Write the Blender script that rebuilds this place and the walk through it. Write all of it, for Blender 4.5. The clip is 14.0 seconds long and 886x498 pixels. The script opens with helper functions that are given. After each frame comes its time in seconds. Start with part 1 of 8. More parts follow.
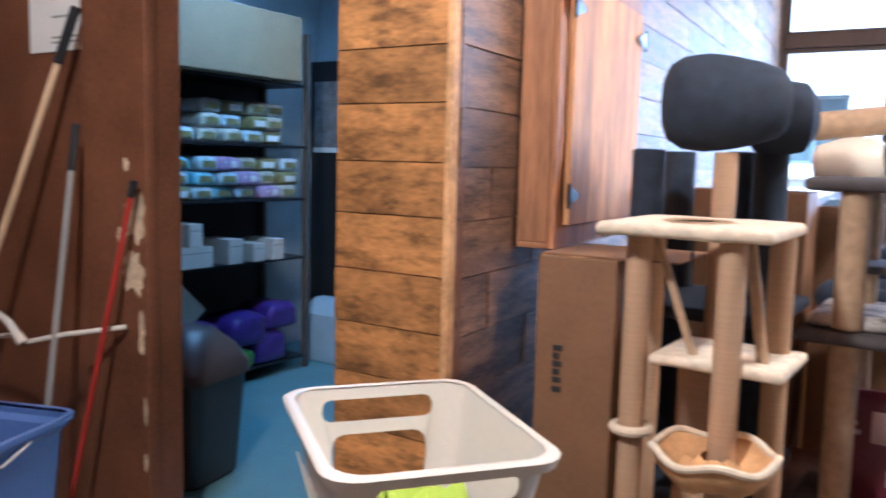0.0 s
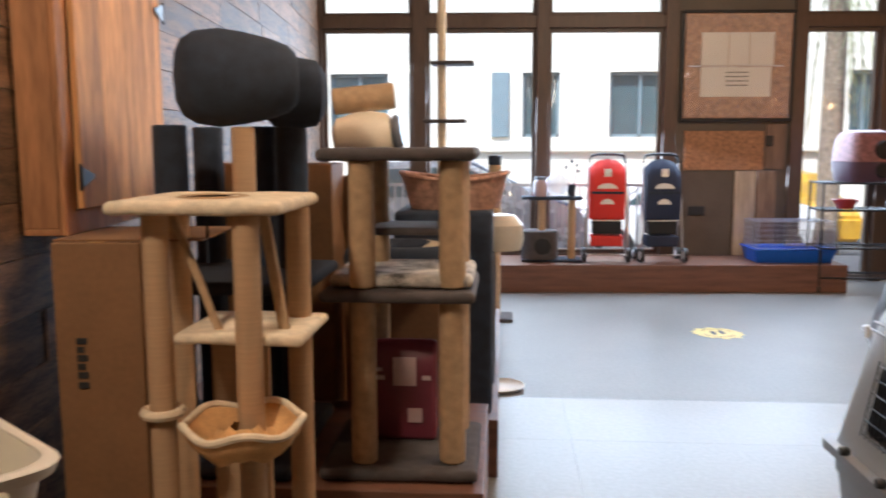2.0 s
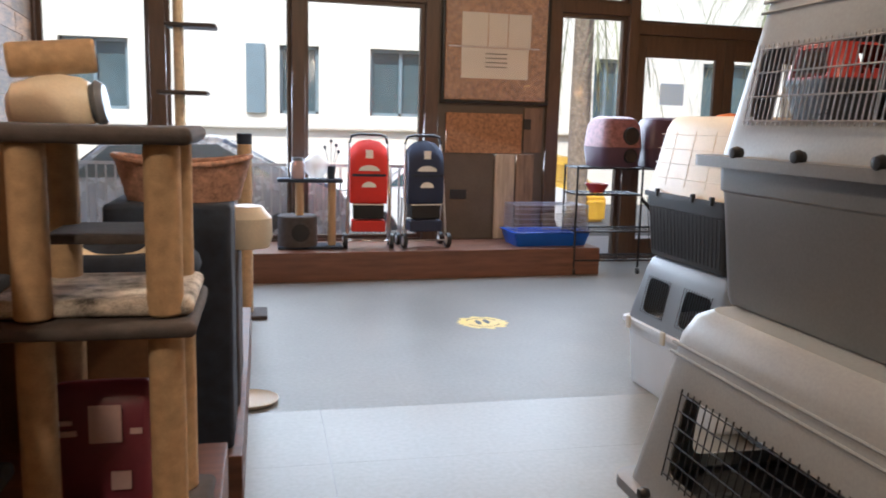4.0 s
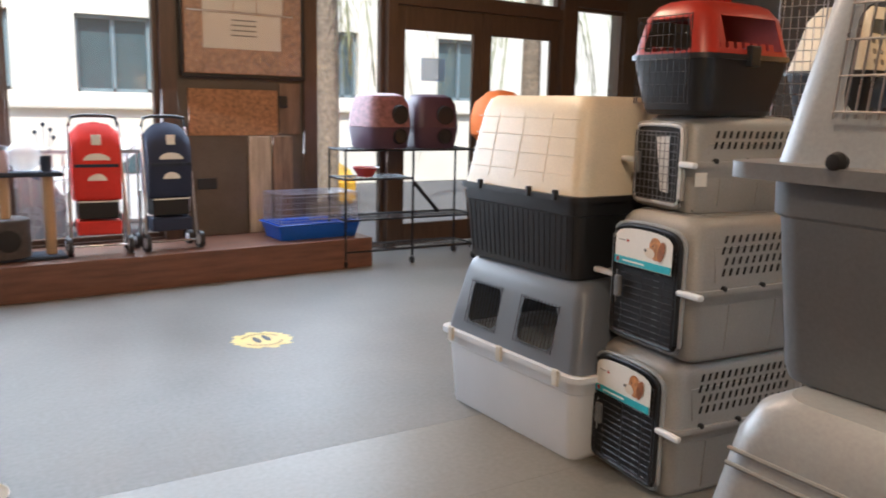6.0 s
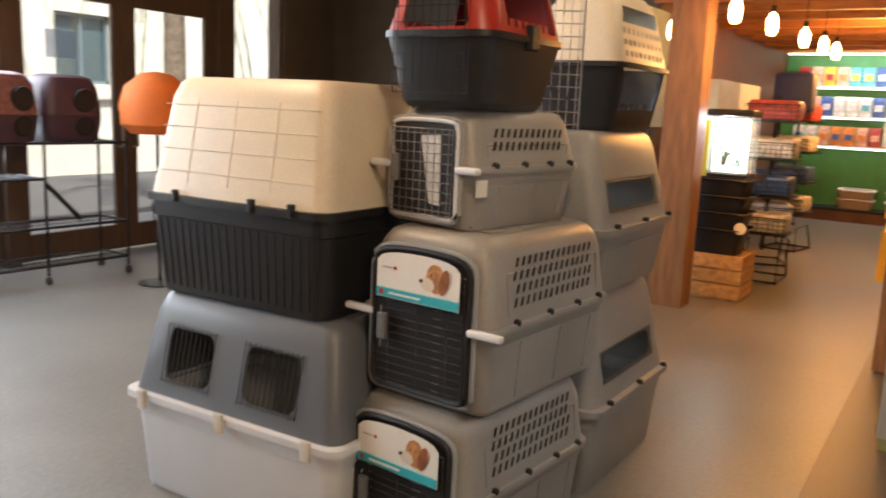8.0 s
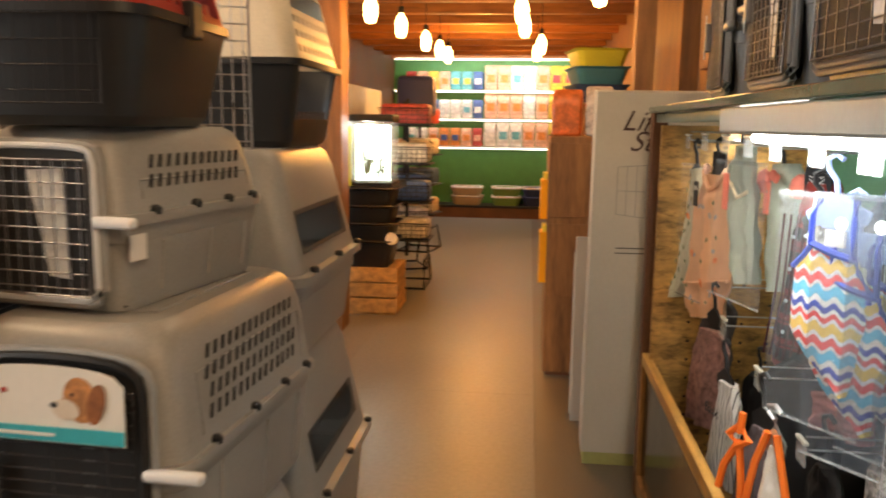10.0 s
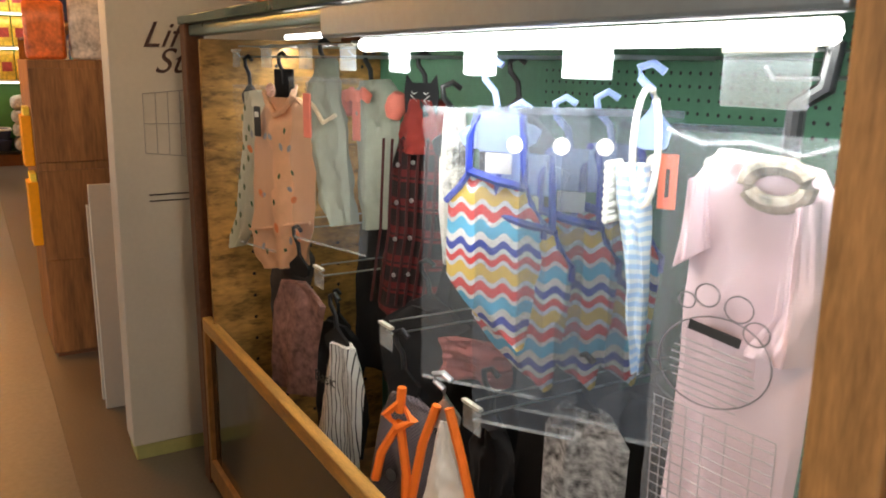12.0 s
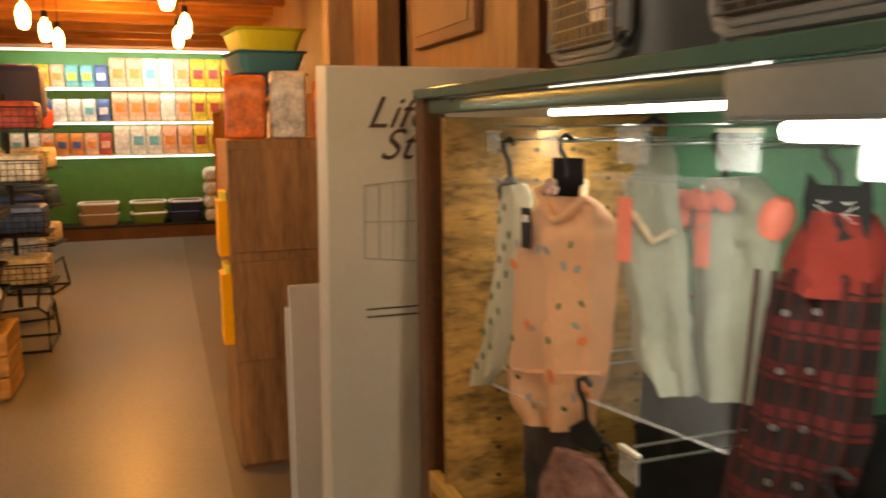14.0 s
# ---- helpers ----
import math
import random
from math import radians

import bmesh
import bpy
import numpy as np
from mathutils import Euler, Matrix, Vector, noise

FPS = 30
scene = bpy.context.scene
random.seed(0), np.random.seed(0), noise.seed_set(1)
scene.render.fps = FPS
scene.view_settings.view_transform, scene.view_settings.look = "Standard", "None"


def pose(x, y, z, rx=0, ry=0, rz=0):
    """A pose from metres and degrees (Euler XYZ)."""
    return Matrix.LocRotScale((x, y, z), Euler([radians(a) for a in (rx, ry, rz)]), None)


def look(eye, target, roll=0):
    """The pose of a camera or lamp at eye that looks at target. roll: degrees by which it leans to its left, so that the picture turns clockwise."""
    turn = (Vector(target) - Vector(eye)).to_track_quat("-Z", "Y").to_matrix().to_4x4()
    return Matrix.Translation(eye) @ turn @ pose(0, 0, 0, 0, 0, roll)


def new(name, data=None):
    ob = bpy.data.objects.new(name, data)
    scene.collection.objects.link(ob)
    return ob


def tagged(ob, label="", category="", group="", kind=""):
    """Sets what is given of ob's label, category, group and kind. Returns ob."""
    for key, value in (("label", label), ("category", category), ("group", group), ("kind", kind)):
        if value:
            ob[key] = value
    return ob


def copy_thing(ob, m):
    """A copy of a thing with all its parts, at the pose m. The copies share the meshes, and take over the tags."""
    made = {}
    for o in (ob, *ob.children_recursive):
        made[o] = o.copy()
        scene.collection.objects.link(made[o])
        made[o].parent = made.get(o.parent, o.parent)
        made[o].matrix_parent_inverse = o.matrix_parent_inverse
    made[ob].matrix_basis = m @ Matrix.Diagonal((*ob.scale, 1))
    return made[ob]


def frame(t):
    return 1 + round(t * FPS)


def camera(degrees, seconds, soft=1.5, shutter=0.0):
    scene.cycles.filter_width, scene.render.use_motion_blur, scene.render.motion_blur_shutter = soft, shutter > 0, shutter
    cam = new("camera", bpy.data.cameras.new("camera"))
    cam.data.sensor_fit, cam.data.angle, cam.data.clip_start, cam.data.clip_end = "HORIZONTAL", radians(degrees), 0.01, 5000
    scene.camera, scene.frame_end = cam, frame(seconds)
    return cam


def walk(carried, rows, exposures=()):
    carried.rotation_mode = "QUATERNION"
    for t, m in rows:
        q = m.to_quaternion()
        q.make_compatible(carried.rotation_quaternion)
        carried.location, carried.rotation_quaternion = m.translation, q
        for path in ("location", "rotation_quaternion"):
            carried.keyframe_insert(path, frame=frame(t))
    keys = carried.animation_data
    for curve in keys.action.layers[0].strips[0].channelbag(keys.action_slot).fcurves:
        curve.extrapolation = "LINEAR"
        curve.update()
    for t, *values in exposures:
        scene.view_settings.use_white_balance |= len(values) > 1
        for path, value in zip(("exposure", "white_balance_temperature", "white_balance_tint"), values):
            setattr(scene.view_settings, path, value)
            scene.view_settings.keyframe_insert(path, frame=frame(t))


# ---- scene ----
cam = camera(56.9, 14.0, soft=1.8, shutter=0.5)
METRES, EYE, TILT, LEAN, TURN = 4.9, 1.5, 0.0, 0.0, 33.3
ROWS = [
    (0.0, 0.0, 0.0, 0.0, 0.15, -6.09, -1.44),
    (0.5, 0.0059, -0.0025, -0.0004, -8.03, -5.95, -1.32),
    (1.0, 0.0146, -0.0041, -0.0008, -15.41, -6.23, -0.58),
    (1.5, 0.0222, -0.0054, -0.0014, -22.65, -6.7, -0.01),
    (2.0, 0.0303, -0.0054, -0.0007, -29.21, -7.32, 0.11),
    (2.5, 0.0412, -0.0013, -0.0004, -35.4, -7.85, -0.01),
    (3.0, 0.0624, 0.015, 0.0007, -39.67, -8.11, -0.63),
    (5.5, 0.1816, 0.2117, 0.0026, -58.32, -10.01, -1.4),
    (6.0, 0.2018, 0.2557, 0.006, -64.97, -9.99, -1.23),
    (6.5, 0.2376, 0.2938, 0.0027, -69.73, -10.7, -1.53),
    (7.0, 0.2795, 0.3228, 0.0026, -76.18, -10.83, -2.48),
    (9.5, 0.4724, 0.4009, 0.0053, -110.69, -8.77, -0.55),
    (10.0, 0.5191, 0.3874, 0.005, -117.26, -8.71, -0.77),
    (10.5, 0.5691, 0.3654, 0.0062, -124.46, -9.28, -1.5),
    (11.0, 0.6074, 0.3554, 0.0067, -137.71, -9.6, -0.62),
    (11.5, 0.6237, 0.3517, 0.0015, -149.23, -11.26, -0.22),
    (12.0, 0.6353, 0.3457, -0.0066, -153.16, -12.86, -0.62),
    (12.5, 0.6498, 0.3257, -0.0153, -153.34, -12.18, -1.07),
    (13.0, 0.6809, 0.2988, -0.0084, -150.78, -9.91, -0.94),
    (13.5, 0.7178, 0.2745, -0.0036, -146.31, -8.09, -0.41),
    (14.0, 0.7642, 0.2596, 0.002, -142.13, -8.55, 0.53),
]
EXPOSURES = [(0.0, 2.5, 4350, 10), (1.0, 2.05, 4750, 10), (2.0, 1.5, 5600, 10), (3.2, 1.25, 5700, 10), (5.5, 1.3, 5850, 10), (7.0, 1.4, 6050, 10), (9.3, 1.3, 7200, 10), (10.0, 1.2, 7400, 10), (11.0, 1.0, 7100, 10), (12.5, 0.95, 7200, 10), (14.0, 1.1, 8600, 10)]
walk(cam, [(t, pose(0, 0, EYE, TILT, LEAN, TURN) @ pose(METRES * x, METRES * y, METRES * z, 90 + pitch, roll, yaw)) for t, x, y, z, yaw, pitch, roll in ROWS], EXPOSURES)

# ---- world, sun and lamps ----
world = bpy.data.worlds.new("world")
scene.world = world
world.use_nodes = True
_wn = world.node_tree
_sky = _wn.nodes.new("ShaderNodeTexSky")
_sky.sky_type, _sky.sun_disc = "NISHITA", False
_sky.sun_elevation, _sky.sun_rotation = radians(52), radians(200)
_wn.links.new(_sky.outputs[0], _wn.nodes["Background"].inputs[0])
_wn.nodes["Background"].inputs[1].default_value = 0.12
_sun = new("sun", bpy.data.lights.new("sun", "SUN"))
_sun.data.energy, _sun.data.angle, _sun.data.color = 2.6, radians(0.5), (1.0, 0.95, 0.86)
_sun.matrix_world = look((-6, -14, 20), (0, 0, 0))


WARM, COOL, DAY = (1.0, 0.43, 0.10), (0.90, 0.97, 1.0), (0.80, 0.90, 1.0)
HALL = (1.0, 0.76, 0.50)

def lamp(name, kind, m, power, color, size=0.1, size_y=None):
    ob = new(name, bpy.data.lights.new(name, kind))
    ob.matrix_world = m
    ob.data.energy, ob.data.color = power, color
    if kind == "AREA":
        ob.data.shape, ob.data.size, ob.data.size_y = "RECTANGLE", size, size_y or size
    else:
        ob.data.shadow_soft_size = size
    return ob



lamp("window_light", "AREA", look((1.5, 9.0, 2.0), (1.5, 5.0, 1.2)), 138, DAY, 5.5, 2.2)
lamp("hall_lamp", "POINT", pose(-1.0, 0.1, 3.1), 62, HALL, 0.12)
lamp("hall_lamp", "POINT", pose(2.0, 5.6, 3.2), 48, HALL, 0.12)
lamp("hall_lamp", "POINT", pose(0.9, 2.6, 3.2), 40, HALL, 0.12)
lamp("hall_lamp", "POINT", pose(4.0, 3.3, 2.7), 9, HALL, 0.08)
lamp("storeroom_lamp", "AREA", look((-3.2, 3.4, 2.9), (-3.2, 3.4, 0)), 6, (0.60, 0.82, 1.0), 0.15, 1.2)
lamp("rack_tube", "AREA", look((2.7, 2.455, 1.490), (2.72, 2.30, 1.0)), 4.2, COOL, 1.15, 0.03)
lamp("rack_tube", "AREA", look((4.0, 2.22, 1.505), (4.0, 2.12, 1.0)), 1.5, COOL, 0.7, 0.03)
lamp("fish_tank_light", "POINT", pose(7.5, 4.25, 1.5), 4, COOL, 0.05)
lamp("far_shelf_light", "AREA", look((14.2, 3.5, 2.5), (14.9, 3.5, 1.6)), 13, (0.9, 0.95, 1.0), 2.5, 0.1)
lamp("aisle_lamp", "POINT", pose(10.5, 3.55, 2.15), 42, WARM, 0.1)
lamp("aisle_lamp", "POINT", pose(13.2, 3.2, 2.2), 8, WARM, 0.1)
lamp("aisle_lamp", "POINT", pose(6.6, 3.6, 2.15), 34, WARM, 0.1)

# ---- materials ----


def mat(name, color, rough=0.6, metal=0.0, dark=0.75, scale=6.0, bump=0.15, grain=None, vary=0.0, detail=60.0, trans=0.0, emit=0.0, spec=0.5, coat=0.0, blotch=0.0):
    """A procedural surface: a base colour mottled at two scales, with relief. grain: stretch along an axis, as wood has."""
    m = bpy.data.materials.new(name)
    m.use_nodes = True
    n, l = m.node_tree.nodes, m.node_tree.links
    b = n["Principled BSDF"]
    tc = n.new("ShaderNodeTexCoord")
    mp = n.new("ShaderNodeMapping")
    l.new(tc.outputs["Object"], mp.inputs[0])
    if grain:
        mp.inputs["Scale"].default_value = grain
    big, fine = n.new("ShaderNodeTexNoise"), n.new("ShaderNodeTexNoise")
    big.inputs["Scale"].default_value, fine.inputs["Scale"].default_value = scale, detail
    big.inputs["Detail"].default_value, fine.inputs["Detail"].default_value = 5.0, 3.0
    l.new(mp.outputs[0], big.inputs[0])
    l.new(mp.outputs[0], fine.inputs[0])
    mixf = n.new("ShaderNodeMath")
    mixf.operation = "MULTIPLY_ADD"
    mixf.inputs[1].default_value = 0.35
    l.new(fine.outputs[0], mixf.inputs[0])
    half = n.new("ShaderNodeMath")
    half.operation = "MULTIPLY"
    half.inputs[1].default_value = 0.65
    l.new(big.outputs[0], half.inputs[0])
    l.new(half.outputs[0], mixf.inputs[2])
    ramp = n.new("ShaderNodeValToRGB")
    ramp.color_ramp.elements[0].position, ramp.color_ramp.elements[1].position = 0.33, 0.66
    ramp.color_ramp.elements[0].color = tuple(c * dark for c in color) + (1,)
    ramp.color_ramp.elements[1].color = tuple(min(1, c * (2 - dark) if dark > 0.5 else c * 1.35) for c in color) + (1,)
    l.new(mixf.outputs[0], ramp.inputs[0])
    out = ramp.outputs[0]
    if blotch:
        spot, sr, mx = n.new("ShaderNodeTexNoise"), n.new("ShaderNodeValToRGB"), n.new("ShaderNodeMix")
        spot.inputs["Scale"].default_value, spot.inputs["Detail"].default_value = scale * 1.9, 7.0
        spot.inputs["Roughness"].default_value = 0.65
        l.new(mp.outputs[0], spot.inputs[0])
        sr.color_ramp.elements[0].position, sr.color_ramp.elements[1].position = 0.50, 0.66
        sr.color_ramp.elements[1].color = (blotch, blotch, blotch, 1)
        l.new(spot.outputs[0], sr.inputs[0])
        mx.data_type, mx.blend_type = "RGBA", "MIX"
        l.new(sr.outputs[0], mx.inputs[0])
        l.new(out, mx.inputs[6])
        mx.inputs[7].default_value = tuple(c * 0.12 for c in color) + (1,)
        out = mx.outputs[2]
    if vary:
        info, hsv, mr = n.new("ShaderNodeObjectInfo"), n.new("ShaderNodeHueSaturation"), n.new("ShaderNodeMapRange")
        mr.inputs["To Min"].default_value, mr.inputs["To Max"].default_value = 1 - vary, 1 + vary
        l.new(info.outputs["Random"], mr.inputs[0])
        l.new(mr.outputs[0], hsv.inputs["Value"])
        l.new(out, hsv.inputs["Color"])
        out = hsv.outputs[0]
        add = n.new("ShaderNodeVectorMath")
        add.operation = "ADD"
        l.new(tc.outputs["Object"], add.inputs[0])
        mul = n.new("ShaderNodeMath")
        mul.operation = "MULTIPLY"
        mul.inputs[1].default_value = 37.0
        l.new(info.outputs["Random"], mul.inputs[0])
        l.new(mul.outputs[0], add.inputs[1])
        l.new(add.outputs[0], mp.inputs[0])
    l.new(out, b.inputs["Base Color"])
    rr = n.new("ShaderNodeMapRange")
    rr.inputs["To Min"].default_value, rr.inputs["To Max"].default_value = max(0.02, rough - 0.1), min(1, rough + 0.12)
    l.new(big.outputs[0], rr.inputs[0])
    l.new(rr.outputs[0], b.inputs["Roughness"])
    b.inputs["Metallic"].default_value = metal
    b.inputs["Transmission Weight"].default_value = trans
    b.inputs["Specular IOR Level"].default_value = spec
    b.inputs["Coat Weight"].default_value = coat
    if emit:
        l.new(out, b.inputs["Emission Color"])
        b.inputs["Emission Strength"].default_value = emit
    if bump:
        bp = n.new("ShaderNodeBump")
        bp.inputs["Strength"].default_value, bp.inputs["Distance"].default_value = bump, 0.004
        l.new(mixf.outputs[0], bp.inputs["Height"])
        l.new(bp.outputs[0], b.inputs["Normal"])
    return m


def glow(name, color, strength):
    m = bpy.data.materials.new(name)
    m.use_nodes = True
    b = m.node_tree.nodes["Principled BSDF"]
    b.inputs["Base Color"].default_value = (*color, 1)
    b.inputs["Emission Color"].default_value = (*color, 1)
    b.inputs["Emission Strength"].default_value = strength
    return m


def clear(name, color=(1, 1, 1), alpha=0.12, rough=0.05):
    """Thin clear film or glass: mostly seen through, with a gloss."""
    m = bpy.data.materials.new(name)
    m.use_nodes = True
    b = m.node_tree.nodes["Principled BSDF"]
    b.inputs["Base Color"].default_value = (*color, 1)
    b.inputs["Roughness"].default_value = rough
    b.inputs["Alpha"].default_value = alpha
    return m


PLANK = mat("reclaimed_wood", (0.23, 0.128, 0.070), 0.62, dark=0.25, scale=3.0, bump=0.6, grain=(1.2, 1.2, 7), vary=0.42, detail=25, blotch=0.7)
# Orange boards of the wall end, brightened in colour for warm lamplight.
COLUMN = mat("reclaimed_wood_orange_lit", (0.48, 0.225, 0.058), 0.6, dark=0.35, scale=3.2, bump=0.5, grain=(1.3, 1.3, 3.4), vary=0.34, detail=22, blotch=0.75)
CABWOOD = mat("red_pine", (0.37, 0.17, 0.068), 0.7, dark=0.5, scale=2.2, bump=0.15, grain=(7, 7, 0.8), vary=0.10, detail=14, blotch=0.25)
BROWNWALL = mat("brown_painted_wood", (0.15, 0.060, 0.026), 0.5, dark=0.65, scale=3, bump=0.15)
FRAME = mat("brown_frame_wood", (0.085, 0.052, 0.034), 0.5, dark=0.75, scale=5, grain=(6, 6, 1), bump=0.1)
STEPWOOD = mat("reddish_board", (0.15, 0.068, 0.042), 0.5, dark=0.65, scale=3, grain=(1, 8, 8), bump=0.12)
PINE = mat("pine", (0.55, 0.32, 0.12), 0.55, dark=0.6, scale=3, grain=(1, 6, 8), bump=0.15, vary=0.1, detail=30)
OSB = mat("chipboard", (0.34, 0.17, 0.078), 0.7, dark=0.5, scale=28, bump=0.3, detail=90)
BARN = mat("barn_board", (0.20, 0.13, 0.085), 0.75, dark=0.55, scale=3, grain=(8, 8, 1), bump=0.25, vary=0.15)
FLOOR = mat("grey_vinyl_floor", (0.198, 0.192, 0.181), 0.44, dark=0.78, scale=1.1, bump=0.03, detail=40, spec=0.32)
FLOORB = mat("beige_vinyl_floor", (0.215, 0.198, 0.168), 0.36, dark=0.80, scale=0.9, bump=0.03, detail=40, spec=0.42)
# Same vinyl, with the shadow by rack and cabinet darkened into its colour.
FLOORSHADE = mat("shaded_vinyl_floor", (0.15, 0.122, 0.09), 0.4, dark=0.8, scale=1.4, bump=0.05, detail=90)
FLOORT = mat("teal_floor", (0.16, 0.28, 0.30), 0.5, dark=0.85, scale=3, bump=0.05)
PLASTER = mat("cool_plaster", (0.45, 0.52, 0.56), 0.8, dark=0.85, scale=4)
CEIL = mat("ceiling_boards", (0.19, 0.085, 0.04), 0.6, dark=0.6, scale=3, grain=(1, 8, 8), bump=0.2)
GREYW = mat("grey_wall_panel", (0.10, 0.078, 0.058), 0.6, dark=0.8, scale=3)
PL_GREY = mat("grey_plastic", (0.165, 0.17, 0.175), 0.38, dark=0.86, scale=2.4, bump=0.09, detail=140)
PL_LIGHT = mat("light_grey_plastic", (0.29, 0.31, 0.325), 0.35, dark=0.86, scale=2.4, bump=0.09, detail=140)
PL_TAUPE = mat("taupe_plastic", (0.30, 0.292, 0.275), 0.4, dark=0.86, scale=2.4, bump=0.09, detail=140)
PL_SLATE = mat("slate_plastic", (0.13, 0.15, 0.18), 0.36, dark=0.92, scale=3, bump=0.06, detail=200)
PL_PALE = mat("pale_blue_grey_plastic", (0.70, 0.73, 0.77), 0.35, dark=0.95, scale=3, bump=0.05, detail=200)
PL_BLACK = mat("black_plastic", (0.015, 0.016, 0.018), 0.4, dark=0.9, scale=3, bump=0.08, detail=150)
PL_CREAM = mat("cream_plastic", (0.72, 0.64, 0.50), 0.4, dark=0.86, scale=2.4, bump=0.09, detail=140)
PL_WHITE = mat("white_plastic", (0.66, 0.62, 0.54), 0.4, dark=0.95, scale=3, bump=0.04)
PL_RED = mat("red_plastic", (0.38, 0.03, 0.018), 0.35, dark=0.9, scale=3, bump=0.04)
PL_BLUE = mat("blue_plastic", (0.01, 0.10, 0.50), 0.35, dark=0.9, scale=3, bump=0.04)
BARMETAL = mat("worn_black_bar", (0.07, 0.07, 0.078), 0.25, metal=0.5, dark=0.9, scale=20)
DULLWIRE = mat("dull_wire", (0.16, 0.16, 0.17), 0.35, metal=0.6, dark=0.9, scale=20)
WIRE = mat("bright_wire", (0.55, 0.55, 0.56), 0.3, metal=0.9, dark=0.9, scale=20)
BLACKMETAL = mat("black_metal", (0.02, 0.02, 0.022), 0.4, metal=0.4, dark=0.8, scale=20)
# Near-black: paints the shade inside openings, and serves black panels.
DARK = mat("inside_shade_and_black", (0.012, 0.012, 0.013), 0.7, dark=0.8, scale=9)
PLUSH = mat("beige_plush", (0.43, 0.30, 0.175), 0.95, dark=0.8, scale=30, bump=0.6, detail=300)
PLUSH_PALE = mat("cream_plush", (0.70, 0.60, 0.44), 0.95, dark=0.8, scale=30, bump=0.6, detail=300)
SISAL = mat("sisal_rope", (0.46, 0.305, 0.175), 0.9, dark=0.92, scale=8, grain=(1, 1, 22), bump=0.2, detail=60)
NAVY = mat("dark_plush", (0.025, 0.035, 0.055), 0.95, dark=0.7, scale=20, bump=0.6, detail=300)
GREYPLUSH = mat("grey_plush", (0.075, 0.066, 0.066), 0.95, dark=0.75, scale=25, bump=0.6, detail=300)
LEOPARD = mat("spotted_plush", (0.66, 0.62, 0.56), 0.95, dark=0.08, scale=17, bump=0.5, detail=300)
CARTON = mat("brown_carton", (0.23, 0.122, 0.055), 0.7, dark=0.85, scale=5, bump=0.1)
WHITECARD = mat("white_card", (0.62, 0.58, 0.50), 0.6, dark=0.95, scale=4, bump=0.03)
GREENPEG = mat("green_pegboard", (0.05, 0.17, 0.10), 0.55, dark=0.85, scale=5, bump=0.05)
PAPER = mat("white_paper", (0.78, 0.77, 0.73), 0.6, dark=0.96, scale=8, bump=0.02)
YELLOW = mat("yellow_vinyl", (0.75, 0.58, 0.16), 0.4, dark=0.9, scale=8, bump=0.02)
INK = mat("dark_ink", (0.03, 0.03, 0.03), 0.5, dark=0.9, scale=8, bump=0)
GLASS = clear("window_glass", (1, 1, 1), 0.06, 0.02)
FILM = clear("clear_film", (0.75, 0.82, 0.9), 0.10, 0.12)
FROST = clear("frosted_sleeve", (0.80, 0.88, 0.92), 0.27, 0.25)


def plain(name, color, rough=0.7, **kw):
    return mat(name, color, rough, **{"dark": 0.9, "scale": 6, "bump": 0.1, **kw})


# ---- building helpers ----


def finish(bm, angle=0.6):
    """Smooth faces, with the creases kept sharp."""
    bmesh.ops.recalc_face_normals(bm, faces=bm.faces)
    for f in bm.faces:
        f.smooth = True
    for e in bm.edges:
        e.smooth = False
        if len(e.link_faces) == 2:
            q = e.calc_face_angle(3.2)
            a, b = (f.calc_area() for f in e.link_faces)
            # a flat side keeps its own shading next to a narrow rounded edge
            e.smooth = q < angle and (q < 0.25 or max(a, b) < 8 * min(a, b))


def part(name, bm, material, parent=None, label="", kind="", thick=0.0, at=None, flat=False):
    """One bmesh as one mesh object, under a thing or a part."""
    if not flat:
        finish(bm)
    me = bpy.data.meshes.new(name)
    bm.to_mesh(me)
    bm.free()
    for m in material if isinstance(material, (list, tuple)) else [material]:
        me.materials.append(m)
    ob = new(name, me)
    if parent is not None:
        ob.parent = parent
    if at is not None:
        ob.matrix_basis = at
    if thick:
        s = ob.modifiers.new("thickness", "SOLIDIFY")
        s.thickness, s.offset = thick, -1
    return tagged(ob, label, "", "", kind)


def thing(name, m, label, category, group=""):
    ob = new(name)
    ob.empty_display_size = 0.1
    ob.matrix_basis = m
    return tagged(ob, label, category, group)


def box(x0, x1, y0, y1, z0, z1, r=0.0, bm=None, seg=2):
    bm = bm or bmesh.new()
    v = bmesh.ops.create_cube(bm, size=1)["verts"]
    for p in v:
        p.co = Vector(((x0 + x1) / 2 + p.co.x * (x1 - x0), (y0 + y1) / 2 + p.co.y * (y1 - y0), (z0 + z1) / 2 + p.co.z * (z1 - z0)))
    if r:
        es = list({e for p in v for e in p.link_edges})
        bmesh.ops.bevel(bm, geom=es, offset=min(r, 0.45 * min(abs(x1 - x0), abs(y1 - y0), abs(z1 - z0))), segments=seg, affect="EDGES", profile=0.5)
    return bm


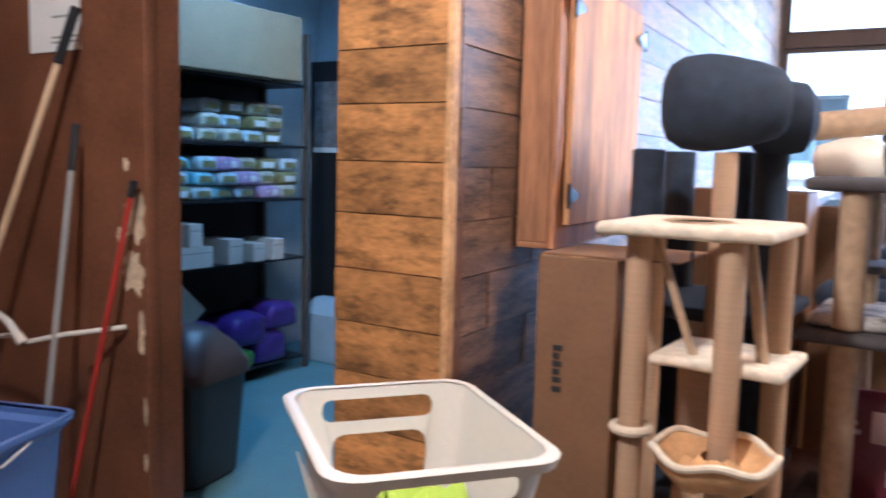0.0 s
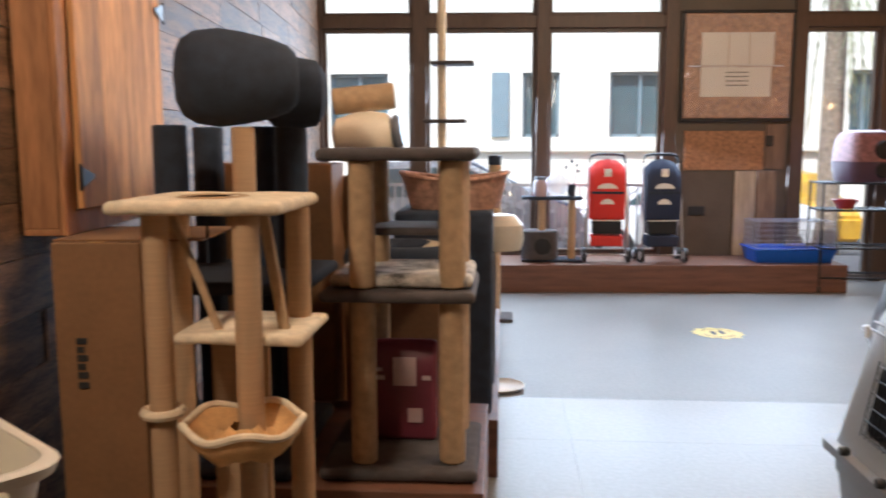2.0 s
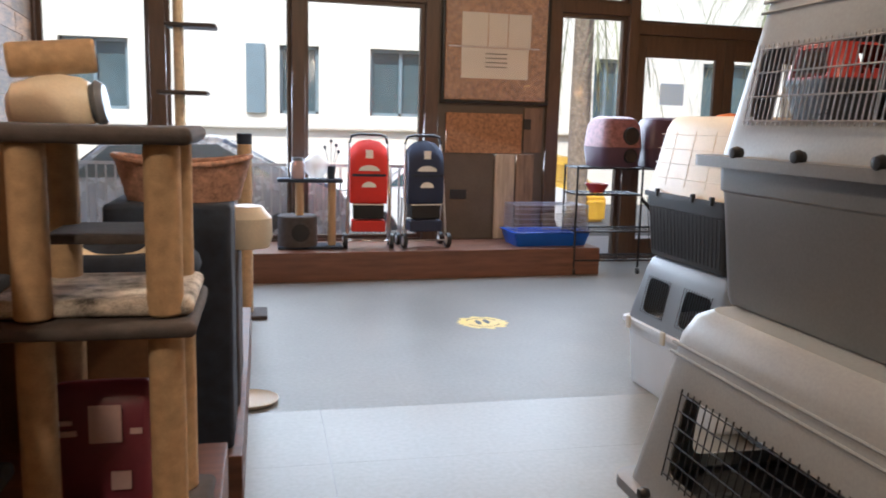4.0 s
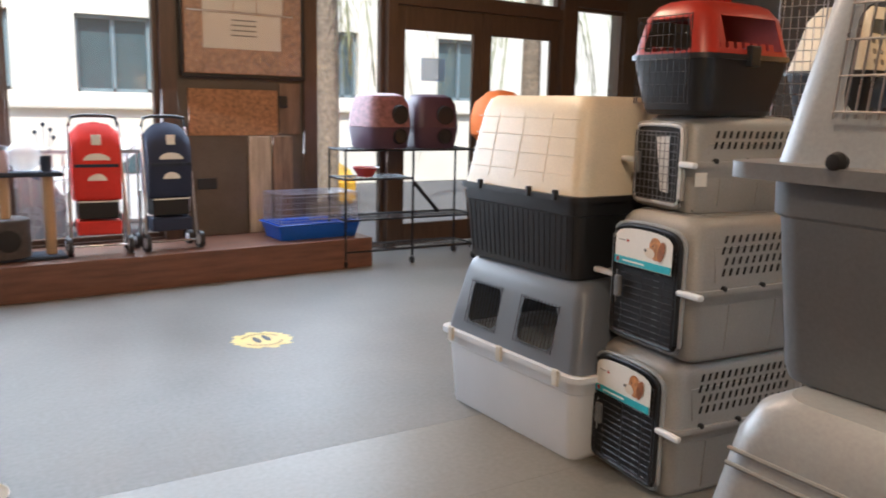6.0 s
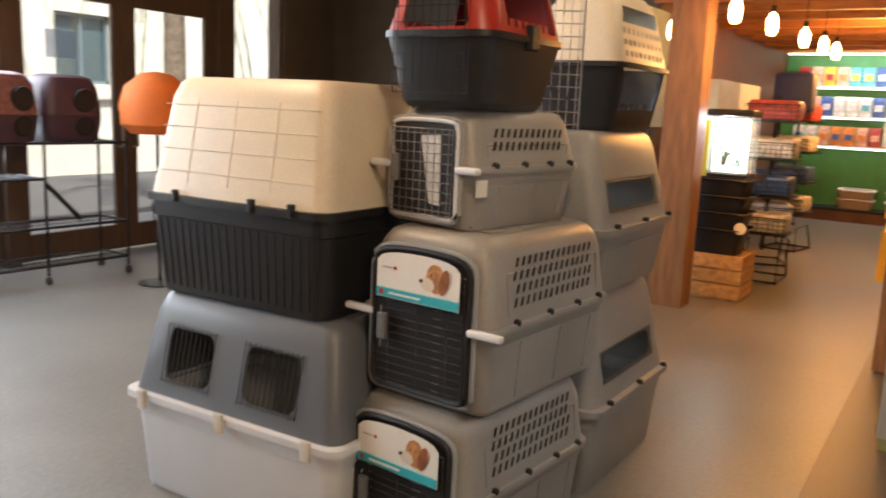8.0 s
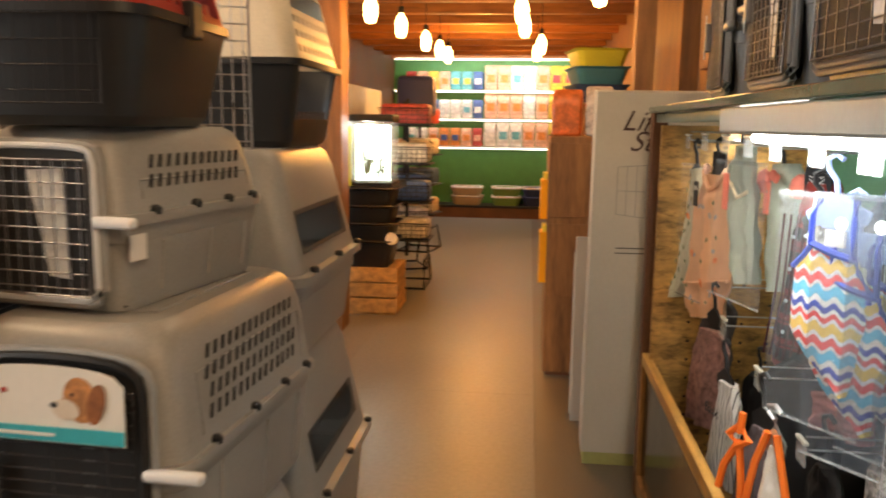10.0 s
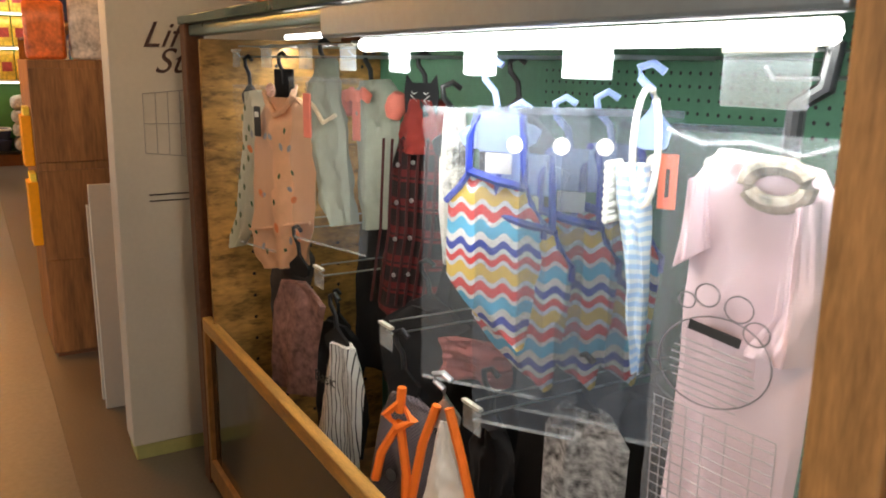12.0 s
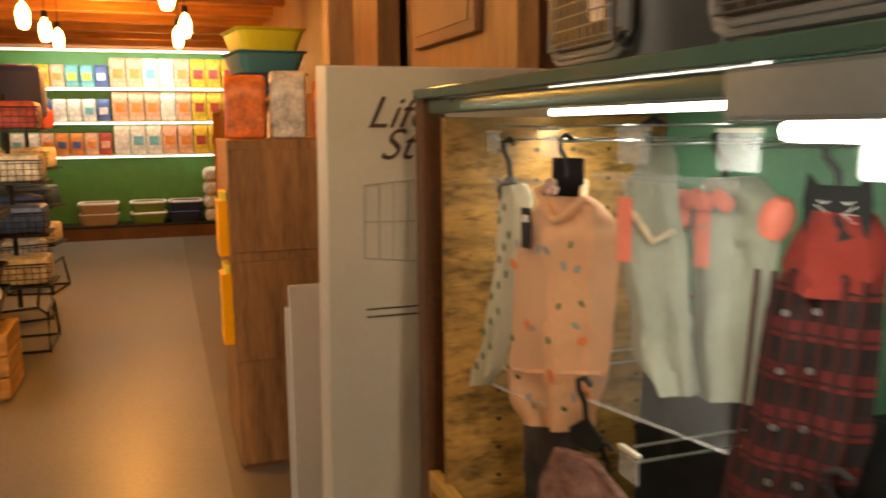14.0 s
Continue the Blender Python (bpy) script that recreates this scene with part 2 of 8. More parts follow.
def carton(m, w, d, h, label, group=""):
    """A closed carton w by d by h, standing at m, with its two upper flaps, tape and corner seams."""
    t = thing("carton_box", m, label, "carton", group)
    part("body", box(-w / 2, w / 2, -d / 2, d / 2, 0, h - 0.004, 0.005), CARTON, t)
    for a, b in ((-d / 2 + 0.001, -0.001), (0.001, d / 2 - 0.001)):
        part("flap", box(-w / 2 + 0.001, w / 2 - 0.001, a, b, h - 0.0035, h - 0.0008, 0.001), CARTON, t)
    part("tape", box(-w / 2 + 0.002, w / 2 - 0.002, -0.025, 0.025, h - 0.0006, h), plain("brown_tape", (0.36, 0.22, 0.10), 0.3), t)
    for y in (-d / 2 - 0.0012, d / 2 + 0.0002):
        part("tape_end", box(-0.025, 0.025, y, y + 0.001, h * 0.86, h - 0.006), plain("brown_tape_end", (0.36, 0.22, 0.10), 0.3), t)
    return t


def tube(pts, r, bm=None, n=8, close=False, r2=None):
    """A round bar along points."""
    bm = bm or bmesh.new()
    pts = [Vector(p) for p in pts]
    rings, k = [], len(pts)
    up = Vector((0, 0, 1))
    for i, p in enumerate(pts):
        a, b = (pts[i - 1], pts[(i + 1) % k]) if close else (pts[max(i - 1, 0)], pts[min(i + 1, k - 1)])
        d = (b - a).normalized()
        u = d.cross(up if abs(d.z) < 0.9 else Vector((1, 0, 0))).normalized()
        w = d.cross(u)
        rr = r if r2 is None else r + (r2 - r) * i / (k - 1)
        rings.append([bm.verts.new(p + rr * (u * math.cos(t) + w * math.sin(t))) for t in (2 * math.pi * j / n for j in range(n))])
    for i in range(k if close else k - 1):
        A, B = rings[i], rings[(i + 1) % k]
        for j in range(n):
            bm.faces.new((A[j], A[(j + 1) % n], B[(j + 1) % n], B[j]))
    if not close:
        bm.faces.new(rings[0])
        bm.faces.new(rings[-1])
    return bm


def lathe(profile, bm=None, n=24, c=(0, 0)):
    """A turned shape about z: profile of (radius, z)."""
    bm = bm or bmesh.new()
    rings = [[bm.verts.new((c[0] + r * math.cos(2 * math.pi * j / n), c[1] + r * math.sin(2 * math.pi * j / n), z)) for j in range(n)] for r, z in profile]
    for A, B in zip(rings, rings[1:]):
        for j in range(n):
            bm.faces.new((A[j], A[(j + 1) % n], B[(j + 1) % n], B[j]))
    for ring, (r, z) in ((rings[0], profile[0]), (rings[-1], profile[-1])):
        if r > 1e-4:
            bm.faces.new(ring)
    bmesh.ops.remove_doubles(bm, verts=[v for r in rings for v in r], dist=1e-5)
    return bm


def rrect(hw, hd, r, seg=4, cx=0.0, cy=0.0):
    """A rounded rectangle, anticlockwise from the corner at the right front: per corner seg + 1 points."""
    out = []
    for k, (sx, sy) in enumerate(((1, -1), (1, 1), (-1, 1), (-1, -1))):
        for j in range(seg + 1):
            a = math.pi / 2 * (k - 1 + j / seg)
            out.append((cx + sx * (hw - r) + r * math.cos(a), cy + sy * (hd - r) + r * math.sin(a)))
    return out


def shell(levels, holes=(), cap_top=False, cap_bottom=False, seg=4):
    """A tapered hollow body through levels of (z, half width, half depth, radius[, cx, cy]). holes: (band, side, s0, s1, z0, z1, radius),
    side 0 right, 1 back, 2 left, 3 front; s runs along the side as one walks round."""
    bm = bmesh.new()
    n = 4 * (seg + 1)
    rings = [[bm.verts.new((x, y, lv[0])) for x, y in rrect(lv[1], lv[2], lv[3], seg, *(lv[4:] or (0, 0)))] for lv in levels]
    cut = {}
    for h in holes:
        cut.setdefault((h[0], h[1]), []).append(h[2:])
    for b, (A, B) in enumerate(zip(rings, rings[1:])):
        for j in range(n):
            k = (j + 1) % n
            side = j // (seg + 1) if j % (seg + 1) == seg else None
            quad = (A[j], A[k], B[k], B[j])
            if (b, side) not in cut:
                bm.faces.new(quad)
                continue
            a0, a1, b0, b1 = (v.co for v in quad[:2] + (quad[3], quad[2]))
            h0 = a0.z
            h1 = b0.z
            mid0, mid1 = (a0 + a1) / 2, (b0 + b1) / 2
            along = (a1 - a0).normalized()
            loops = [[(quad[i], quad[(i + 1) % 4]) for i in range(4)]]
            for s0, s1, z0, z1, r in cut[(b, side)]:
                vs = []
                for s, z in rrect((s1 - s0) / 2, (z1 - z0) / 2, r, 3, (s0 + s1) / 2, (z0 + z1) / 2):
                    vs.append(bm.verts.new(mid0.lerp(mid1, (z - h0) / (h1 - h0)) + along * s))
                loops.append([(vs[i], vs[(i + 1) % len(vs)]) for i in range(len(vs))])
            edges = [bm.edges.get(p) or bm.edges.new(p) for lp in loops for p in lp]
            made = bmesh.ops.triangle_fill(bm, use_beauty=True, edges=edges)["geom"]
            open_sets = [{p[0] for p in lp} for lp in loops[1:]]
            plugs = [f for f in made if isinstance(f, bmesh.types.BMFace) and any(all(v in q for v in f.verts) for q in open_sets)]
            bmesh.ops.delete(bm, geom=plugs, context="FACES_ONLY")
    if cap_top:
        bm.faces.new(rings[-1])
    if cap_bottom:
        bm.faces.new(list(reversed(rings[0])))
    return bm


def grid_wires(p0, u, v, w, h, nu, nv, r=0.0016, bm=None, frame=True):
    """Crossed wires over a w by h field at p0 along u and v: nu upright, nv level."""
    bm = bm or bmesh.new()
    p0, u, v = Vector(p0), Vector(u).normalized(), Vector(v).normalized()
    off = u.cross(v) * r
    for i in range(nu):
        s = w * (i + 0.5) / nu
        tube([p0 + u * s + off, p0 + u * s + v * h + off], r, bm, 5)
    for i in range(nv):
        s = h * (i + 0.5) / nv
        tube([p0 + v * s - off, p0 + v * s + u * w - off], r, bm, 5)
    if frame:
        tube([p0, p0 + u * w, p0 + u * w + v * h, p0 + v * h], r * 1.8, bm, 6, close=True)
    return bm


# ---- the large structure ----


def plank_wall(name, m, length, height, mats, rows, thick=0.02, seed=1, cat="", lengths=(0.5, 1.3), back=0.2):
    """A wall along local x, its face at local y 0, clad in separate boards; the solid wall stands behind."""
    wall = part(name, box(0.05 if length > 1 else 0, length, 0.021, back, 0, height), BROWNWALL, kind="structure", at=m)
    rnd = random.Random(seed)
    todo = []
    z = 0.0
    while z < height - 0.02:
        h = min(rows * rnd.uniform(0.94, 1.06), height - z)
        x = -rnd.uniform(0, 0.5) if length > 1 else 0.0
        while x < length:
            w = rnd.uniform(*lengths) if length > 1 else length
            a, b = max(x, 0), min(x + w, length)
            if b - a > 0.05:
                todo.append((a, b, z, h, rnd.uniform(0, 0.006), rnd.uniform(-0.002, 0.002)))
            x += w
        z += h
    return wall, todo, mats


def lay_boards(wall, todo, mats, thick=0.02):
    for i, (a, b, z, h, proud, tilt) in enumerate(todo):
        bm = box(a + 0.0015, b - 0.0015, -proud, thick, z + 0.002, z + h - 0.002)
        for v in bm.verts:
            v.co.y += (v.co.z - z - h / 2) * tilt * 6
            v.co.z += (v.co.x - a) * tilt * 0.6 + 0.0015 * noise.noise(v.co * 3)
        part("plank", bm, mats, wall, flat=True)


FRONT = pose(1.5, 9.1, 0, 0, 0, 3.1)


def fx(x):
    return x - 1.5


part("floor", box(-2.6, 9.0, 4.80, 9.6, -0.1, 0), FLOOR, kind="structure")
for x0, x1 in ((-5.2, 0.4994), (0.5006, 2.7494), (2.7506, 5.5994), (5.6006, 16)):
    part("floor", box(x0, x1, 2.9206, 4.0994, -0.1, 0), FLOORB, kind="structure")
    part("floor", box(x0, x1, 4.1006, 4.7985, -0.1, 0), FLOORB, kind="structure")
part("floor", box(2.3, 16, -3.0, 2.9194, -0.1, 0), FLOORSHADE, kind="structure")
part("floor", box(-5.2, 2.296, -3.0, 2.9194, -0.1, 0), FLOORB, kind="structure")
part("floor_underlay", box(-5.2, 16, -3.0, 9.6, -0.2, -0.102), FLOORSHADE, kind="structure")
part("floor_storeroom", box(-4.6, -1.30, 2.03, 5.1, 0, 0.004), FLOORT, kind="structure")
part("threshold", box(-2.5, -1.68, 1.96, 2.026, 0, 0.012, 0.004), BROWNWALL, kind="structure")

# Shop front: sill step, posts, transoms, panes and the pair of doors.
front = part("wall_front", box(fx(1.93), fx(3.26), 0.0, 0.25, 0, 3.5), GREYW, kind="structure", at=FRONT)
part("wall_front_end", box(fx(7.66), fx(8.6), 0.0, 0.25, 0, 3.5), GREYW, kind="structure", at=FRONT)
part("wall_front_top", box(fx(-2.2), fx(8.6), 0.02, 0.23, 3.5, 3.9), GREYW, kind="structure", at=FRONT)
step = part("platform", box(fx(-2.1), fx(3.58), -0.76, 0.0, 0, 0.28, 0.006), STEPWOOD, kind="structure", at=FRONT)


def window(name, x0, x1, z0, z1, cross=()):
    w = thing(name, FRONT, "", "")
    tagged(w, "brown-framed shop window pane looking on the street", "window", "", "structure")
    bm = bmesh.new()
    for a, b, c, d in ((x0, x0 + 0.04, z0, z1), (x1 - 0.04, x1, z0, z1), (x0 + 0.04, x1 - 0.04, z0, z0 + 0.04), (x0 + 0.04, x1 - 0.04, z1 - 0.04, z1)):
        box(fx(a), fx(b), 0.03, 0.11, c, d, 0.004, bm)
    part("window_frame", bm, FRAME, w)
    g = part("pane", box(fx(x0 + 0.035), fx(x1 - 0.035), 0.065, 0.075, z0 + 0.035, z1 - 0.035), GLASS, w, flat=True)
    g.visible_shadow = False
    return w


for a, b in ((-1.80, -0.83), (-0.68, 0.50), (0.63, 1.86)):
    window("window", a, b, 0.30, 2.72)
    window("window_upper", a, b, 2.85, 3.48)
window("window", 3.36, 4.16, 0.02, 2.72)
window("window_upper", 3.36, 4.16, 2.85, 3.48)
window("window", 6.80, 7.66, 0.02, 2.72)
window("window_upper", 6.80, 7.66, 2.85, 3.48)
window("window_upper", 4.28, 6.57, 2.66, 3.48)
posts = bmesh.new()
for a, b in ((-1.96, -1.80), (-0.83, -0.68), (0.50, 0.63), (1.86, 2.00), (3.22, 3.36), (4.16, 4.28), (6.57, 6.80)):
    box(fx(a), fx(b), -0.05, 0.17, 0, 3.5, 0.006, posts)
part("window_posts", posts, FRAME, kind="structure", at=FRONT)
rails = bmesh.new()
for a, b in ((-1.80, -0.83), (-0.68, 0.50), (0.63, 1.86), (3.36, 4.16), (6.80, 7.66)):
    box(fx(a), fx(b), -0.03, 0.15, 2.72, 2.85, 0.005, rails)
box(fx(-1.88), fx(1.87), 0.0, 0.15, 0, 0.30, 0.004, rails)
box(fx(4.28), fx(6.57), -0.03, 0.15, 2.54, 2.66, 0.005, rails)
part("window_rails", rails, FRAME, kind="structure", at=FRONT)


def street_door(x0, x1, paper):
    d = thing("door_front", FRONT, "", "")
    tagged(d, "closed brown shop door with a glass panel", "door", "", "structure")
    bm = bmesh.new()
    s = 0.12
    for a, b, c, e in ((x0, x0 + s, 0.02, 2.54), (x1 - s, x1, 0.02, 2.54), (x0 + s, x1 - s, 0.02, 0.25), (x0 + s, x1 - s, 2.30, 2.54)):
        box(fx(a), fx(b), 0.02, 0.07, c, e, 0.005, bm)
    part("door_leaf", bm, FRAME, d)
    g = part("pane", box(fx(x0 + s - 0.01), fx(x1 - s + 0.01), 0.04, 0.05, 0.24, 2.31), GLASS, d, flat=True)
    g.visible_shadow = False
    h = (x1 - 0.08) if paper else (x0 + 0.08)
    part("door_handle", tube([(fx(h), 0.02, 1.0), (fx(h), -0.04, 1.0), (fx(h), -0.04, 1.35), (fx(h), 0.02, 1.35)], 0.011), WIRE, d, "steel pull handle")
    if paper:
        part("notice", box(fx(4.62), fx(4.92), 0.030, 0.034, 1.78, 2.02), clear("pale_blue_paper", (0.30, 0.5, 0.85), 0.45, 0.6), d, "pale blue notice")


street_door(4.29, 5.42, True)
street_door(5.43, 6.56, False)

# Plank wall, the wall with the storeroom doorway, the outer walls and the ceiling.
LEFTWALL = pose(-1.24, 1.95, 0, 0, 0, 94.9) @ pose(0, 0, 0)
left_angle = math.degrees(math.atan2(9.05 - 1.95, -1.84 + 1.24))
# local x runs along the wall towards the street, local y points into the wall
LEFTM = pose(-1.24, 1.955, 0, 0, 0, left_angle)
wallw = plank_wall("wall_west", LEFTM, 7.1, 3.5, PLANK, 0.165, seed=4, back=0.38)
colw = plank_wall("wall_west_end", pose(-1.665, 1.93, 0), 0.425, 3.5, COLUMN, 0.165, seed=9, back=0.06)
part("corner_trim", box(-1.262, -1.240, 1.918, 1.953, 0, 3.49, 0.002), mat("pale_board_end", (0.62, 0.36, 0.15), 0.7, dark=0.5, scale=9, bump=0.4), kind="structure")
part("wall_south_west", box(-4.6, -2.52, 1.93, 2.03, 0, 3.5), BROWNWALL, kind="structure")
part("wall_jamb", box(-2.90, -2.515, 1.875, 1.928, 0, 3.5, 0.008), BROWNWALL, kind="structure")
part("wall_over_door", box(-2.515, -1.672, 1.94, 2.03, 2.75, 3.5), BROWNWALL, kind="structure")
part("wall_store_back", box(-4.7, -1.66, 5.1, 5.25, 0, 3.5), PLASTER, kind="structure")
part("wall_store_left", box(-4.75, -4.6, 2.03, 5.1, 0, 3.5), PLASTER, kind="structure")
part("wall_outer_west", box(-5.35, -5.2, -3.0, 1.93, 0, 3.5), BROWNWALL, kind="structure")
part("wall_outer_south", box(-5.2, 16, -3.15, -3.0, 0, 3.5), BROWNWALL, kind="structure")
part("wall_outer_east", box(15.6, 15.75, -3.0, 5.3, 0, 3.5), BROWNWALL, kind="structure")
part("wall_aisle_north", box(8.75, 15.6, 5.3, 5.45, 0, 3.5), BROWNWALL, kind="structure")
part("wall_hall_east", box(8.6, 8.75, 5.3, 9.8, 0, 3.5), GREYW, kind="structure")
part("ceiling", box(-5.3, 15.8, -3.1, 9.9, 3.5, 3.6), CEIL, kind="structure")
part("ceiling_aisle", box(4.4, 15.7, 1.2, 5.4, 2.75, 2.85), CEIL, kind="structure")
beams = bmesh.new()
for i in range(13):
    box(5.2 + i * 0.8, 5.32 + i * 0.8, 1.2, 5.3, 2.58, 2.75, 0.01, beams)
part("ceiling_beams", beams, mat("beam_wood", (0.36, 0.14, 0.05), 0.6, dark=0.6, scale=3, grain=(8, 1, 8), bump=0.2), kind="structure")

# Street outside: pavement, road, the house across, parked cars.
part("ground", box(-60, 70, 9.6, 90, -0.45, -0.12), plain("asphalt", (0.10, 0.10, 0.10), 0.9), kind="structure")
part("pavement", box(-60, 70, 9.6, 11.6, -0.12, -0.04), plain("pavement_stone", (0.42, 0.40, 0.37), 0.8), kind="structure")

WALLW = mat("sunlit_render", (0.74, 0.68, 0.56), 0.85, dark=0.92, scale=1.2, bump=0.1)
SHUTTER = plain("blue_grey_shutter", (0.16, 0.22, 0.24), 0.6)
FARGLASS = plain("dark_window_glass", (0.06, 0.10, 0.11), 0.1)


def facade():
    h = thing("building_across", pose(-14, 17.0, -0.12), "pale rendered building across the street with dark windows", "building")
    wins = [(14.55, 1.75, 0.75, 1.3), (16.3, 1.75, 1.25, 1.3), (21.0, 1.75, 0.6, 1.3), (19.1, 0.2, 1.0, 2.4), (10.6, 1.75, 1.2, 1.3), (23.5, 1.75, 1.2, 1.3), (16.3, 5.2, 1.25, 1.6), (21.0, 5.2, 1.25, 1.6), (11.6, 5.2, 1.2, 1.6)]
    xs = sorted({0.0, 46.0} | {w[0] for w in wins} | {w[0] + w[2] for w in wins})
    zs = sorted({0.0, 9.0} | {w[1] for w in wins} | {w[1] + w[3] for w in wins})
    bm = bmesh.new()
    for a, b in zip(xs, xs[1:]):
        for c, d in zip(zs, zs[1:]):
            if not any(w[0] <= a < w[0] + w[2] and w[1] <= c < w[1] + w[3] for w in wins):
                box(a, b, 0, 0.4, c, d, 0, bm)
    part("wall", bm, WALLW, h, flat=True)
    part("cornice", box(0, 46, -0.12, -0.003, 1.45, 1.58, 0.03), WALLW, h)
    part("plinth", box(0, 46, -0.06, -0.003, 0, 0.8, 0.02), WALLW, h)
    part("roof", box(-0.3, 46.3, -0.3, 3, 9.004, 9.3, 0.05), WALLW, h)
    for x, z, w, t in wins:
        win = part("window", box(x + 0.02, x + w - 0.02, 0.2, 0.24, z + 0.02, z + t - 0.02), FARGLASS, h)
        bm = bmesh.new()
        for a, b, c, d in ((x, x + 0.06, z, z + t), (x + w - 0.06, x + w, z, z + t), (x + w / 2 - 0.03, x + w / 2 + 0.03, z, z + t), (x, x + w, z + t - 0.06, z + t), (x, x + w, z, z + 0.06)):
            box(a, b, 0.12, 0.195, c, d, 0, bm)
        part("frame", bm, SHUTTER, win)
    for x in (13.92,):
        part("shutter", box(x, x + 0.36, -0.07, -0.003, 1.75, 3.05, 0.01), SHUTTER, h)
    return h


facade()


def car(m, label, paint, group="parked cars"):
    c = thing("car", m, label, "car", group)
    bm = bmesh.new()
    prof = [(-2.1, 0.35), (-2.15, 0.75), (-1.9, 0.93), (-1.25, 0.98), (-0.75, 1.40), (0.55, 1.44), (1.35, 1.02), (1.95, 0.92), (2.12, 0.7), (2.1, 0.32)]
    L = [bm.verts.new((x, -0.82 + (0.10 if z > 1.2 else 0), z)) for x, z in prof]
    R = [bm.verts.new((x, 0.82 - (0.10 if z > 1.2 else 0), z)) for x, z in prof]
    bm.faces.new(L)
    bm.faces.new(R[::-1])
    for i in range(len(prof)):
        j = (i + 1) % len(prof)
        bm.faces.new((L[i], R[i], R[j], L[j]))
    bmesh.ops.bevel(bm, geom=bm.edges[:], offset=0.05, segments=2, affect="EDGES")
    part("body", bm, paint, c)
    for y in (-0.80, 0.80):
        bm = bmesh.new()
        pts = [(-1.15, 1.0), (-0.72, 1.33), (0.5, 1.36), (1.15, 1.03)]
        s = 0.03 if y > 0 else -0.03
        A = [bm.verts.new((x, y + s - (0.09 if y > 0 else -0.09) * (z - 0.95) / 0.45, z)) for x, z in pts]
        bm.faces.new(A)
        part("side_window", bm, FARGLASS, c, thick=0.01)
    for x in (-1.3, 1.3):
        for y in (-0.78, 0.78):
            bm = lathe([(0.0, -0.1), (0.30, -0.1), (0.32, -0.06), (0.32, 0.06), (0.30, 0.1), (0.0, 0.1)])
            w = part("wheel", bm, PL_BLACK, c, at=pose(x, y, 0.32, 90))
            part("rim", lathe([(0.0, -0.11), (0.18, -0.11), (0.19, 0.0), (0.18, 0.11), (0.0, 0.11)]), WIRE, w)
    return c


SILVER = plain("silver_car_paint", (0.62, 0.66, 0.70), 0.25, metal=0.5)
car(pose(-0.9, 12.2, -0.45, 0, 0, 2) @ Matrix.Diagonal((1.05, 1, 1.2, 1)), "silver parked car at the kerb outside the window", SILVER)
car(pose(3.2, 13.8, -0.45, 0, 0, 1), "white parked car in the street outside", plain("white_car_paint", (0.8, 0.8, 0.8), 0.25))
car(pose(5.15, 15.8, -0.45, 0, 0, 90), "yellow parked car seen through the narrow pane", plain("yellow_car_paint", (0.75, 0.42, 0.03), 0.3))


def fence(m, n):
    f = thing("fence", m, "thin grey metal railing along the pavement outside the window", "railing")
    part("rail", box(0, n * 0.11, -0.02, 0.02, 0.96, 1.0), WIRE, f)
    base = None
    for i in range(n):
        if base is None:
            base = part("post", box(0, 0.02, -0.01, 0.01, 0, 0.955), WIRE, f)
        else:
            o = base.copy()
            scene.collection.objects.link(o)
            o.matrix_basis = pose(i * 0.11, 0, 0)


fence(pose(-2.0, 11.3, -0.04), 40)


def palm(m, label):
    p = thing("palm_tree", m, label, "tree", "street palms")
    bm = lathe([(0.20, 0), (0.15, 0.4), (0.16, 1.5), (0.14, 3.4), (0.12, 4.3)], n=14)
    part("trunk", bm, plain("palm_bark", (0.26, 0.2, 0.14), 0.9, bump=0.6, dark=0.5, scale=18), p)
    rnd = random.Random(5)
    bm = bmesh.new()
    for k in range(30):
        a = k * 2.4 + rnd.random()
        up = rnd.uniform(-0.5, 0.9)
        L = rnd.uniform(1.8, 2.5)
        prev = None
        for i in range(15):
            s = i / 14
            r = L * s * (1 - 0.25 * s)
            z = 4.3 + up * L * s - 1.7 * s * s * L * 0.6
            c = Vector((r * math.cos(a), r * math.sin(a), z))
            if prev is not None:
                d = (c - prev).normalized()
                side = d.cross(Vector((0, 0, 1))).normalized()
                for sg in (-1, 1):
                    tip = c + side * sg * 0.42 * (1 - s * 0.6) + d * 0.22 - Vector((0, 0, 0.16))
                    f = [bm.verts.new(v) for v in (prev, prev + d * 0.035, tip)]
                    bm.faces.new(f)
                f = [bm.verts.new(v) for v in (prev - side * 0.012, prev + side * 0.012, c + side * 0.01, c - side * 0.01)]
                bm.faces.new(f)
            prev = c
    part("crown", bm, plain("palm_leaf", (0.22, 0.24, 0.12), 0.6, dark=0.6), p, flat=True)


palm(pose(4.9, 12.4, -0.12), "palm tree with drooping dry fronds on the pavement")
palm(pose(8.4, 12.3, -0.12), "palm tree with drooping fronds outside the shop door")

# ---- pet crates ----


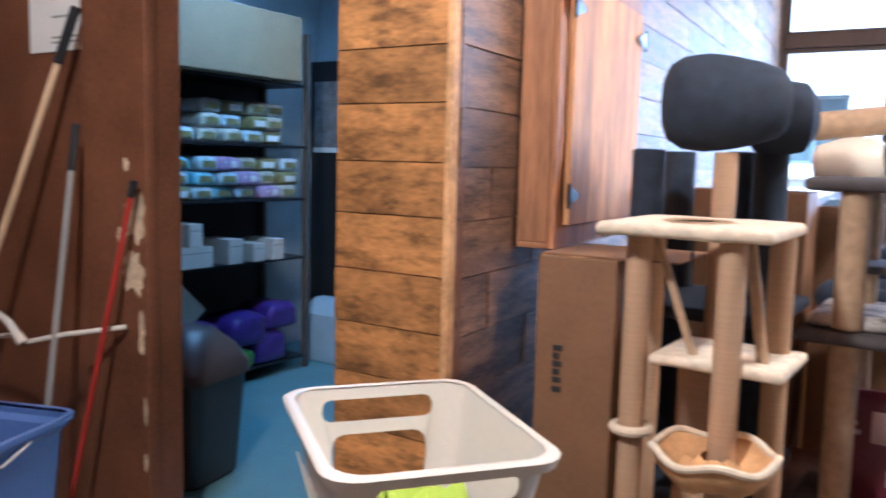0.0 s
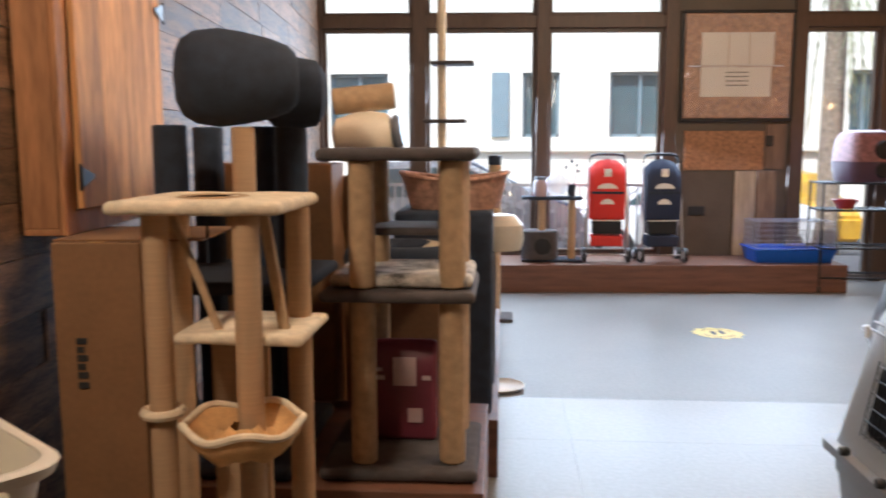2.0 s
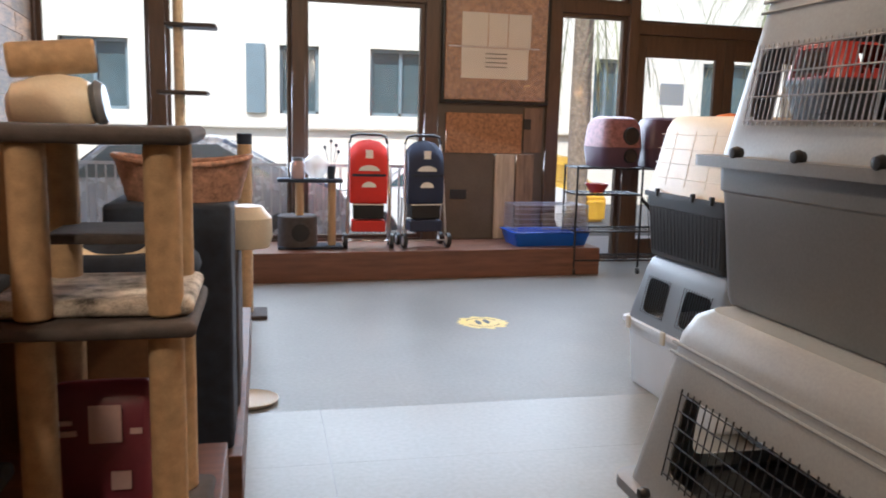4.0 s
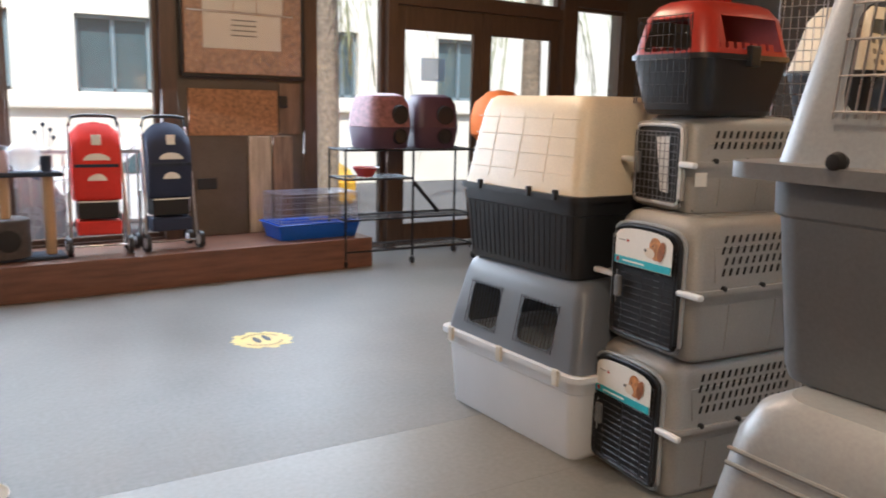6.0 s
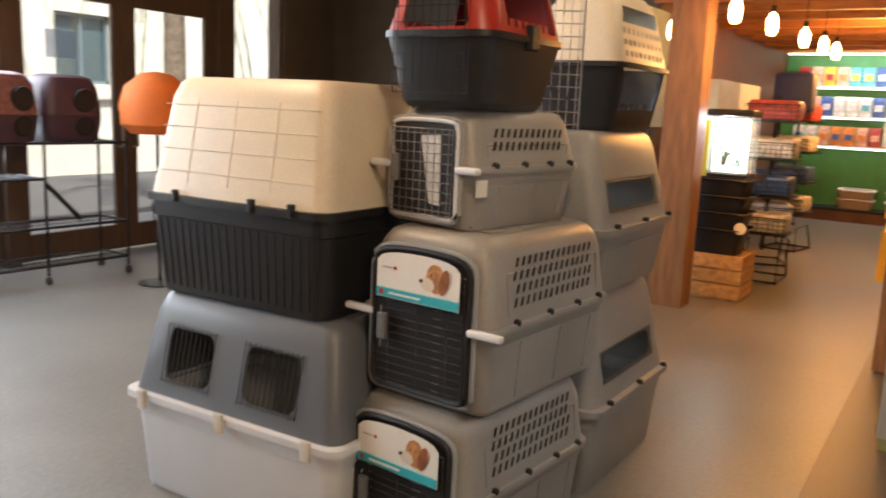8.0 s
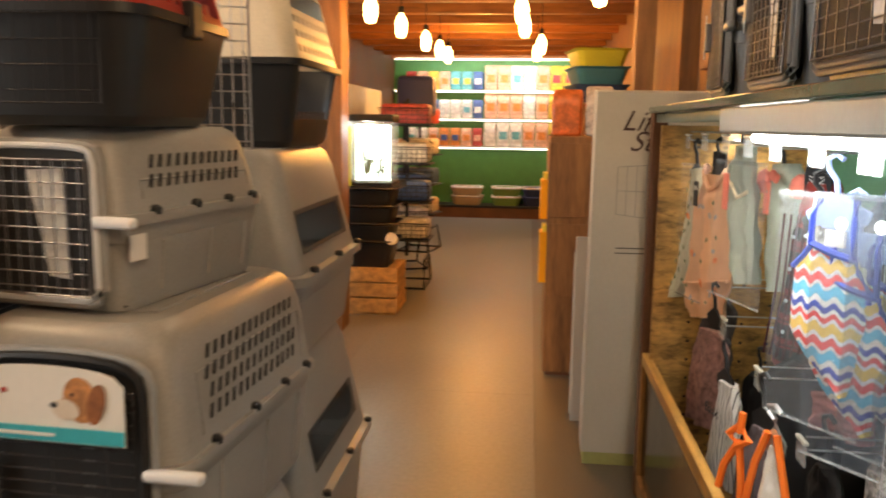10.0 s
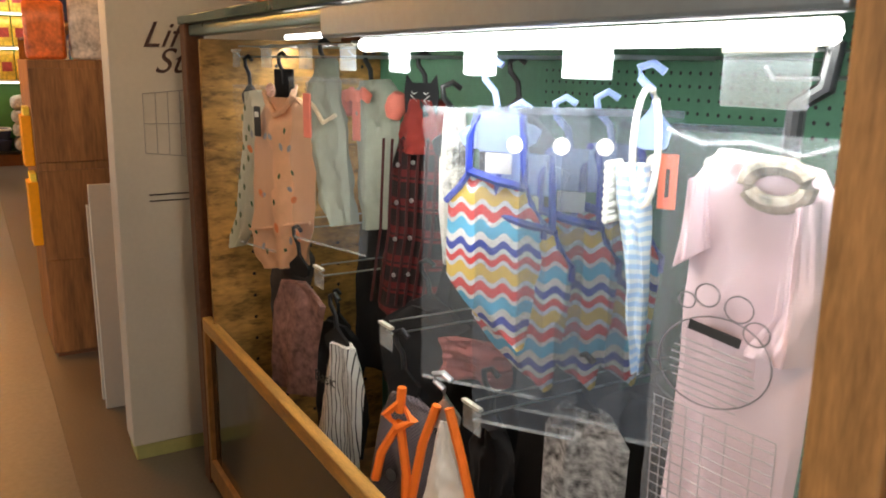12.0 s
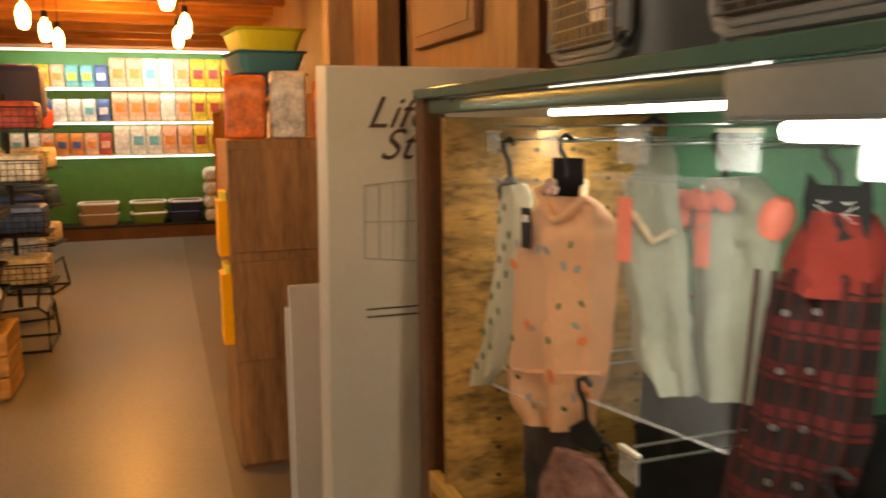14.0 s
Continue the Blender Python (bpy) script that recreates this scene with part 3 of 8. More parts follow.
def door_wires(parent, y, x0, x1, z0, z1, nu, nv, mat_=WIRE, r=0.0016, label="bright wire door", kind="wire"):
    """A hinged door: a bent wire frame under the thing, with every wire a piece of it."""
    d = part("door", tube([(x0, y, z0), (x1, y, z0), (x1, y, z1), (x0, y, z1)], r * 1.8, n=6, close=True), mat_, parent, label)
    for n, (a, b), (c, e) in ((nu, (x0, x1), (z0, z1)), (nv, (z0, z1), (x0, x1))):
        first = None
        for i in range(n):
            q = a + (b - a) * (i + 0.5) / n
            at = pose(q, y - r, 0) if n == nu and a == x0 and c == z0 else pose(0, y + r, q)
            if first is None:
                line = [(0, 0, c), (0, 0, e)] if a == x0 and c == z0 else [(c, 0, 0), (e, 0, 0)]
                first = part(kind, tube(line, r, n=5), mat_, d, at=at)
            else:
                o = new(kind, first.data)
                o.parent, o.matrix_basis = d, at
    return d


TEALINK = plain("teal_ink", (0.03, 0.42, 0.50), 0.5)
TANINK = plain("tan_ink", (0.50, 0.22, 0.08), 0.6, dark=0.6, scale=30)
BROWNEAR = plain("brown_ear_ink", (0.28, 0.10, 0.035), 0.6, dark=0.7, scale=30)


def ink_shape(name, parent, y, cx, cz, a, b, mt, lean=0.0):
    """A flat printed oval standing at local y."""
    bm = bmesh.new()
    pts = [(a * math.cos(q), b * math.sin(q)) for q in (i * math.pi / 10 for i in range(20))]
    bm.faces.new([bm.verts.new((cx + u * math.cos(lean) - v * math.sin(lean), y, cz + u * math.sin(lean) + v * math.cos(lean))) for u, v in pts])
    return part(name, bm, mt, parent)


def arched(dx, z0, z1, rise, r=0.03, n=9):
    """The outline of a door opening: rounded feet and a low arch at its head."""
    pts = [(-dx, z0 + r), (-dx + r * 0.3, z0 + r * 0.3), (-dx + r, z0), (dx - r, z0), (dx - r * 0.3, z0 + r * 0.3), (dx, z0 + r), (dx, z1 - rise - r), (dx - r * 0.25, z1 - rise)]
    return pts + [(dx * 0.9 * math.cos(math.pi * k / n), z1 - rise + rise * math.sin(math.pi * k / n) ** 0.6) for k in range(1, n)] + [(-dx + r * 0.25, z1 - rise), (-dx, z1 - rise - r)]


def travel_crate(m, w, d, h, rim, label, group, body, top, card=False, wires=(9, 14), door_color=WIRE, slots=(4, 14), trim=None):
    """A plastic crate: door towards local -y, the body 2 w wide, 2 d deep; rim: the height of the joint."""
    t = thing("pet_crate", m, label, "pet crate", group)
    dw, dz0, dz1 = w * 0.70, h * 0.075, h * 0.90
    low = shell([(0.0, w * 0.86, d * 0.90, 0.04), (0.015, w * 0.89, d * 0.925, 0.05), (rim - 0.05, w * 0.955, d * 0.975, 0.05), (rim - 0.046, w * 0.965, d * 0.985, 0.05), (rim - 0.012, w * 0.98, d * 0.985, 0.05)],
                holes=[(1, 3, -dw, dw, dz0, rim - 0.06, 0.03)], cap_bottom=True)
    part("lower_shell", low, body, t, thick=0.004)
    zs = h - 0.085
    upper = shell([(rim + 0.012, w * 0.98, d * 0.985, 0.05), (zs, w * 0.90, d * 0.955, 0.06), (h - 0.04, w * 0.86, d * 0.93, 0.07), (h - 0.012, w * 0.78, d * 0.89, 0.07), (h, w * 0.68, d * 0.84, 0.07)],
                  holes=[(0, 3, -dw, dw, rim + 0.03, zs - 0.01, 0.02)], cap_top=True)
    part("upper_shell", upper, top, t, thick=0.004)
    fl = shell([(rim - 0.012, w * 0.98, d * 0.985, 0.05), (rim - 0.012, w * 1.03, d * 1.02, 0.06), (rim + 0.004, w * 1.04, d * 1.025, 0.06), (rim + 0.012, w * 1.03, d * 1.02, 0.06), (rim + 0.012, w * 0.975, d * 0.98, 0.05)])
    part("rim", fl, body, t)
    yf = -d * 0.99
    black = card
    outline = arched(dw * 1.04, dz0, dz1, 0.035 if black else 0.012)
    # black frame set into the front, with a moulded bead round it
    # added dark sheet paints the shade seen through the door
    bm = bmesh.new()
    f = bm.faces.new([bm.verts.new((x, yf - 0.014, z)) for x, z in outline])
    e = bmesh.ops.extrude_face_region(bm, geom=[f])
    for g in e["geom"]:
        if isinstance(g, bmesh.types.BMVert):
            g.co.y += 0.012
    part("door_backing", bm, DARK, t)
    part("door_surround", tube([(x, yf - 0.014, z) for x, z in outline], 0.010 if black else 0.007, n=8, close=True), PL_BLACK if black else (trim or PL_PALE), t)
    # on card crates the bead's paler grey is a painted specular gleam
    part("front_moulding", tube([(x * 1.08, yf - 0.006, (z - 0.5 * (dz0 + dz1)) * 1.05 + 0.5 * (dz0 + dz1)) for x, z in outline], 0.009, n=8, close=True), PL_LIGHT if black else body, t)
    dx = dw * 0.97
    zt = dz1 - (0.05 if black else 0.02)
    dr = door_wires(t, yf - 0.027, -dx, dx, dz0 + 0.012, zt - 0.008, wires[0], wires[1], door_color, 0.0017, "closed wire door")
    zm = (dz0 + dz1) / 2 - (0.03 if black else 0.0)
    part("latch", box(-dx * 0.86, -dx * 0.66, yf - 0.048, yf - 0.030, zm - 0.045, zm + 0.045, 0.006), PL_GREY, dr)
    part("latch_pin", tube([(-dx * 0.76, yf - 0.046, zm - 0.07), (-dx * 0.76, yf - 0.046, zm + 0.07)], 0.0022, n=6), WIRE, dr)
    # dark sheets at the end and on the floor stand in for inside shade
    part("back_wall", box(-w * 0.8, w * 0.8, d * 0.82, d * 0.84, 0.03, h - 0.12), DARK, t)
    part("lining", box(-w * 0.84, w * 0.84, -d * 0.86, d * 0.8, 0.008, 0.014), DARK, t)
    for a, b in ((dw * 1.03, w * 1.20), (-w * 1.20, -dw * 1.03)):
        part("hinge_block", box(a, b, yf - 0.030, yf - 0.002, rim - 0.012, rim + 0.012, 0.009, seg=3), trim or PL_PALE, t, "pale plastic door bracket")
    if slots[0]:
        z0 = rim + 0.062
        f = lambda z: w * (0.98 - 0.08 * (z - rim) / (zs - rim)) + 0.0035
        for sx in (-1, 1):
            # slots are not cut: dark faces on the shell paint their shade
            bm = bmesh.new()
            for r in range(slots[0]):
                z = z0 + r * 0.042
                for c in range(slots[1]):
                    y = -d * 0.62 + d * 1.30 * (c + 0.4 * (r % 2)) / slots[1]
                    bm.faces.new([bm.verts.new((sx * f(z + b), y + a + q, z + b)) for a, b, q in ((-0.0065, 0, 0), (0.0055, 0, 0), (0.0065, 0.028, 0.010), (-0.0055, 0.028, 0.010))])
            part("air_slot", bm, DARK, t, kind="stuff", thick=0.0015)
            g = lambda z: w * (0.98 - 0.08 * (z - rim) / (zs - rim))
            part("moulded_ridge", tube([(sx * g(q), y * d, q) for y, q in ((-0.72, rim + 0.04), (-0.72, zs - 0.025), (0.76, zs - 0.025), (0.76, rim + 0.04))], 0.0035, n=6), body, t)
    for sx in (-1, 1):
        for y in (-0.5, 0.15, 0.7):
            part("base_rib", tube([(sx * w * 0.962, y * d, rim - 0.055), (sx * w * 0.90, y * d * 0.97, 0.03)], 0.004, n=6), body, t)
        for y in (-0.62, -0.1, 0.38, 0.78):
            part("bolt", lathe([(0.012, -0.014), (0.014, -0.004), (0.012, 0.002), (0.006, 0.006)], n=10), PL_BLACK, t, at=pose(sx * w * 1.005, y * d, rim + 0.020))
    part("top_groove", tube([(-w * 0.5, -d * 0.6, h + 0.001), (w * 0.5, -d * 0.6, h + 0.001), (w * 0.5, d * 0.6, h + 0.001), (-w * 0.5, d * 0.6, h + 0.001)], 0.004, n=6, close=True), body, t)
    if card:
        cz, ch = dz1 - 0.012, 0.150 * h / 0.55
        head = [(x * 0.90, z - 0.010) for x, z in outline if z > dz1 - 0.04] 
        head = sorted(head, key=lambda q: -q[0])
        bm = bmesh.new()
        vs = [(-dx * 0.93, cz - ch), (dx * 0.93, cz - ch)] + head
        bm.faces.new([bm.verts.new((x, yf - 0.036, z)) for x, z in vs])
        c = part("header_card", bm, PAPER, t, "white printed card with a tan dog and teal band", thick=0.002)
        part("teal_band", box(-dx * 0.92, dx * 0.92, yf - 0.0400, yf - 0.0370, cz - ch + 0.003, cz - ch + 0.032), TEALINK, c)
        k = ch / 0.15
        y = yf - 0.0372
        ink_shape("dog_body", c, y, dx * 0.60, cz - 0.100 * k, 0.050, 0.018, PAPER)
        ink_shape("dog_head", c, y - 0.0006, dx * 0.42, cz - 0.062 * k, 0.036, 0.046, TANINK, 0.15)
        ink_shape("dog_muzzle", c, y - 0.0012, dx * 0.24, cz - 0.082 * k, 0.029, 0.021, plain("cream_ink", (0.70, 0.62, 0.52), 0.6), -0.2)
        ink_shape("dog_nose", c, y - 0.0018, dx * 0.105, cz - 0.074 * k, 0.008, 0.006, INK)
        ink_shape("dog_eye", c, y - 0.0018, dx * 0.33, cz - 0.052 * k, 0.004, 0.004, INK)
        ink_shape("dog_ear", c, y - 0.0018, dx * 0.61, cz - 0.068 * k, 0.019, 0.042, BROWNEAR, -0.25)
        ink_shape("mark", c, y - 0.0036, -dx * 0.80, cz - ch + 0.018, 0.010, 0.010, PL_RED)
        ink_shape("mark", c, y, -dx * 0.50, cz - 0.052 * k, 0.008, 0.006, PL_RED)
        part("print_line", box(-dx * 0.80, -dx * 0.58, y - 0.001, y, cz - 0.054 * k, cz - 0.050 * k), PL_TAUPE, c)
        part("print_line", box(-dx * 0.62, dx * 0.1, y - 0.0048, y - 0.003, cz - ch + 0.014, cz - ch + 0.020), PAPER, c)
    else:
        bm = bmesh.new()
        bm.faces.new([bm.verts.new((x, yf - 0.019, z)) for x, z in ((-0.01, dz1 - 0.05), (0.035, dz0 + 0.05), (0.085, dz0 + 0.045), (0.075, dz1 - 0.045))])
        part("leaflet", bm, plain("creased_leaflet", (0.60, 0.60, 0.58), 0.6, dark=0.7), t, "white leaflet inside the door", thick=0.002)
        if trim is None:
            part("price_label", box(w * 0.995, w * 0.998, -d * 0.93, -d * 0.74, rim - 0.085, rim - 0.03), PAPER, t, "white price label")
    return t


# The stack of three grey crates with doors to the west, and a red and black carrier on top.
WEST = -90
travel_crate(pose(2.89, 3.89, 0.0, 0, 0, WEST - 5), 0.27, 0.385, 0.56, 0.29, "grey plastic pet crate with printed card, standing on the floor", "stacked grey crates", PL_TAUPE, PL_TAUPE, card=True, door_color=BARMETAL, wires=(3, 15))
travel_crate(pose(2.945, 3.87, 0.562, 0, 0, WEST - 4), 0.262, 0.40, 0.56, 0.28, "grey plastic pet crate with printed card, on another crate", "stacked grey crates", PL_TAUPE, PL_TAUPE, card=True, door_color=BARMETAL, wires=(3, 15))
travel_crate(pose(2.975, 3.945, 1.124, 0, 0, WEST - 9), 0.20, 0.305, 0.385, 0.195, "small grey pet crate with bright wire door, on a larger crate", "stacked grey crates", PL_TAUPE, PL_TAUPE, card=False, wires=(9, 9), slots=(2, 12), door_color=DULLWIRE)


def carrier(m, w, d, h, rim, label, low, high, group="cat carriers"):
    t = thing("pet_carrier", m, label, "pet carrier", group)
    hs = []
    for s in (0, 2):
        for i in range(9):
            for r in range(3):
                y = -d * 0.72 + i * d * 0.18
                hs.append((0, s, y - 0.010, y + 0.010, rim + 0.03 + r * 0.045, rim + 0.055 + r * 0.045, 0.006))
    part("lower_shell", shell([(0.0, w * 0.72, d * 0.80, 0.05), (0.02, w * 0.80, d * 0.86, 0.06), (rim - 0.01, w, d, 0.07)], cap_bottom=True), low, t, thick=0.004)
    part("upper_shell", shell([(rim + 0.01, w, d, 0.07), (h - 0.06, w * 0.84, d * 0.92, 0.08), (h - 0.015, w * 0.66, d * 0.84, 0.08), (h, w * 0.5, d * 0.74, 0.07)], holes=hs + [(0, 3, -w * 0.6, w * 0.6, rim + 0.02, h - 0.07, 0.02)], cap_top=True), high, t, thick=0.004)
    part("rim", shell([(rim - 0.01, w * 0.99, d * 0.99, 0.07), (rim - 0.01, w * 1.05, d * 1.04, 0.08), (rim + 0.01, w * 1.05, d * 1.04, 0.08), (rim + 0.01, w * 0.99, d * 0.99, 0.07)]), low, t)
    door_wires(t, -d * 1.0 - 0.014, -w * 0.68, w * 0.68, h * 0.10, h * 0.86, 9, 7, BLACKMETAL, label="black wire door")
    part("handle", tube([(0, -0.10, h - 0.01), (0, -0.08, h + 0.03), (0, 0.08, h + 0.03), (0, 0.10, h - 0.01)], 0.012), high, t)
    for sx in (-1, 1):
        part("side_clip", box(sx * w * 1.0 - 0.02, sx * w * 1.0 + 0.02, -0.03, 0.03, rim - 0.035, rim + 0.045, 0.006), PL_BLACK, t)
    return t


carrier(pose(2.87, 3.94, 1.511, 0, 0, WEST), 0.205, 0.262, 0.44, 0.225, "red and black cat carrier with pierced top, on a grey crate", PL_BLACK, PL_RED)


def big_crate(m, w, d, h, rim, label, low, high, wins, group="", clips=True, wire=BLACKMETAL, rimw=1.05, ridge=False, mesh=0.0):
    """A large dog crate, its long side (half width w) towards local -y."""
    t = thing("dog_crate", m, label, "dog crate", group)
    part("lower_shell", shell([(0.0, w * 0.93, d * 0.90, 0.05), (0.02, w * 0.95, d * 0.92, 0.06), (rim - 0.075, w * 0.985, d * 0.985, 0.06), (rim - 0.07, w, d, 0.06), (rim - 0.012, w * 1.005, d * 1.005, 0.06)], cap_bottom=True), low, t, thick=0.005)
    part("upper_shell", shell([(rim + 0.012, w, d, 0.06), (h - 0.07, w * 0.90, d * 0.80, 0.07), (h - 0.02, w * 0.86, d * 0.74, 0.07), (h, w * 0.80, d * 0.66, 0.06)],
                              holes=[(0, s, a, b, c, e, 0.025 if mesh else 0.045) for a, b, c, e in wins for s in (3, 1)] + ([(0, s, -d * 0.5, d * 0.5, rim + 0.05, h - 0.16, 0.03) for s in (0, 2)] if mesh else []), cap_top=True), high, t, thick=0.005)
    part("rim", shell([(rim - 0.014, w * 0.99, d * 0.99, 0.06), (rim - 0.014, w * rimw, d * rimw + 0.01, 0.06), (rim + 0.012, w * rimw, d * rimw + 0.01, 0.06), (rim + 0.014, w * 0.98, d * 0.98, 0.06)]), low, t)
    for a, b, c, e in wins:
        f = lambda z: -(d + (d * 0.80 - d) * (z - rim - 0.012) / (h - 0.07 - rim - 0.012))
        bm = bmesh.new()
        n = max(5, int((b - a) / (mesh or 0.022)))
        rows = int((e - c) / 0.028) if mesh and ridge else 4 if mesh else 2
        for i in range(n + 1):
            x = a - 0.008 + (b - a + 0.016) * i / n
            tube([(x, f(c - 0.01) - 0.006, c - 0.01), (x, f(e + 0.01) - 0.006, e + 0.01)], 0.0019, bm, 5)
        for i in range(rows):
            z = c + (e - c) * i / (rows - 1)
            tube([(a - 0.008, f(z) - 0.009, z), (b + 0.008, f(z) - 0.009, z)], 0.0019, bm, 5)
        part("window_grille", bm, wire, t)
    if mesh:
        for x in (-0.75, -0.38, 0.0, 0.38, 0.75):
            part("knob", lathe([(0.0, -0.012), (0.012, -0.012), (0.016, 0.0), (0.012, 0.012), (0.0, 0.014)], n=12), PL_BLACK, t, "black round knob", at=pose(x * w, -d * rimw - 0.002, rim + 0.022, 90))
        for k, zz in enumerate((0.035, 0.075)):
            q = (h - 0.07 - zz * 0.6 - rim - 0.012) / (h - 0.07 - rim - 0.012)
            yy = -(d + (d * 0.80 - d) * q)
            part("moulded_ridge", tube([(-w * 0.86, yy, rim + 0.012 + q * (h - 0.082 - rim)), (w * 0.86, yy, rim + 0.012 + q * (h - 0.082 - rim))], 0.004, n=6), high, t)
    if clips:
        for x in (-0.8, 0.0, 0.8):
            part("clip", box(x * w - 0.02, x * w + 0.02, -d * rimw - 0.022, -d * rimw - 0.006, rim - 0.045, rim + 0.03, 0.005), PL_WHITE, t, "white locking clip")
    return t


big_crate(pose(2.71, 4.62, 0.0, 0, 0, -88), 0.50, 0.34, 0.78, 0.385, "large pet crate with pale base and slate top, on the floor", PL_PALE, PL_SLATE, [(-0.33, -0.10, 0.46, 0.66), (0.06, 0.31, 0.46, 0.66)], "large dog crates")


def cream_crate(m):
    t = big_crate(m, 0.43, 0.33, 0.80, 0.36, "cream-lidded large crate with black base, on a slate crate", PL_BLACK, PL_CREAM, [], "large dog crates", clips=False, rimw=1.03)
    bm = bmesh.new()
    f = lambda z: -(0.33 + (0.33 * 0.80 - 0.33) * (z - 0.372) / (0.73 - 0.372)) - 0.0012
    for z in (0.46, 0.54, 0.62, 0.70):
        tube([(-0.38, f(z) + 0.0012, z), (0.36, f(z) + 0.0012, z)], 0.0022, bm, 6)
    for x in (-0.22, -0.02, 0.18):
        tube([(x, f(0.42) + 0.001, 0.42), (x * 0.97, f(0.72) + 0.001, 0.72)], 0.002, bm, 6)
    part("rib", bm, PL_CREAM, t)
    bm = bmesh.new()
    for i in range(22):
        x = -0.40 + i * 0.038
        tube([(x, -0.33 * 0.995, 0.33), (x * 0.96, -0.33 * 0.925, 0.03)], 0.0025, bm, 5)
    part("base_rib", bm, PL_BLACK, t)
    for x in (-0.25, 0.12, 0.3):
        part("bolt", box(x - 0.012, x + 0.012, -0.36, -0.338, 0.35, 0.395, 0.004), PL_BLACK, t)


cream_crate(pose(2.76, 4.66, 0.782, 0, 0, -88))

# Two crates behind, with dark side windows to the aisle.


def aisle_crate(m, w, d, h, rim, label, dz):
    t = big_crate(m, w, d, h, rim, label, PL_TAUPE, PL_TAUPE, [(-0.30, w * 0.60, h - dz, h - dz + 0.11)], "stacked grey crates", clips=False)
    for x in (-0.7, 0.1, 0.85):
        part("bolt", lathe([(0.014, -0.01), (0.014, 0.006), (0.008, 0.01)], n=10), PL_BLACK, t, at=pose(x * w, -d * 1.05, rim + 0.02))
    return t


aisle_crate(pose(3.74, 3.96, 0.0), 0.42, 0.36, 0.80, 0.36, "grey pet crate with dark barred window, beside the aisle", 0.34)
aisle_crate(pose(3.76, 3.98, 0.802), 0.40, 0.34, 0.64, 0.26, "grey pet crate with dark barred window, on another crate", 0.30)


def open_carrier(m):
    t = thing("pet_carrier", m, "cream and black slatted pet carrier on a grey crate", "pet carrier", "cat carriers")
    hs = [(0, s, -0.22 + i * 0.052, -0.19 + i * 0.052, 0.30 + r * 0.045, 0.325 + r * 0.045, 0.008) for s in (3, 1) for i in range(9) for r in range(4)]
    part("upper_shell", shell([(0.27, 0.30, 0.20, 0.05), (0.50, 0.26, 0.15, 0.06), (0.56, 0.22, 0.11, 0.05)], holes=hs, cap_top=True), PL_CREAM, t, thick=0.004)
    hs = [(1, s, -0.22 + i * 0.052, -0.185 + i * 0.052, 0.09 + r * 0.045, 0.115 + r * 0.045, 0.008) for s in (3, 1) for i in range(9) for r in range(3)]
    part("lower_shell", shell([(0.0, 0.24, 0.15, 0.04), (0.02, 0.255, 0.165, 0.05), (0.265, 0.30, 0.20, 0.05)], holes=hs, cap_bottom=True), PL_BLACK, t, thick=0.004)
    part("rim", shell([(0.255, 0.295, 0.195, 0.05), (0.255, 0.315, 0.215, 0.06), (0.275, 0.315, 0.215, 0.06), (0.275, 0.295, 0.195, 0.05)]), PL_BLACK, t)
    return t


open_carrier(pose(3.86, 3.90, 1.443))
tagged(part("wire_panel", grid_wires((3.30, 3.95, 1.443), (0.45, -1, 0), (0.03, 0.02, 1), 0.19, 0.75, 6, 16, 0.0022), WIRE), "bright wire door panel standing loose on a crate", "wire panel")

# The near pair of big crates west of the aisle.
big_crate(pose(1.48, 1.88, 0.30, 0, 0, -90), 0.60, 0.36, 0.79, 0.32, "large light grey dog crate with wire windows, on a carton", PL_GREY, PL_LIGHT, [(-0.41, 0.30, 0.41, 0.60)], "large dog crates", clips=False, ridge=True, wire=BLACKMETAL, mesh=0.026)
big_crate(pose(1.58, 1.86, 1.092, 0, 0, -90), 0.60, 0.285, 0.80, 0.345, "large grey dog crate with wire window, on a lighter crate", PL_GREY, PL_LIGHT, [(-0.48, 0.34, 0.44, 0.60)], "large dog crates", clips=False, wire=WIRE, rimw=1.10, mesh=0.017)
carton(pose(1.48, 1.865, 0), 0.64, 1.07, 0.298, "brown carton under the large grey crates")

# ---- west side: cabinet, cartons and cat trees ----


DOORPINE = mat("orange_pine", (0.60, 0.30, 0.11), 0.8, dark=0.5, scale=2.2, bump=0.12, grain=(7, 7, 0.8), vary=0.12, detail=14, blotch=0.3)


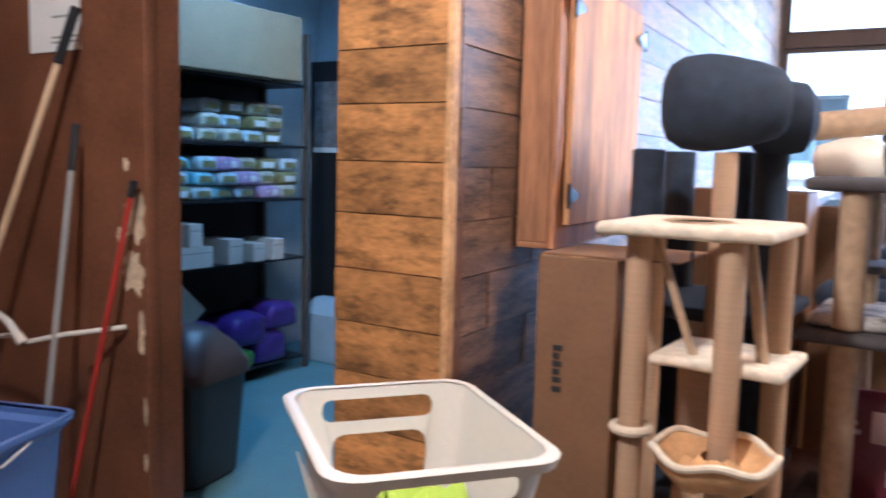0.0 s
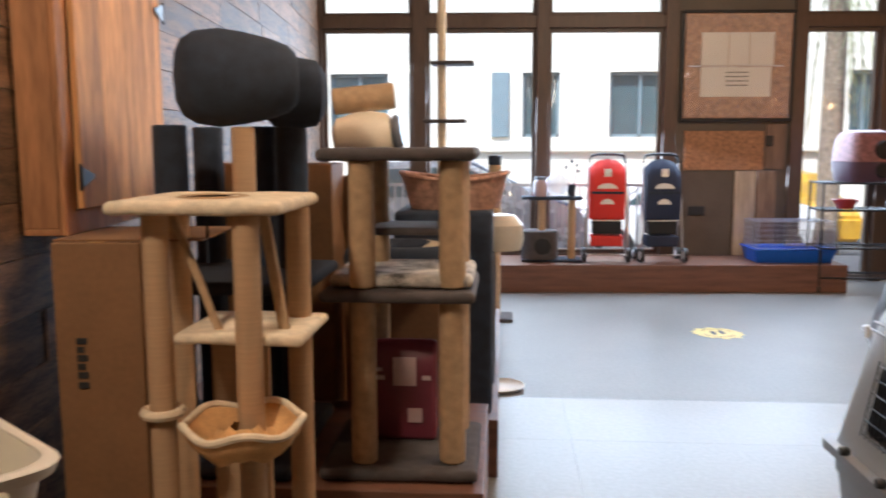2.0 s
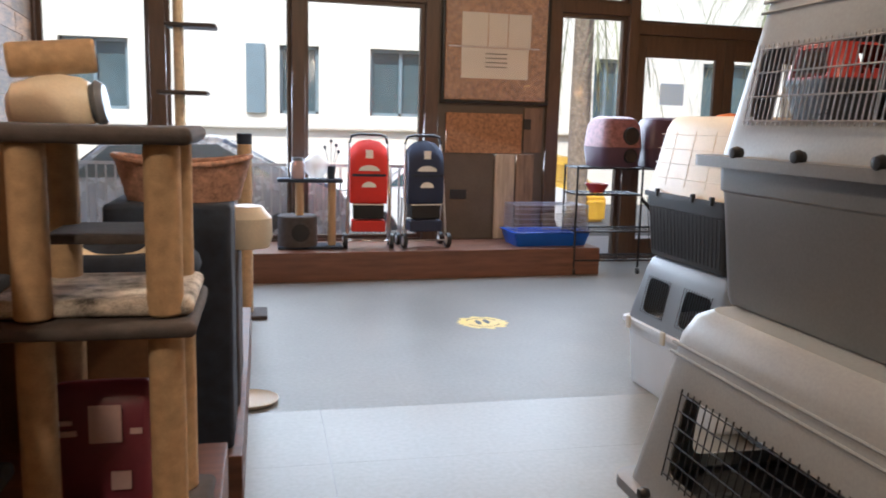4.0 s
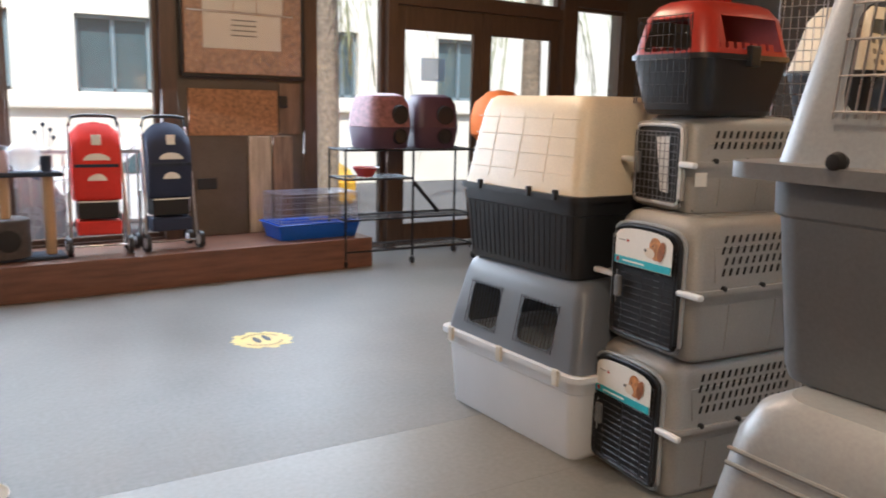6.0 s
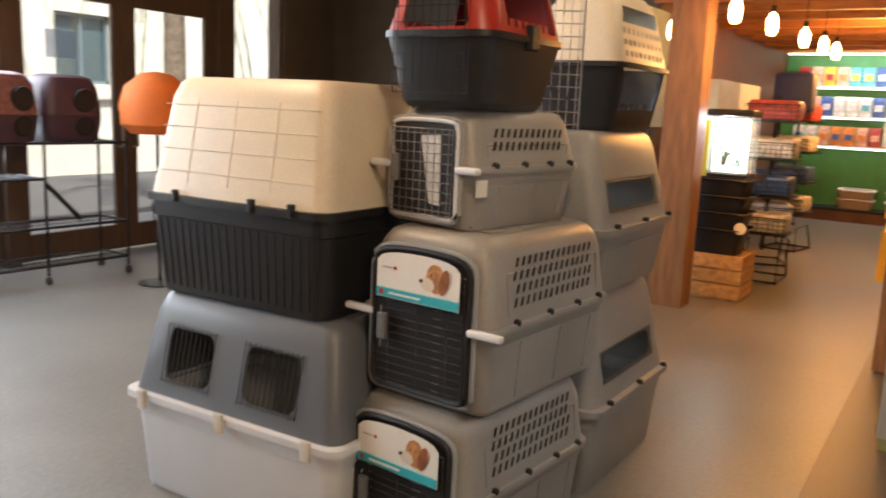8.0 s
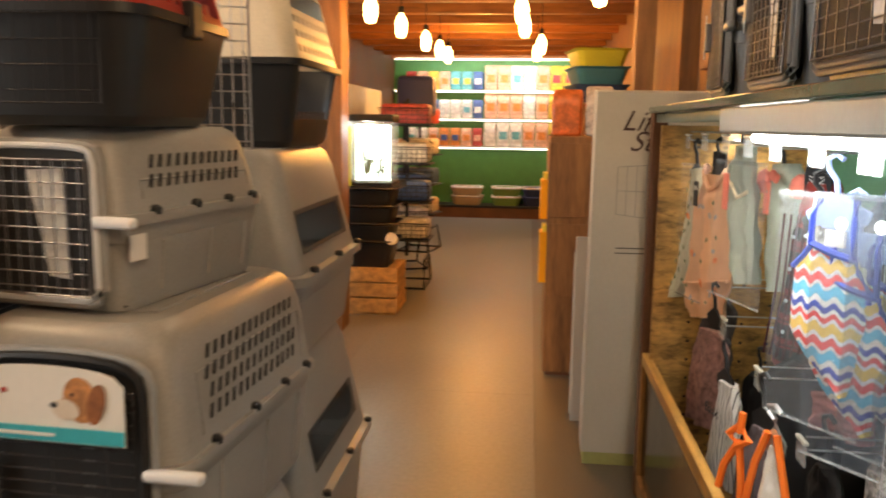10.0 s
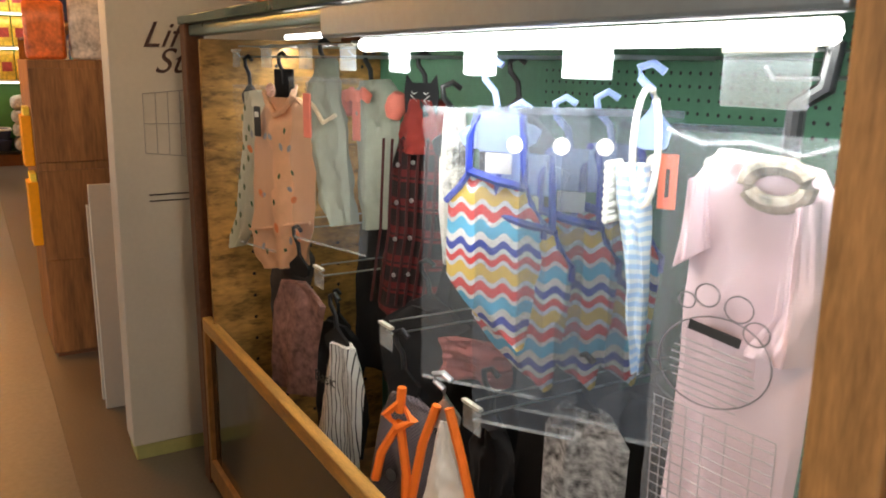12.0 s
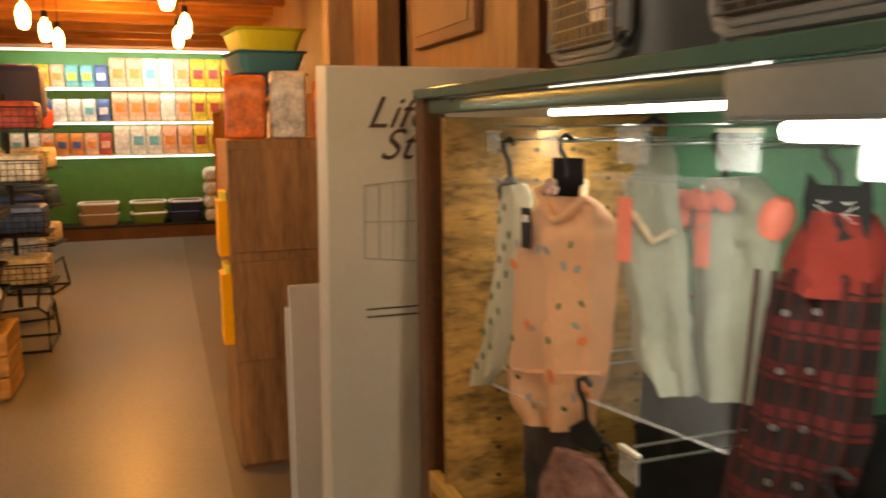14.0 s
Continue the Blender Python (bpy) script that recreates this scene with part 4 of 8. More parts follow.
def wall_cabinet():
    t = thing("wall_cabinet", LEFTM, "closed red pine cabinet with black hinges, on the plank wall", "cabinet")
    x0, x1, z0, z1, y0 = 0.40, 1.32, 1.23, 2.16, -0.12
    for n_, q in (("bottom_panel", (x0, x1, y0, -0.012, z0, z0 + 0.02)), ("top_panel", (x0, x1, y0, -0.012, z1 - 0.02, z1)), ("side_panel", (x0, x0 + 0.02, y0, -0.012, z0 + 0.0205, z1 - 0.0205)), ("side_panel", (x1 - 0.02, x1, y0, -0.012, z0 + 0.0205, z1 - 0.0205)), ("back_panel", (x0 + 0.021, x1 - 0.021, -0.03, -0.013, z0 + 0.0205, z1 - 0.0205))):
        part(n_, box(*q, 0.003), CABWOOD, t)
    for a, c, e, g in ((x0, x0 + 0.07, z0, z1), (x1 - 0.07, x1, z0, z1), (x0 + 0.0705, x1 - 0.0705, z0, z0 + 0.07), (x0 + 0.0705, x1 - 0.0705, z1 - 0.06, z1)):
        part("frame_rail", box(a, c, y0 - 0.02, y0 - 0.001, e, g, 0.003), CABWOOD, t)
    d = thing("door", pose(0, 0, 0), "", "")
    d.parent = t
    for k in ("label", "category"):
        if k in d:
            del d[k]
    w = (x1 - x0 - 0.15) / 4
    for i in range(4):
        a = x0 + 0.075 + i * w
        part("door_board", box(a + 0.0004, a + w - 0.0004, y0 - 0.042, y0 - 0.023, z0 + 0.075, z1 - 0.065, 0.0012), DOORPINE, d)
    for z in (z0 + 0.17, z1 - 0.16):
        for x, s in ((x0 + 0.045, 1), (x1 - 0.045, -1)):
            bm = bmesh.new()
            v = [bm.verts.new(p) for p in ((x, y0 - 0.05, z - 0.035), (x + s * 0.02, y0 - 0.05, z - 0.03), (x + s * 0.10, y0 - 0.05, z - 0.006), (x + s * 0.10, y0 - 0.05, z + 0.006), (x + s * 0.02, y0 - 0.05, z + 0.03), (x, y0 - 0.05, z + 0.035))]
            bm.faces.new(v)
            part("hinge", bm, BLACKMETAL, t, "black strap hinge", thick=0.004)
            part("hinge_pin", tube([(x, y0 - 0.05, z - 0.04), (x, y0 - 0.05, z + 0.04)], 0.006), BLACKMETAL, t)
    return t


wall_cabinet()
tall = thing("carton_box", pose(-1.02, 2.47, 0.0, 0, 0, 4), "tall closed brown carton standing under the wall cabinet", "carton", "cartons by the plank wall")
part("body", box(-0.125, 0.125, -0.2, 0.2, 0, 1.222, 0.004), CARTON, tall)
bm = bmesh.new()
for i, (w, z) in enumerate(((0.03, 0.93), (0.02, 0.905), (0.03, 0.88), (0.022, 0.855), (0.028, 0.83), (0.03, 0.80))):
    box(-0.065, -0.065 + w, -0.2035, -0.2005, z, z + 0.018, 0, bm)
part("print", bm, INK, tall)
part("tape", box(-0.02, 0.02, -0.2, 0.2, 1.2222, 1.2235), PINE, tall)
part("upper_flap", box(-0.127, 0.30, -0.18, 0.2, 1.224, 1.229), CARTON, tall)


def post(t, x, y, z0, z1, r=0.036, m=None, label=""):
    return part("post", lathe([(r * 0.9, z0), (r, z0 + 0.006), (r, z1 - 0.006), (r * 0.9, z1)], n=18), m or SISAL, t, label, at=pose(x, y, 0))


def pad(name, t, x0, x1, y0, y1, z0, z1, m, label="", hole=None):
    bm = box(x0, x1, y0, y1, z0, z1, min(0.018, (z1 - z0) * 0.45), seg=3)
    bmesh.ops.subdivide_edges(bm, edges=[e for e in bm.edges if e.calc_length() > 0.1], cuts=6, use_grid_fill=True)
    for v in bm.verts:
        v.co += Vector((1, 1, 1)) * 0.0035 * noise.noise(v.co * 22)
    return part(name, bm, m, t, label)


def beige_tree():
    t = thing("cat_tree", pose(0, 0, 0), "beige plush cat tree with sisal posts, bowl bed and ladder", "cat tree", "cat trees")
    pad("base", t, -0.86, -0.34, 1.93, 2.44, 0.0, 0.05, PLUSH)
    for x, y, top in ((-0.745, 2.08, 1.325), (-0.495, 2.04, 1.325), (-0.43, 2.30, 1.325), (-0.80, 2.36, 1.325)):
        post(t, x, y, 0.05, top, 0.034)
    pad("platform", t, -0.83, -0.39, 1.97, 2.40, 1.325, 1.36, PLUSH_PALE, "cream plush top platform")
    part("platform_opening", lathe([(0.0, 1.3605), (0.075, 1.3605), (0.085, 1.364), (0.095, 1.3605)], n=24), PLUSH, t, at=pose(-0.62, 2.17, 0))
    pad("shelf", t, -0.70, -0.36, 2.05, 2.36, 0.985, 1.015, PLUSH_PALE)
    part("ladder_rail", box(-0.010, 0.010, -0.008, 0.008, 0, 0.35, 0.004), PLUSH, t, at=pose(-0.60, 2.12, 1.01, 0, -20, 0))
    part("ladder_rail", box(-0.014, 0.014, -0.010, 0.010, 0, 0.33, 0.004), PLUSH, t, at=pose(-0.43, 2.14, 1.01, 0, -9, 0))
    part("hanging_toy", tube([(-0.60, 2.06, 1.325), (-0.60, 2.06, 1.20)], 0.003), NAVY, t)
    part("back_board", box(-0.70, -0.53, 2.32, 2.35, 0.06, 0.98, 0.008), SISAL, t)
    ring = tube([(-0.745 + 0.046 * math.cos(a), 2.08 + 0.046 * math.sin(a), 0.80) for a in (i * math.pi / 8 for i in range(16))], 0.014, n=8, close=True)
    part("post_collar", ring, PLUSH_PALE, t)
    bm = bmesh.new()
    n = 48
    prof = [(0.034, 0.80), (0.06, 0.765), (0.095, 0.762), (0.124, 0.785), (0.137, 0.805), (0.147, 0.815), (0.148, 0.80), (0.137, 0.772), (0.108, 0.742), (0.07, 0.73), (0.0, 0.728)]
    rings = []
    for r, z in prof:
        rings.append([bm.verts.new((r * (1 + 0.025 * math.cos(12 * a)) * math.cos(a), r * (1 + 0.025 * math.cos(12 * a)) * math.sin(a), z + 0.008 * math.cos(12 * a) * (r / 0.17) + 0.01 * math.cos(5 * a) * (r / 0.17))) for a in (2 * math.pi * k / n for k in range(n))])
    for A, B in zip(rings, rings[1:]):
        for k in range(n):
            bm.faces.new((A[k], A[(k + 1) % n], B[(k + 1) % n], B[k]))
    bowl = part("bowl_bed", bm, mat("tan_plush", (0.60, 0.36, 0.15), 0.95, dark=0.75, scale=20, bump=0.5, detail=200), t, "tan plush bowl bed with pale rim", at=pose(-0.50, 1.99, 0, 0, 0, 0))
    part("bowl_rim", tube([(0.148 * math.cos(a), 0.148 * math.sin(a), 0.812 + 0.01 * math.cos(5 * a)) for a in (2 * math.pi * k / 40 for k in range(40))], 0.010, n=8, close=True), PLUSH_PALE, bowl)
    return t


beige_tree()


def dark_tree():
    t = thing("cat_tree", pose(0, 0, 0), "tall dark navy plush cat tree with a round house on top", "cat tree", "cat trees")
    pad("base", t, -1.12, -0.52, 2.50, 3.18, 0.43, 0.48, NAVY)
    for x, y, top, r in ((-0.66, 2.56, 1.55, 0.036),):
        post(t, x, y, 0.48, top, r, SISAL)
    for x, y in ((-0.60, 2.92), (-0.72, 2.98), (-0.95, 2.7), (-0.95, 3.05)):
        post(t, x, y, 0.48, 1.56, 0.055, NAVY, "dark plush post")
    pad("shelf", t, -1.08, -0.48, 2.55, 3.12, 1.02, 1.06, NAVY)
    house = lathe([(0.0, -0.165), (0.07, -0.16), (0.115, -0.14), (0.14, -0.10), (0.150, -0.03), (0.142, 0.04), (0.125, 0.12), (0.105, 0.18), (0.08, 0.205), (0.0, 0.205)], n=28)
    part("round_house", house, NAVY, t, "dark plush round house", at=pose(-0.705, 2.58, 1.70, 0, 0, 22) @ pose(0, 0, 0, 0, 90, 0))
    house = lathe([(0.0, -0.12), (0.08, -0.115), (0.115, -0.08), (0.12, 0.0), (0.112, 0.06), (0.075, 0.09), (0.0, 0.09)], n=28)
    part("round_house", house, NAVY, t, "dark plush round house", at=pose(-0.56, 2.86, 1.67, 0, 0, 25) @ pose(0, 0, 0, 0, 90, 0))
    return t


dark_tree()


def brown_tree():
    t = thing("cat_tree", pose(0, 0, 0), "grey and beige cat tree with square top and spotted plush shelf", "cat tree", "cat trees")
    pad("base", t, -0.44, 0.07, 2.52, 3.02, 0.43, 0.47, GREYPLUSH)
    for x, y in ((-0.30, 2.60), (-0.015, 2.62), (-0.30, 2.93), (-0.015, 2.93)):
        post(t, x, y, 0.47, 1.005, 0.042, PLUSH)
        post(t, x, y, 1.045, 1.445, 0.042, PLUSH)
    pad("shelf", t, -0.43, 0.06, 2.53, 3.0, 1.005, 1.04, GREYPLUSH)
    bm = box(-0.41, 0.05, 2.60, 2.98, 1.041, 1.085, 0.02, seg=3)
    part("cushion", bm, LEOPARD, t, "spotted plush cushion")
    pad("top_platform", t, -0.43, 0.06, 2.53, 3.0, 1.445, 1.485, GREYPLUSH)
    part("paw_shelf", box(-0.30, -0.02, 2.70, 2.96, 1.20, 1.225, 0.01), GREYPLUSH, t)
    return t


brown_tree()

part("low_stage", box(-1.22, 0.09, 2.46, 3.35, 0, 0.428, 0.004), STEPWOOD, kind="structure")
part("low_stage", box(-1.45, 0.13, 3.60, 6.1, 0, 0.27, 0.004), STEPWOOD, kind="structure")


def food_bag(m, w, d, h, col, label, group="food bags"):
    t = thing("food_bag", m, label, "pet food bag", group)
    bm = box(-w / 2, w / 2, -d / 2, d / 2, 0, h, 0.02, seg=3)
    bmesh.ops.subdivide_edges(bm, edges=[e for e in bm.edges if e.calc_length() > 0.05], cuts=4, use_grid_fill=True)
    for v in bm.verts:
        k = 1 - 0.75 * max(0, (v.co.z / h - 0.75) / 0.25) ** 2
        v.co.y *= k
        v.co += Vector((0, 1, 0)) * 0.012 * noise.noise(v.co * 14)
    part("sack", bm, col, t)
    return t


MAROON = plain("maroon_print", (0.16, 0.03, 0.05), 0.35)
b = food_bag(pose(-0.20, 2.84, 0.47), 0.24, 0.10, 0.35, MAROON, "maroon pet food bag with pale printed figures, under the plush shelf")
bm = bmesh.new()
box(-0.03, 0.05, -0.062, -0.058, 0.20, 0.30, 0, bm)
box(-0.10, -0.06, -0.060, -0.056, 0.22, 0.235, 0, bm)
box(-0.10, -0.07, -0.060, -0.056, 0.25, 0.262, 0, bm)
box(0.07, 0.10, -0.060, -0.056, 0.22, 0.235, 0, bm)
box(0.02, 0.07, -0.062, -0.058, 0.07, 0.12, 0, bm)
part("print", bm, plain("pale_pink_ink", (0.55, 0.40, 0.40), 0.5), b)

cube = thing("cat_house", pose(0, 0, 0), "tall dark plush cat furniture block standing on the low stage", "cat tree", "cat trees")
pad("body", cube, -0.34, 0.10, 3.66, 4.10, 0.272, 1.20, NAVY)
pad("body_rear", cube, -0.34, 0.11, 4.12, 4.75, 0.272, 0.95, GREYPLUSH)
ball = thing("plastic_dome", pose(0.14, 4.30, 0.951), "cream plastic dome litter lid on dark plush furniture", "litter box")
part("shell", lathe([(0.10, 0.0), (0.115, 0.05), (0.11, 0.13), (0.07, 0.18), (0.0, 0.19)], n=24), PL_CREAM, ball)


def basket(m, a, b_, h, label, mt, group=""):
    t = thing("wicker_basket", m, label, "basket", group)
    bm = bmesh.new()
    n, rows = 44, 9
    rings = []
    for i in range(rows):
        s = i / (rows - 1)
        k = 0.82 + 0.18 * s
        rings.append([bm.verts.new((a * k * math.cos(q) * (1 + 0.012 * (-1) ** (i + j)), b_ * k * math.sin(q) * (1 + 0.012 * (-1) ** (i + j)), h * s + 0.014 * math.cos(2 * q) * s)) for j, q in enumerate(2 * math.pi * j / n for j in range(n))])
    for A, B in zip(rings, rings[1:]):
        for j in range(n):
            bm.faces.new((A[j], A[(j + 1) % n], B[(j + 1) % n], B[j]))
    bm.faces.new(rings[0])
    part("weave", bm, mt, t, thick=0.006)
    part("rim", tube([(a * math.cos(q), b_ * math.sin(q), h + 0.014 * math.cos(2 * q)) for q in (2 * math.pi * j / 40 for j in range(40))], 0.010, n=8, close=True), mt, t)
    return t


WICKER = mat("pinkish_wicker", (0.42, 0.24, 0.17), 0.7, dark=0.5, scale=40, bump=0.8, detail=120)
basket(pose(-0.08, 3.88, 1.201), 0.25, 0.20, 0.15, "pinkish wicker pet basket on dark plush furniture", WICKER)
bed = thing("pet_bed", pose(-0.24, 3.32, 0.957, 0, 0, 10), "dark round pet bed with pale fleece lining, on a carton", "pet bed")
part("bolster", tube([(0.20 * math.cos(q), 0.16 * math.sin(q), 0.085) for q in (2 * math.pi * j / 28 for j in range(28))], 0.06, n=12, close=True), NAVY, bed)
part("lining", lathe([(0.0, 0.03), (0.12, 0.04), (0.16, 0.12), (0.15, 0.14), (0.10, 0.10), (0.0, 0.08)], n=24), PLUSH_PALE, bed)
carton(pose(-0.26, 3.35, 0.429), 0.32, 0.34, 0.527, "brown carton on the low stage, under a pet bed", "cartons by the plank wall")
carton(pose(-0.80, 3.475, 0.271), 0.50, 0.25, 1.149, "large brown carton standing against the plank wall", "cartons by the plank wall")
tagged(part("carton_box", box(-0.72, -0.42, 3.64, 3.66, 0.27, 1.36, 0.004), CARTON), "flat brown carton leaning beside dark plush furniture", "carton", "cartons by the plank wall")


def litter_dome(m):
    t = thing("travel_bowl", m, "cream rounded pet water tank with dark cap, on cartons", "pet water tank")
    part("tank", lathe([(0.0, -0.125), (0.06, -0.122), (0.090, -0.10), (0.104, -0.02), (0.102, 0.04), (0.085, 0.10), (0.07, 0.12), (0.0, 0.122)], n=26), PL_CREAM, t, at=pose(0, 0, 0.105, 0, 82, 0))
    part("cap", lathe([(0.0, 0.121), (0.06, 0.121), (0.075, 0.14), (0.06, 0.16), (0.0, 0.165)], n=24), PL_SLATE, t, at=pose(0, 0, 0.105, 0, 82, 0))
    return t


litter_dome(pose(-0.43, 3.44, 1.421))
tagged(part("carton_tube", lathe([(0.05, -0.13), (0.055, -0.12), (0.055, 0.12), (0.05, 0.13)], n=18), PLUSH, at=pose(-0.44, 3.5, 1.685, 0, 84, 10)), "beige plush roll lying on the pet water tank", "plush roll")


def pole_tree():
    t = thing("cat_tree", pose(-0.33, 6.5, 0), "slim floor-to-ceiling cat pole with small grey steps", "cat tree", "cat trees")
    part("base", box(-0.2, 0.2, -0.2, 0.2, 0.0, 0.03, 0.01), GREYPLUSH, t)
    post(t, 0, 0, 0.03, 3.2, 0.035, PLUSH_PALE)
    post(t, 0, 0, 2.75, 3.2, 0.0365, PL_BLUE, "blue band on the pole")
    post(t, 0, 0, 3.2, 3.498, 0.025, WIRE)
    for z, x in ((2.10, 0.09), (1.66, 0.03), (1.10, 0.1)):
        part("step", box(x - 0.17, x + 0.16, -0.12, 0.12, z, z + 0.025, 0.01), GREYPLUSH, t)
    return t


pole_tree()
post_t = thing("scratching_post", pose(0.08, 7.0, 0.0), "short beige scratching post with a dark cap", "scratching post")
part("base", box(-0.16, 0.16, -0.16, 0.16, 0, 0.03, 0.008), GREYPLUSH, post_t)
post(post_t, 0, 0, 0.03, 1.32, 0.055, PLUSH)
post(post_t, 0, 0, 1.32, 1.40, 0.057, NAVY)
disc = tagged(part("plastic_tray", lathe([(0.0, 0.0), (0.13, 0.0), (0.15, 0.02), (0.145, 0.022), (0.12, 0.008), (0.0, 0.008)], n=28), PL_CREAM, at=pose(0.14, 4.98, 0.0)), "round cream plastic tray lying on the floor", "tray")

# ---- platform by the windows ----


def window_tree():
    t = thing("cat_tree", pose(0.66, 8.62, 0.281), "low cat tree with grey barrel and dark shelf, on the platform", "cat tree", "cat trees")
    part("base", box(-0.31, 0.31, -0.15, 0.15, 0, 0.025, 0.008), NAVY, t)
    part("barrel", lathe([(0.14, 0.026), (0.19, 0.03), (0.19, 0.31), (0.18, 0.32), (0.0, 0.32)], n=28), GREYPLUSH, t, at=pose(-0.12, 0, 0))
    # barrel is closed: a dark disc paints the shade in its hole
    part("barrel_hole", lathe([(0.0, 0), (0.075, 0.0), (0.085, 0.008), (0.075, 0.012), (0.0, 0.004)], n=24), DARK, t, at=pose(-0.10, -0.188, 0.17, 90))
    post(t, -0.10, 0, 0.32, 0.64, 0.04)
    post(t, 0.21, 0, 0.025, 0.64, 0.04)
    part("shelf", box(-0.31, 0.31, -0.11, 0.11, 0.64, 0.675, 0.012), NAVY, t)
    return t


window_tree()
jar = thing("glass_jar", pose(0.54, 8.60, 0.957), "small glass jar with pink lid, on the dark shelf", "jar", "things on the cat tree")
part("glass", lathe([(0.06, 0), (0.07, 0.02), (0.07, 0.14), (0.05, 0.17)], n=20), plain("pinkish_glass", (0.45, 0.35, 0.36), 0.15), jar)
part("lid", lathe([(0.055, 0.17), (0.055, 0.20), (0.0, 0.205)], n=20), PL_SLATE, jar)
wand = thing("toy_cup", pose(0.86, 8.60, 0.957), "dark cup of cat wand toys on the dark shelf", "cup", "things on the cat tree")
part("cup", lathe([(0.035, 0), (0.045, 0.12), (0.042, 0.12), (0.033, 0.006), (0.0, 0.006)], n=18), NAVY, wand)
for a, b2 in ((-0.06, 0.30), (0.0, 0.36), (0.05, 0.32), (0.07, 0.26)):
    part("wand", tube([(0, 0, 0.02), (a, 0.01, b2)], 0.004), PL_SLATE, wand)
    part("wand_tip", lathe([(0.0, -0.02), (0.015, -0.01), (0.015, 0.01), (0.0, 0.02)], n=10), NAVY, wand, at=pose(a, 0.01, b2))
disc2 = tagged(part("clear_ball", lathe([(0.0, 0.0), (0.06, 0.01), (0.11, 0.06), (0.125, 0.12), (0.11, 0.18), (0.06, 0.23), (0.0, 0.24)], n=24), clear("clear_ball_plastic", (0.9, 0.92, 0.95), 0.5, 0.2), at=pose(0.72, 8.64, 0.957)), "clear plastic toy ball on the dark shelf", "toy ball", "things on the cat tree")


def stroller(m, cloth, label):
    t = thing("pet_stroller", m, label, "pet stroller", "folded pet strollers")
    w = 0.18
    # cloth body: an arched hood over a pouch
    bm = bmesh.new()
    prof = [(-0.10, 0.44), (-0.13, 0.50), (-0.13, 0.75), (-0.12, 0.92), (-0.07, 1.02), (0.0, 1.06), (0.07, 1.02), (0.10, 0.80), (0.10, 0.55), (0.06, 0.44)]
    secs = []
    for s in (-1, -0.9, -0.6, 0, 0.6, 0.9, 1):
        k = 1 - 0.16 * abs(s) ** 4
        secs.append([bm.verts.new((s * w, y * k, 0.44 + (z - 0.44) * (1 - 0.16 * abs(s) ** 3))) for y, z in prof])
    n = len(prof)
    for A, B in zip(secs, secs[1:]):
        for j in range(n):
            bm.faces.new((A[j], B[j], B[(j + 1) % n], A[(j + 1) % n]))
    bm.faces.new(secs[0])
    bm.faces.new(secs[-1][::-1])
    part("cloth_body", bm, cloth, t)
    f = -0.135
    part("seam", box(-0.165, 0.165, f - 0.006, f + 0.004, 0.705, 0.73, 0.002), NAVY, t)
    part("mesh_window", box(-0.150, 0.150, f + 0.02, f + 0.20, 0.29, 0.439, 0.012), DARK, t, "black mesh panel")
    part("trim_line", box(-0.155, 0.155, f + 0.006, f + 0.019, 0.425, 0.436, 0.002), PAPER, t)
    part("lower_band", box(-0.165, 0.165, f - 0.01, f + 0.20, 0.165, 0.275, 0.012), cloth, t)
    for z, a in ((0.76, 0.10), (0.60, 0.07)):
        bm = bmesh.new()
        vs = [bm.verts.new((a * math.cos(q), f - 0.006, z + 0.055 * math.sin(q))) for q in (math.pi * i / 10 for i in range(11))]
        bm.faces.new(vs)
        part("pale_patch", bm, PAPER, t, "pale mesh patch", thick=0.003)
    part("tag", box(-0.035, 0.035, f - 0.002, f + 0.004, 0.88, 0.96, 0.002), PAPER, t)
    for s in (-1, 1):
        part("side_bar", tube([(s * 0.215, -0.10, 0.10), (s * 0.20, -0.06, 0.55), (s * 0.185, 0.03, 1.02)], 0.011), WIRE, t)
        part("leg", tube([(s * 0.20, 0.10, 0.10), (s * 0.21, 0.02, 0.5)], 0.010), WIRE, t)
    part("handle", tube([(-0.185, 0.03, 1.02), (-0.165, 0.02, 1.09), (-0.10, 0.01, 1.105), (0.10, 0.01, 1.105), (0.165, 0.02, 1.09), (0.185, 0.03, 1.02)], 0.014), PL_BLACK, t)
    for s in (-1, 1):
        for y, r in ((-0.13, 0.075), (0.12, 0.065)):
            wheel = part("wheel", lathe([(0.0, -0.012), (r * 0.8, -0.012), (r, -0.02), (r, 0.02), (r * 0.8, 0.012), (0.0, 0.012)], n=24), PL_BLACK, t, at=pose(s * 0.225, y, r + 0.001, 0, 90, 0))
            part("rim", lathe([(0.0, -0.022), (r * 0.25, -0.022), (r * 0.6, -0.014), (r * 0.6, 0.014), (r * 0.25, 0.022), (0.0, 0.022)], n=20), PL_PALE, wheel)
    part("axle", tube([(-0.22, -0.12, 0.076), (0.22, -0.12, 0.076)], 0.008), WIRE, t)
    return t


stroller(pose(1.23, 8.66, 0.281, 0, 0, -4), plain("red_cloth", (0.62, 0.03, 0.02), 0.7, bump=0.3), "red folded pet stroller standing on the platform")
stroller(pose(1.78, 8.66, 0.281, 0, 0, 6), plain("navy_cloth", (0.015, 0.025, 0.06), 0.7, bump=0.3), "navy folded pet stroller standing on the platform")


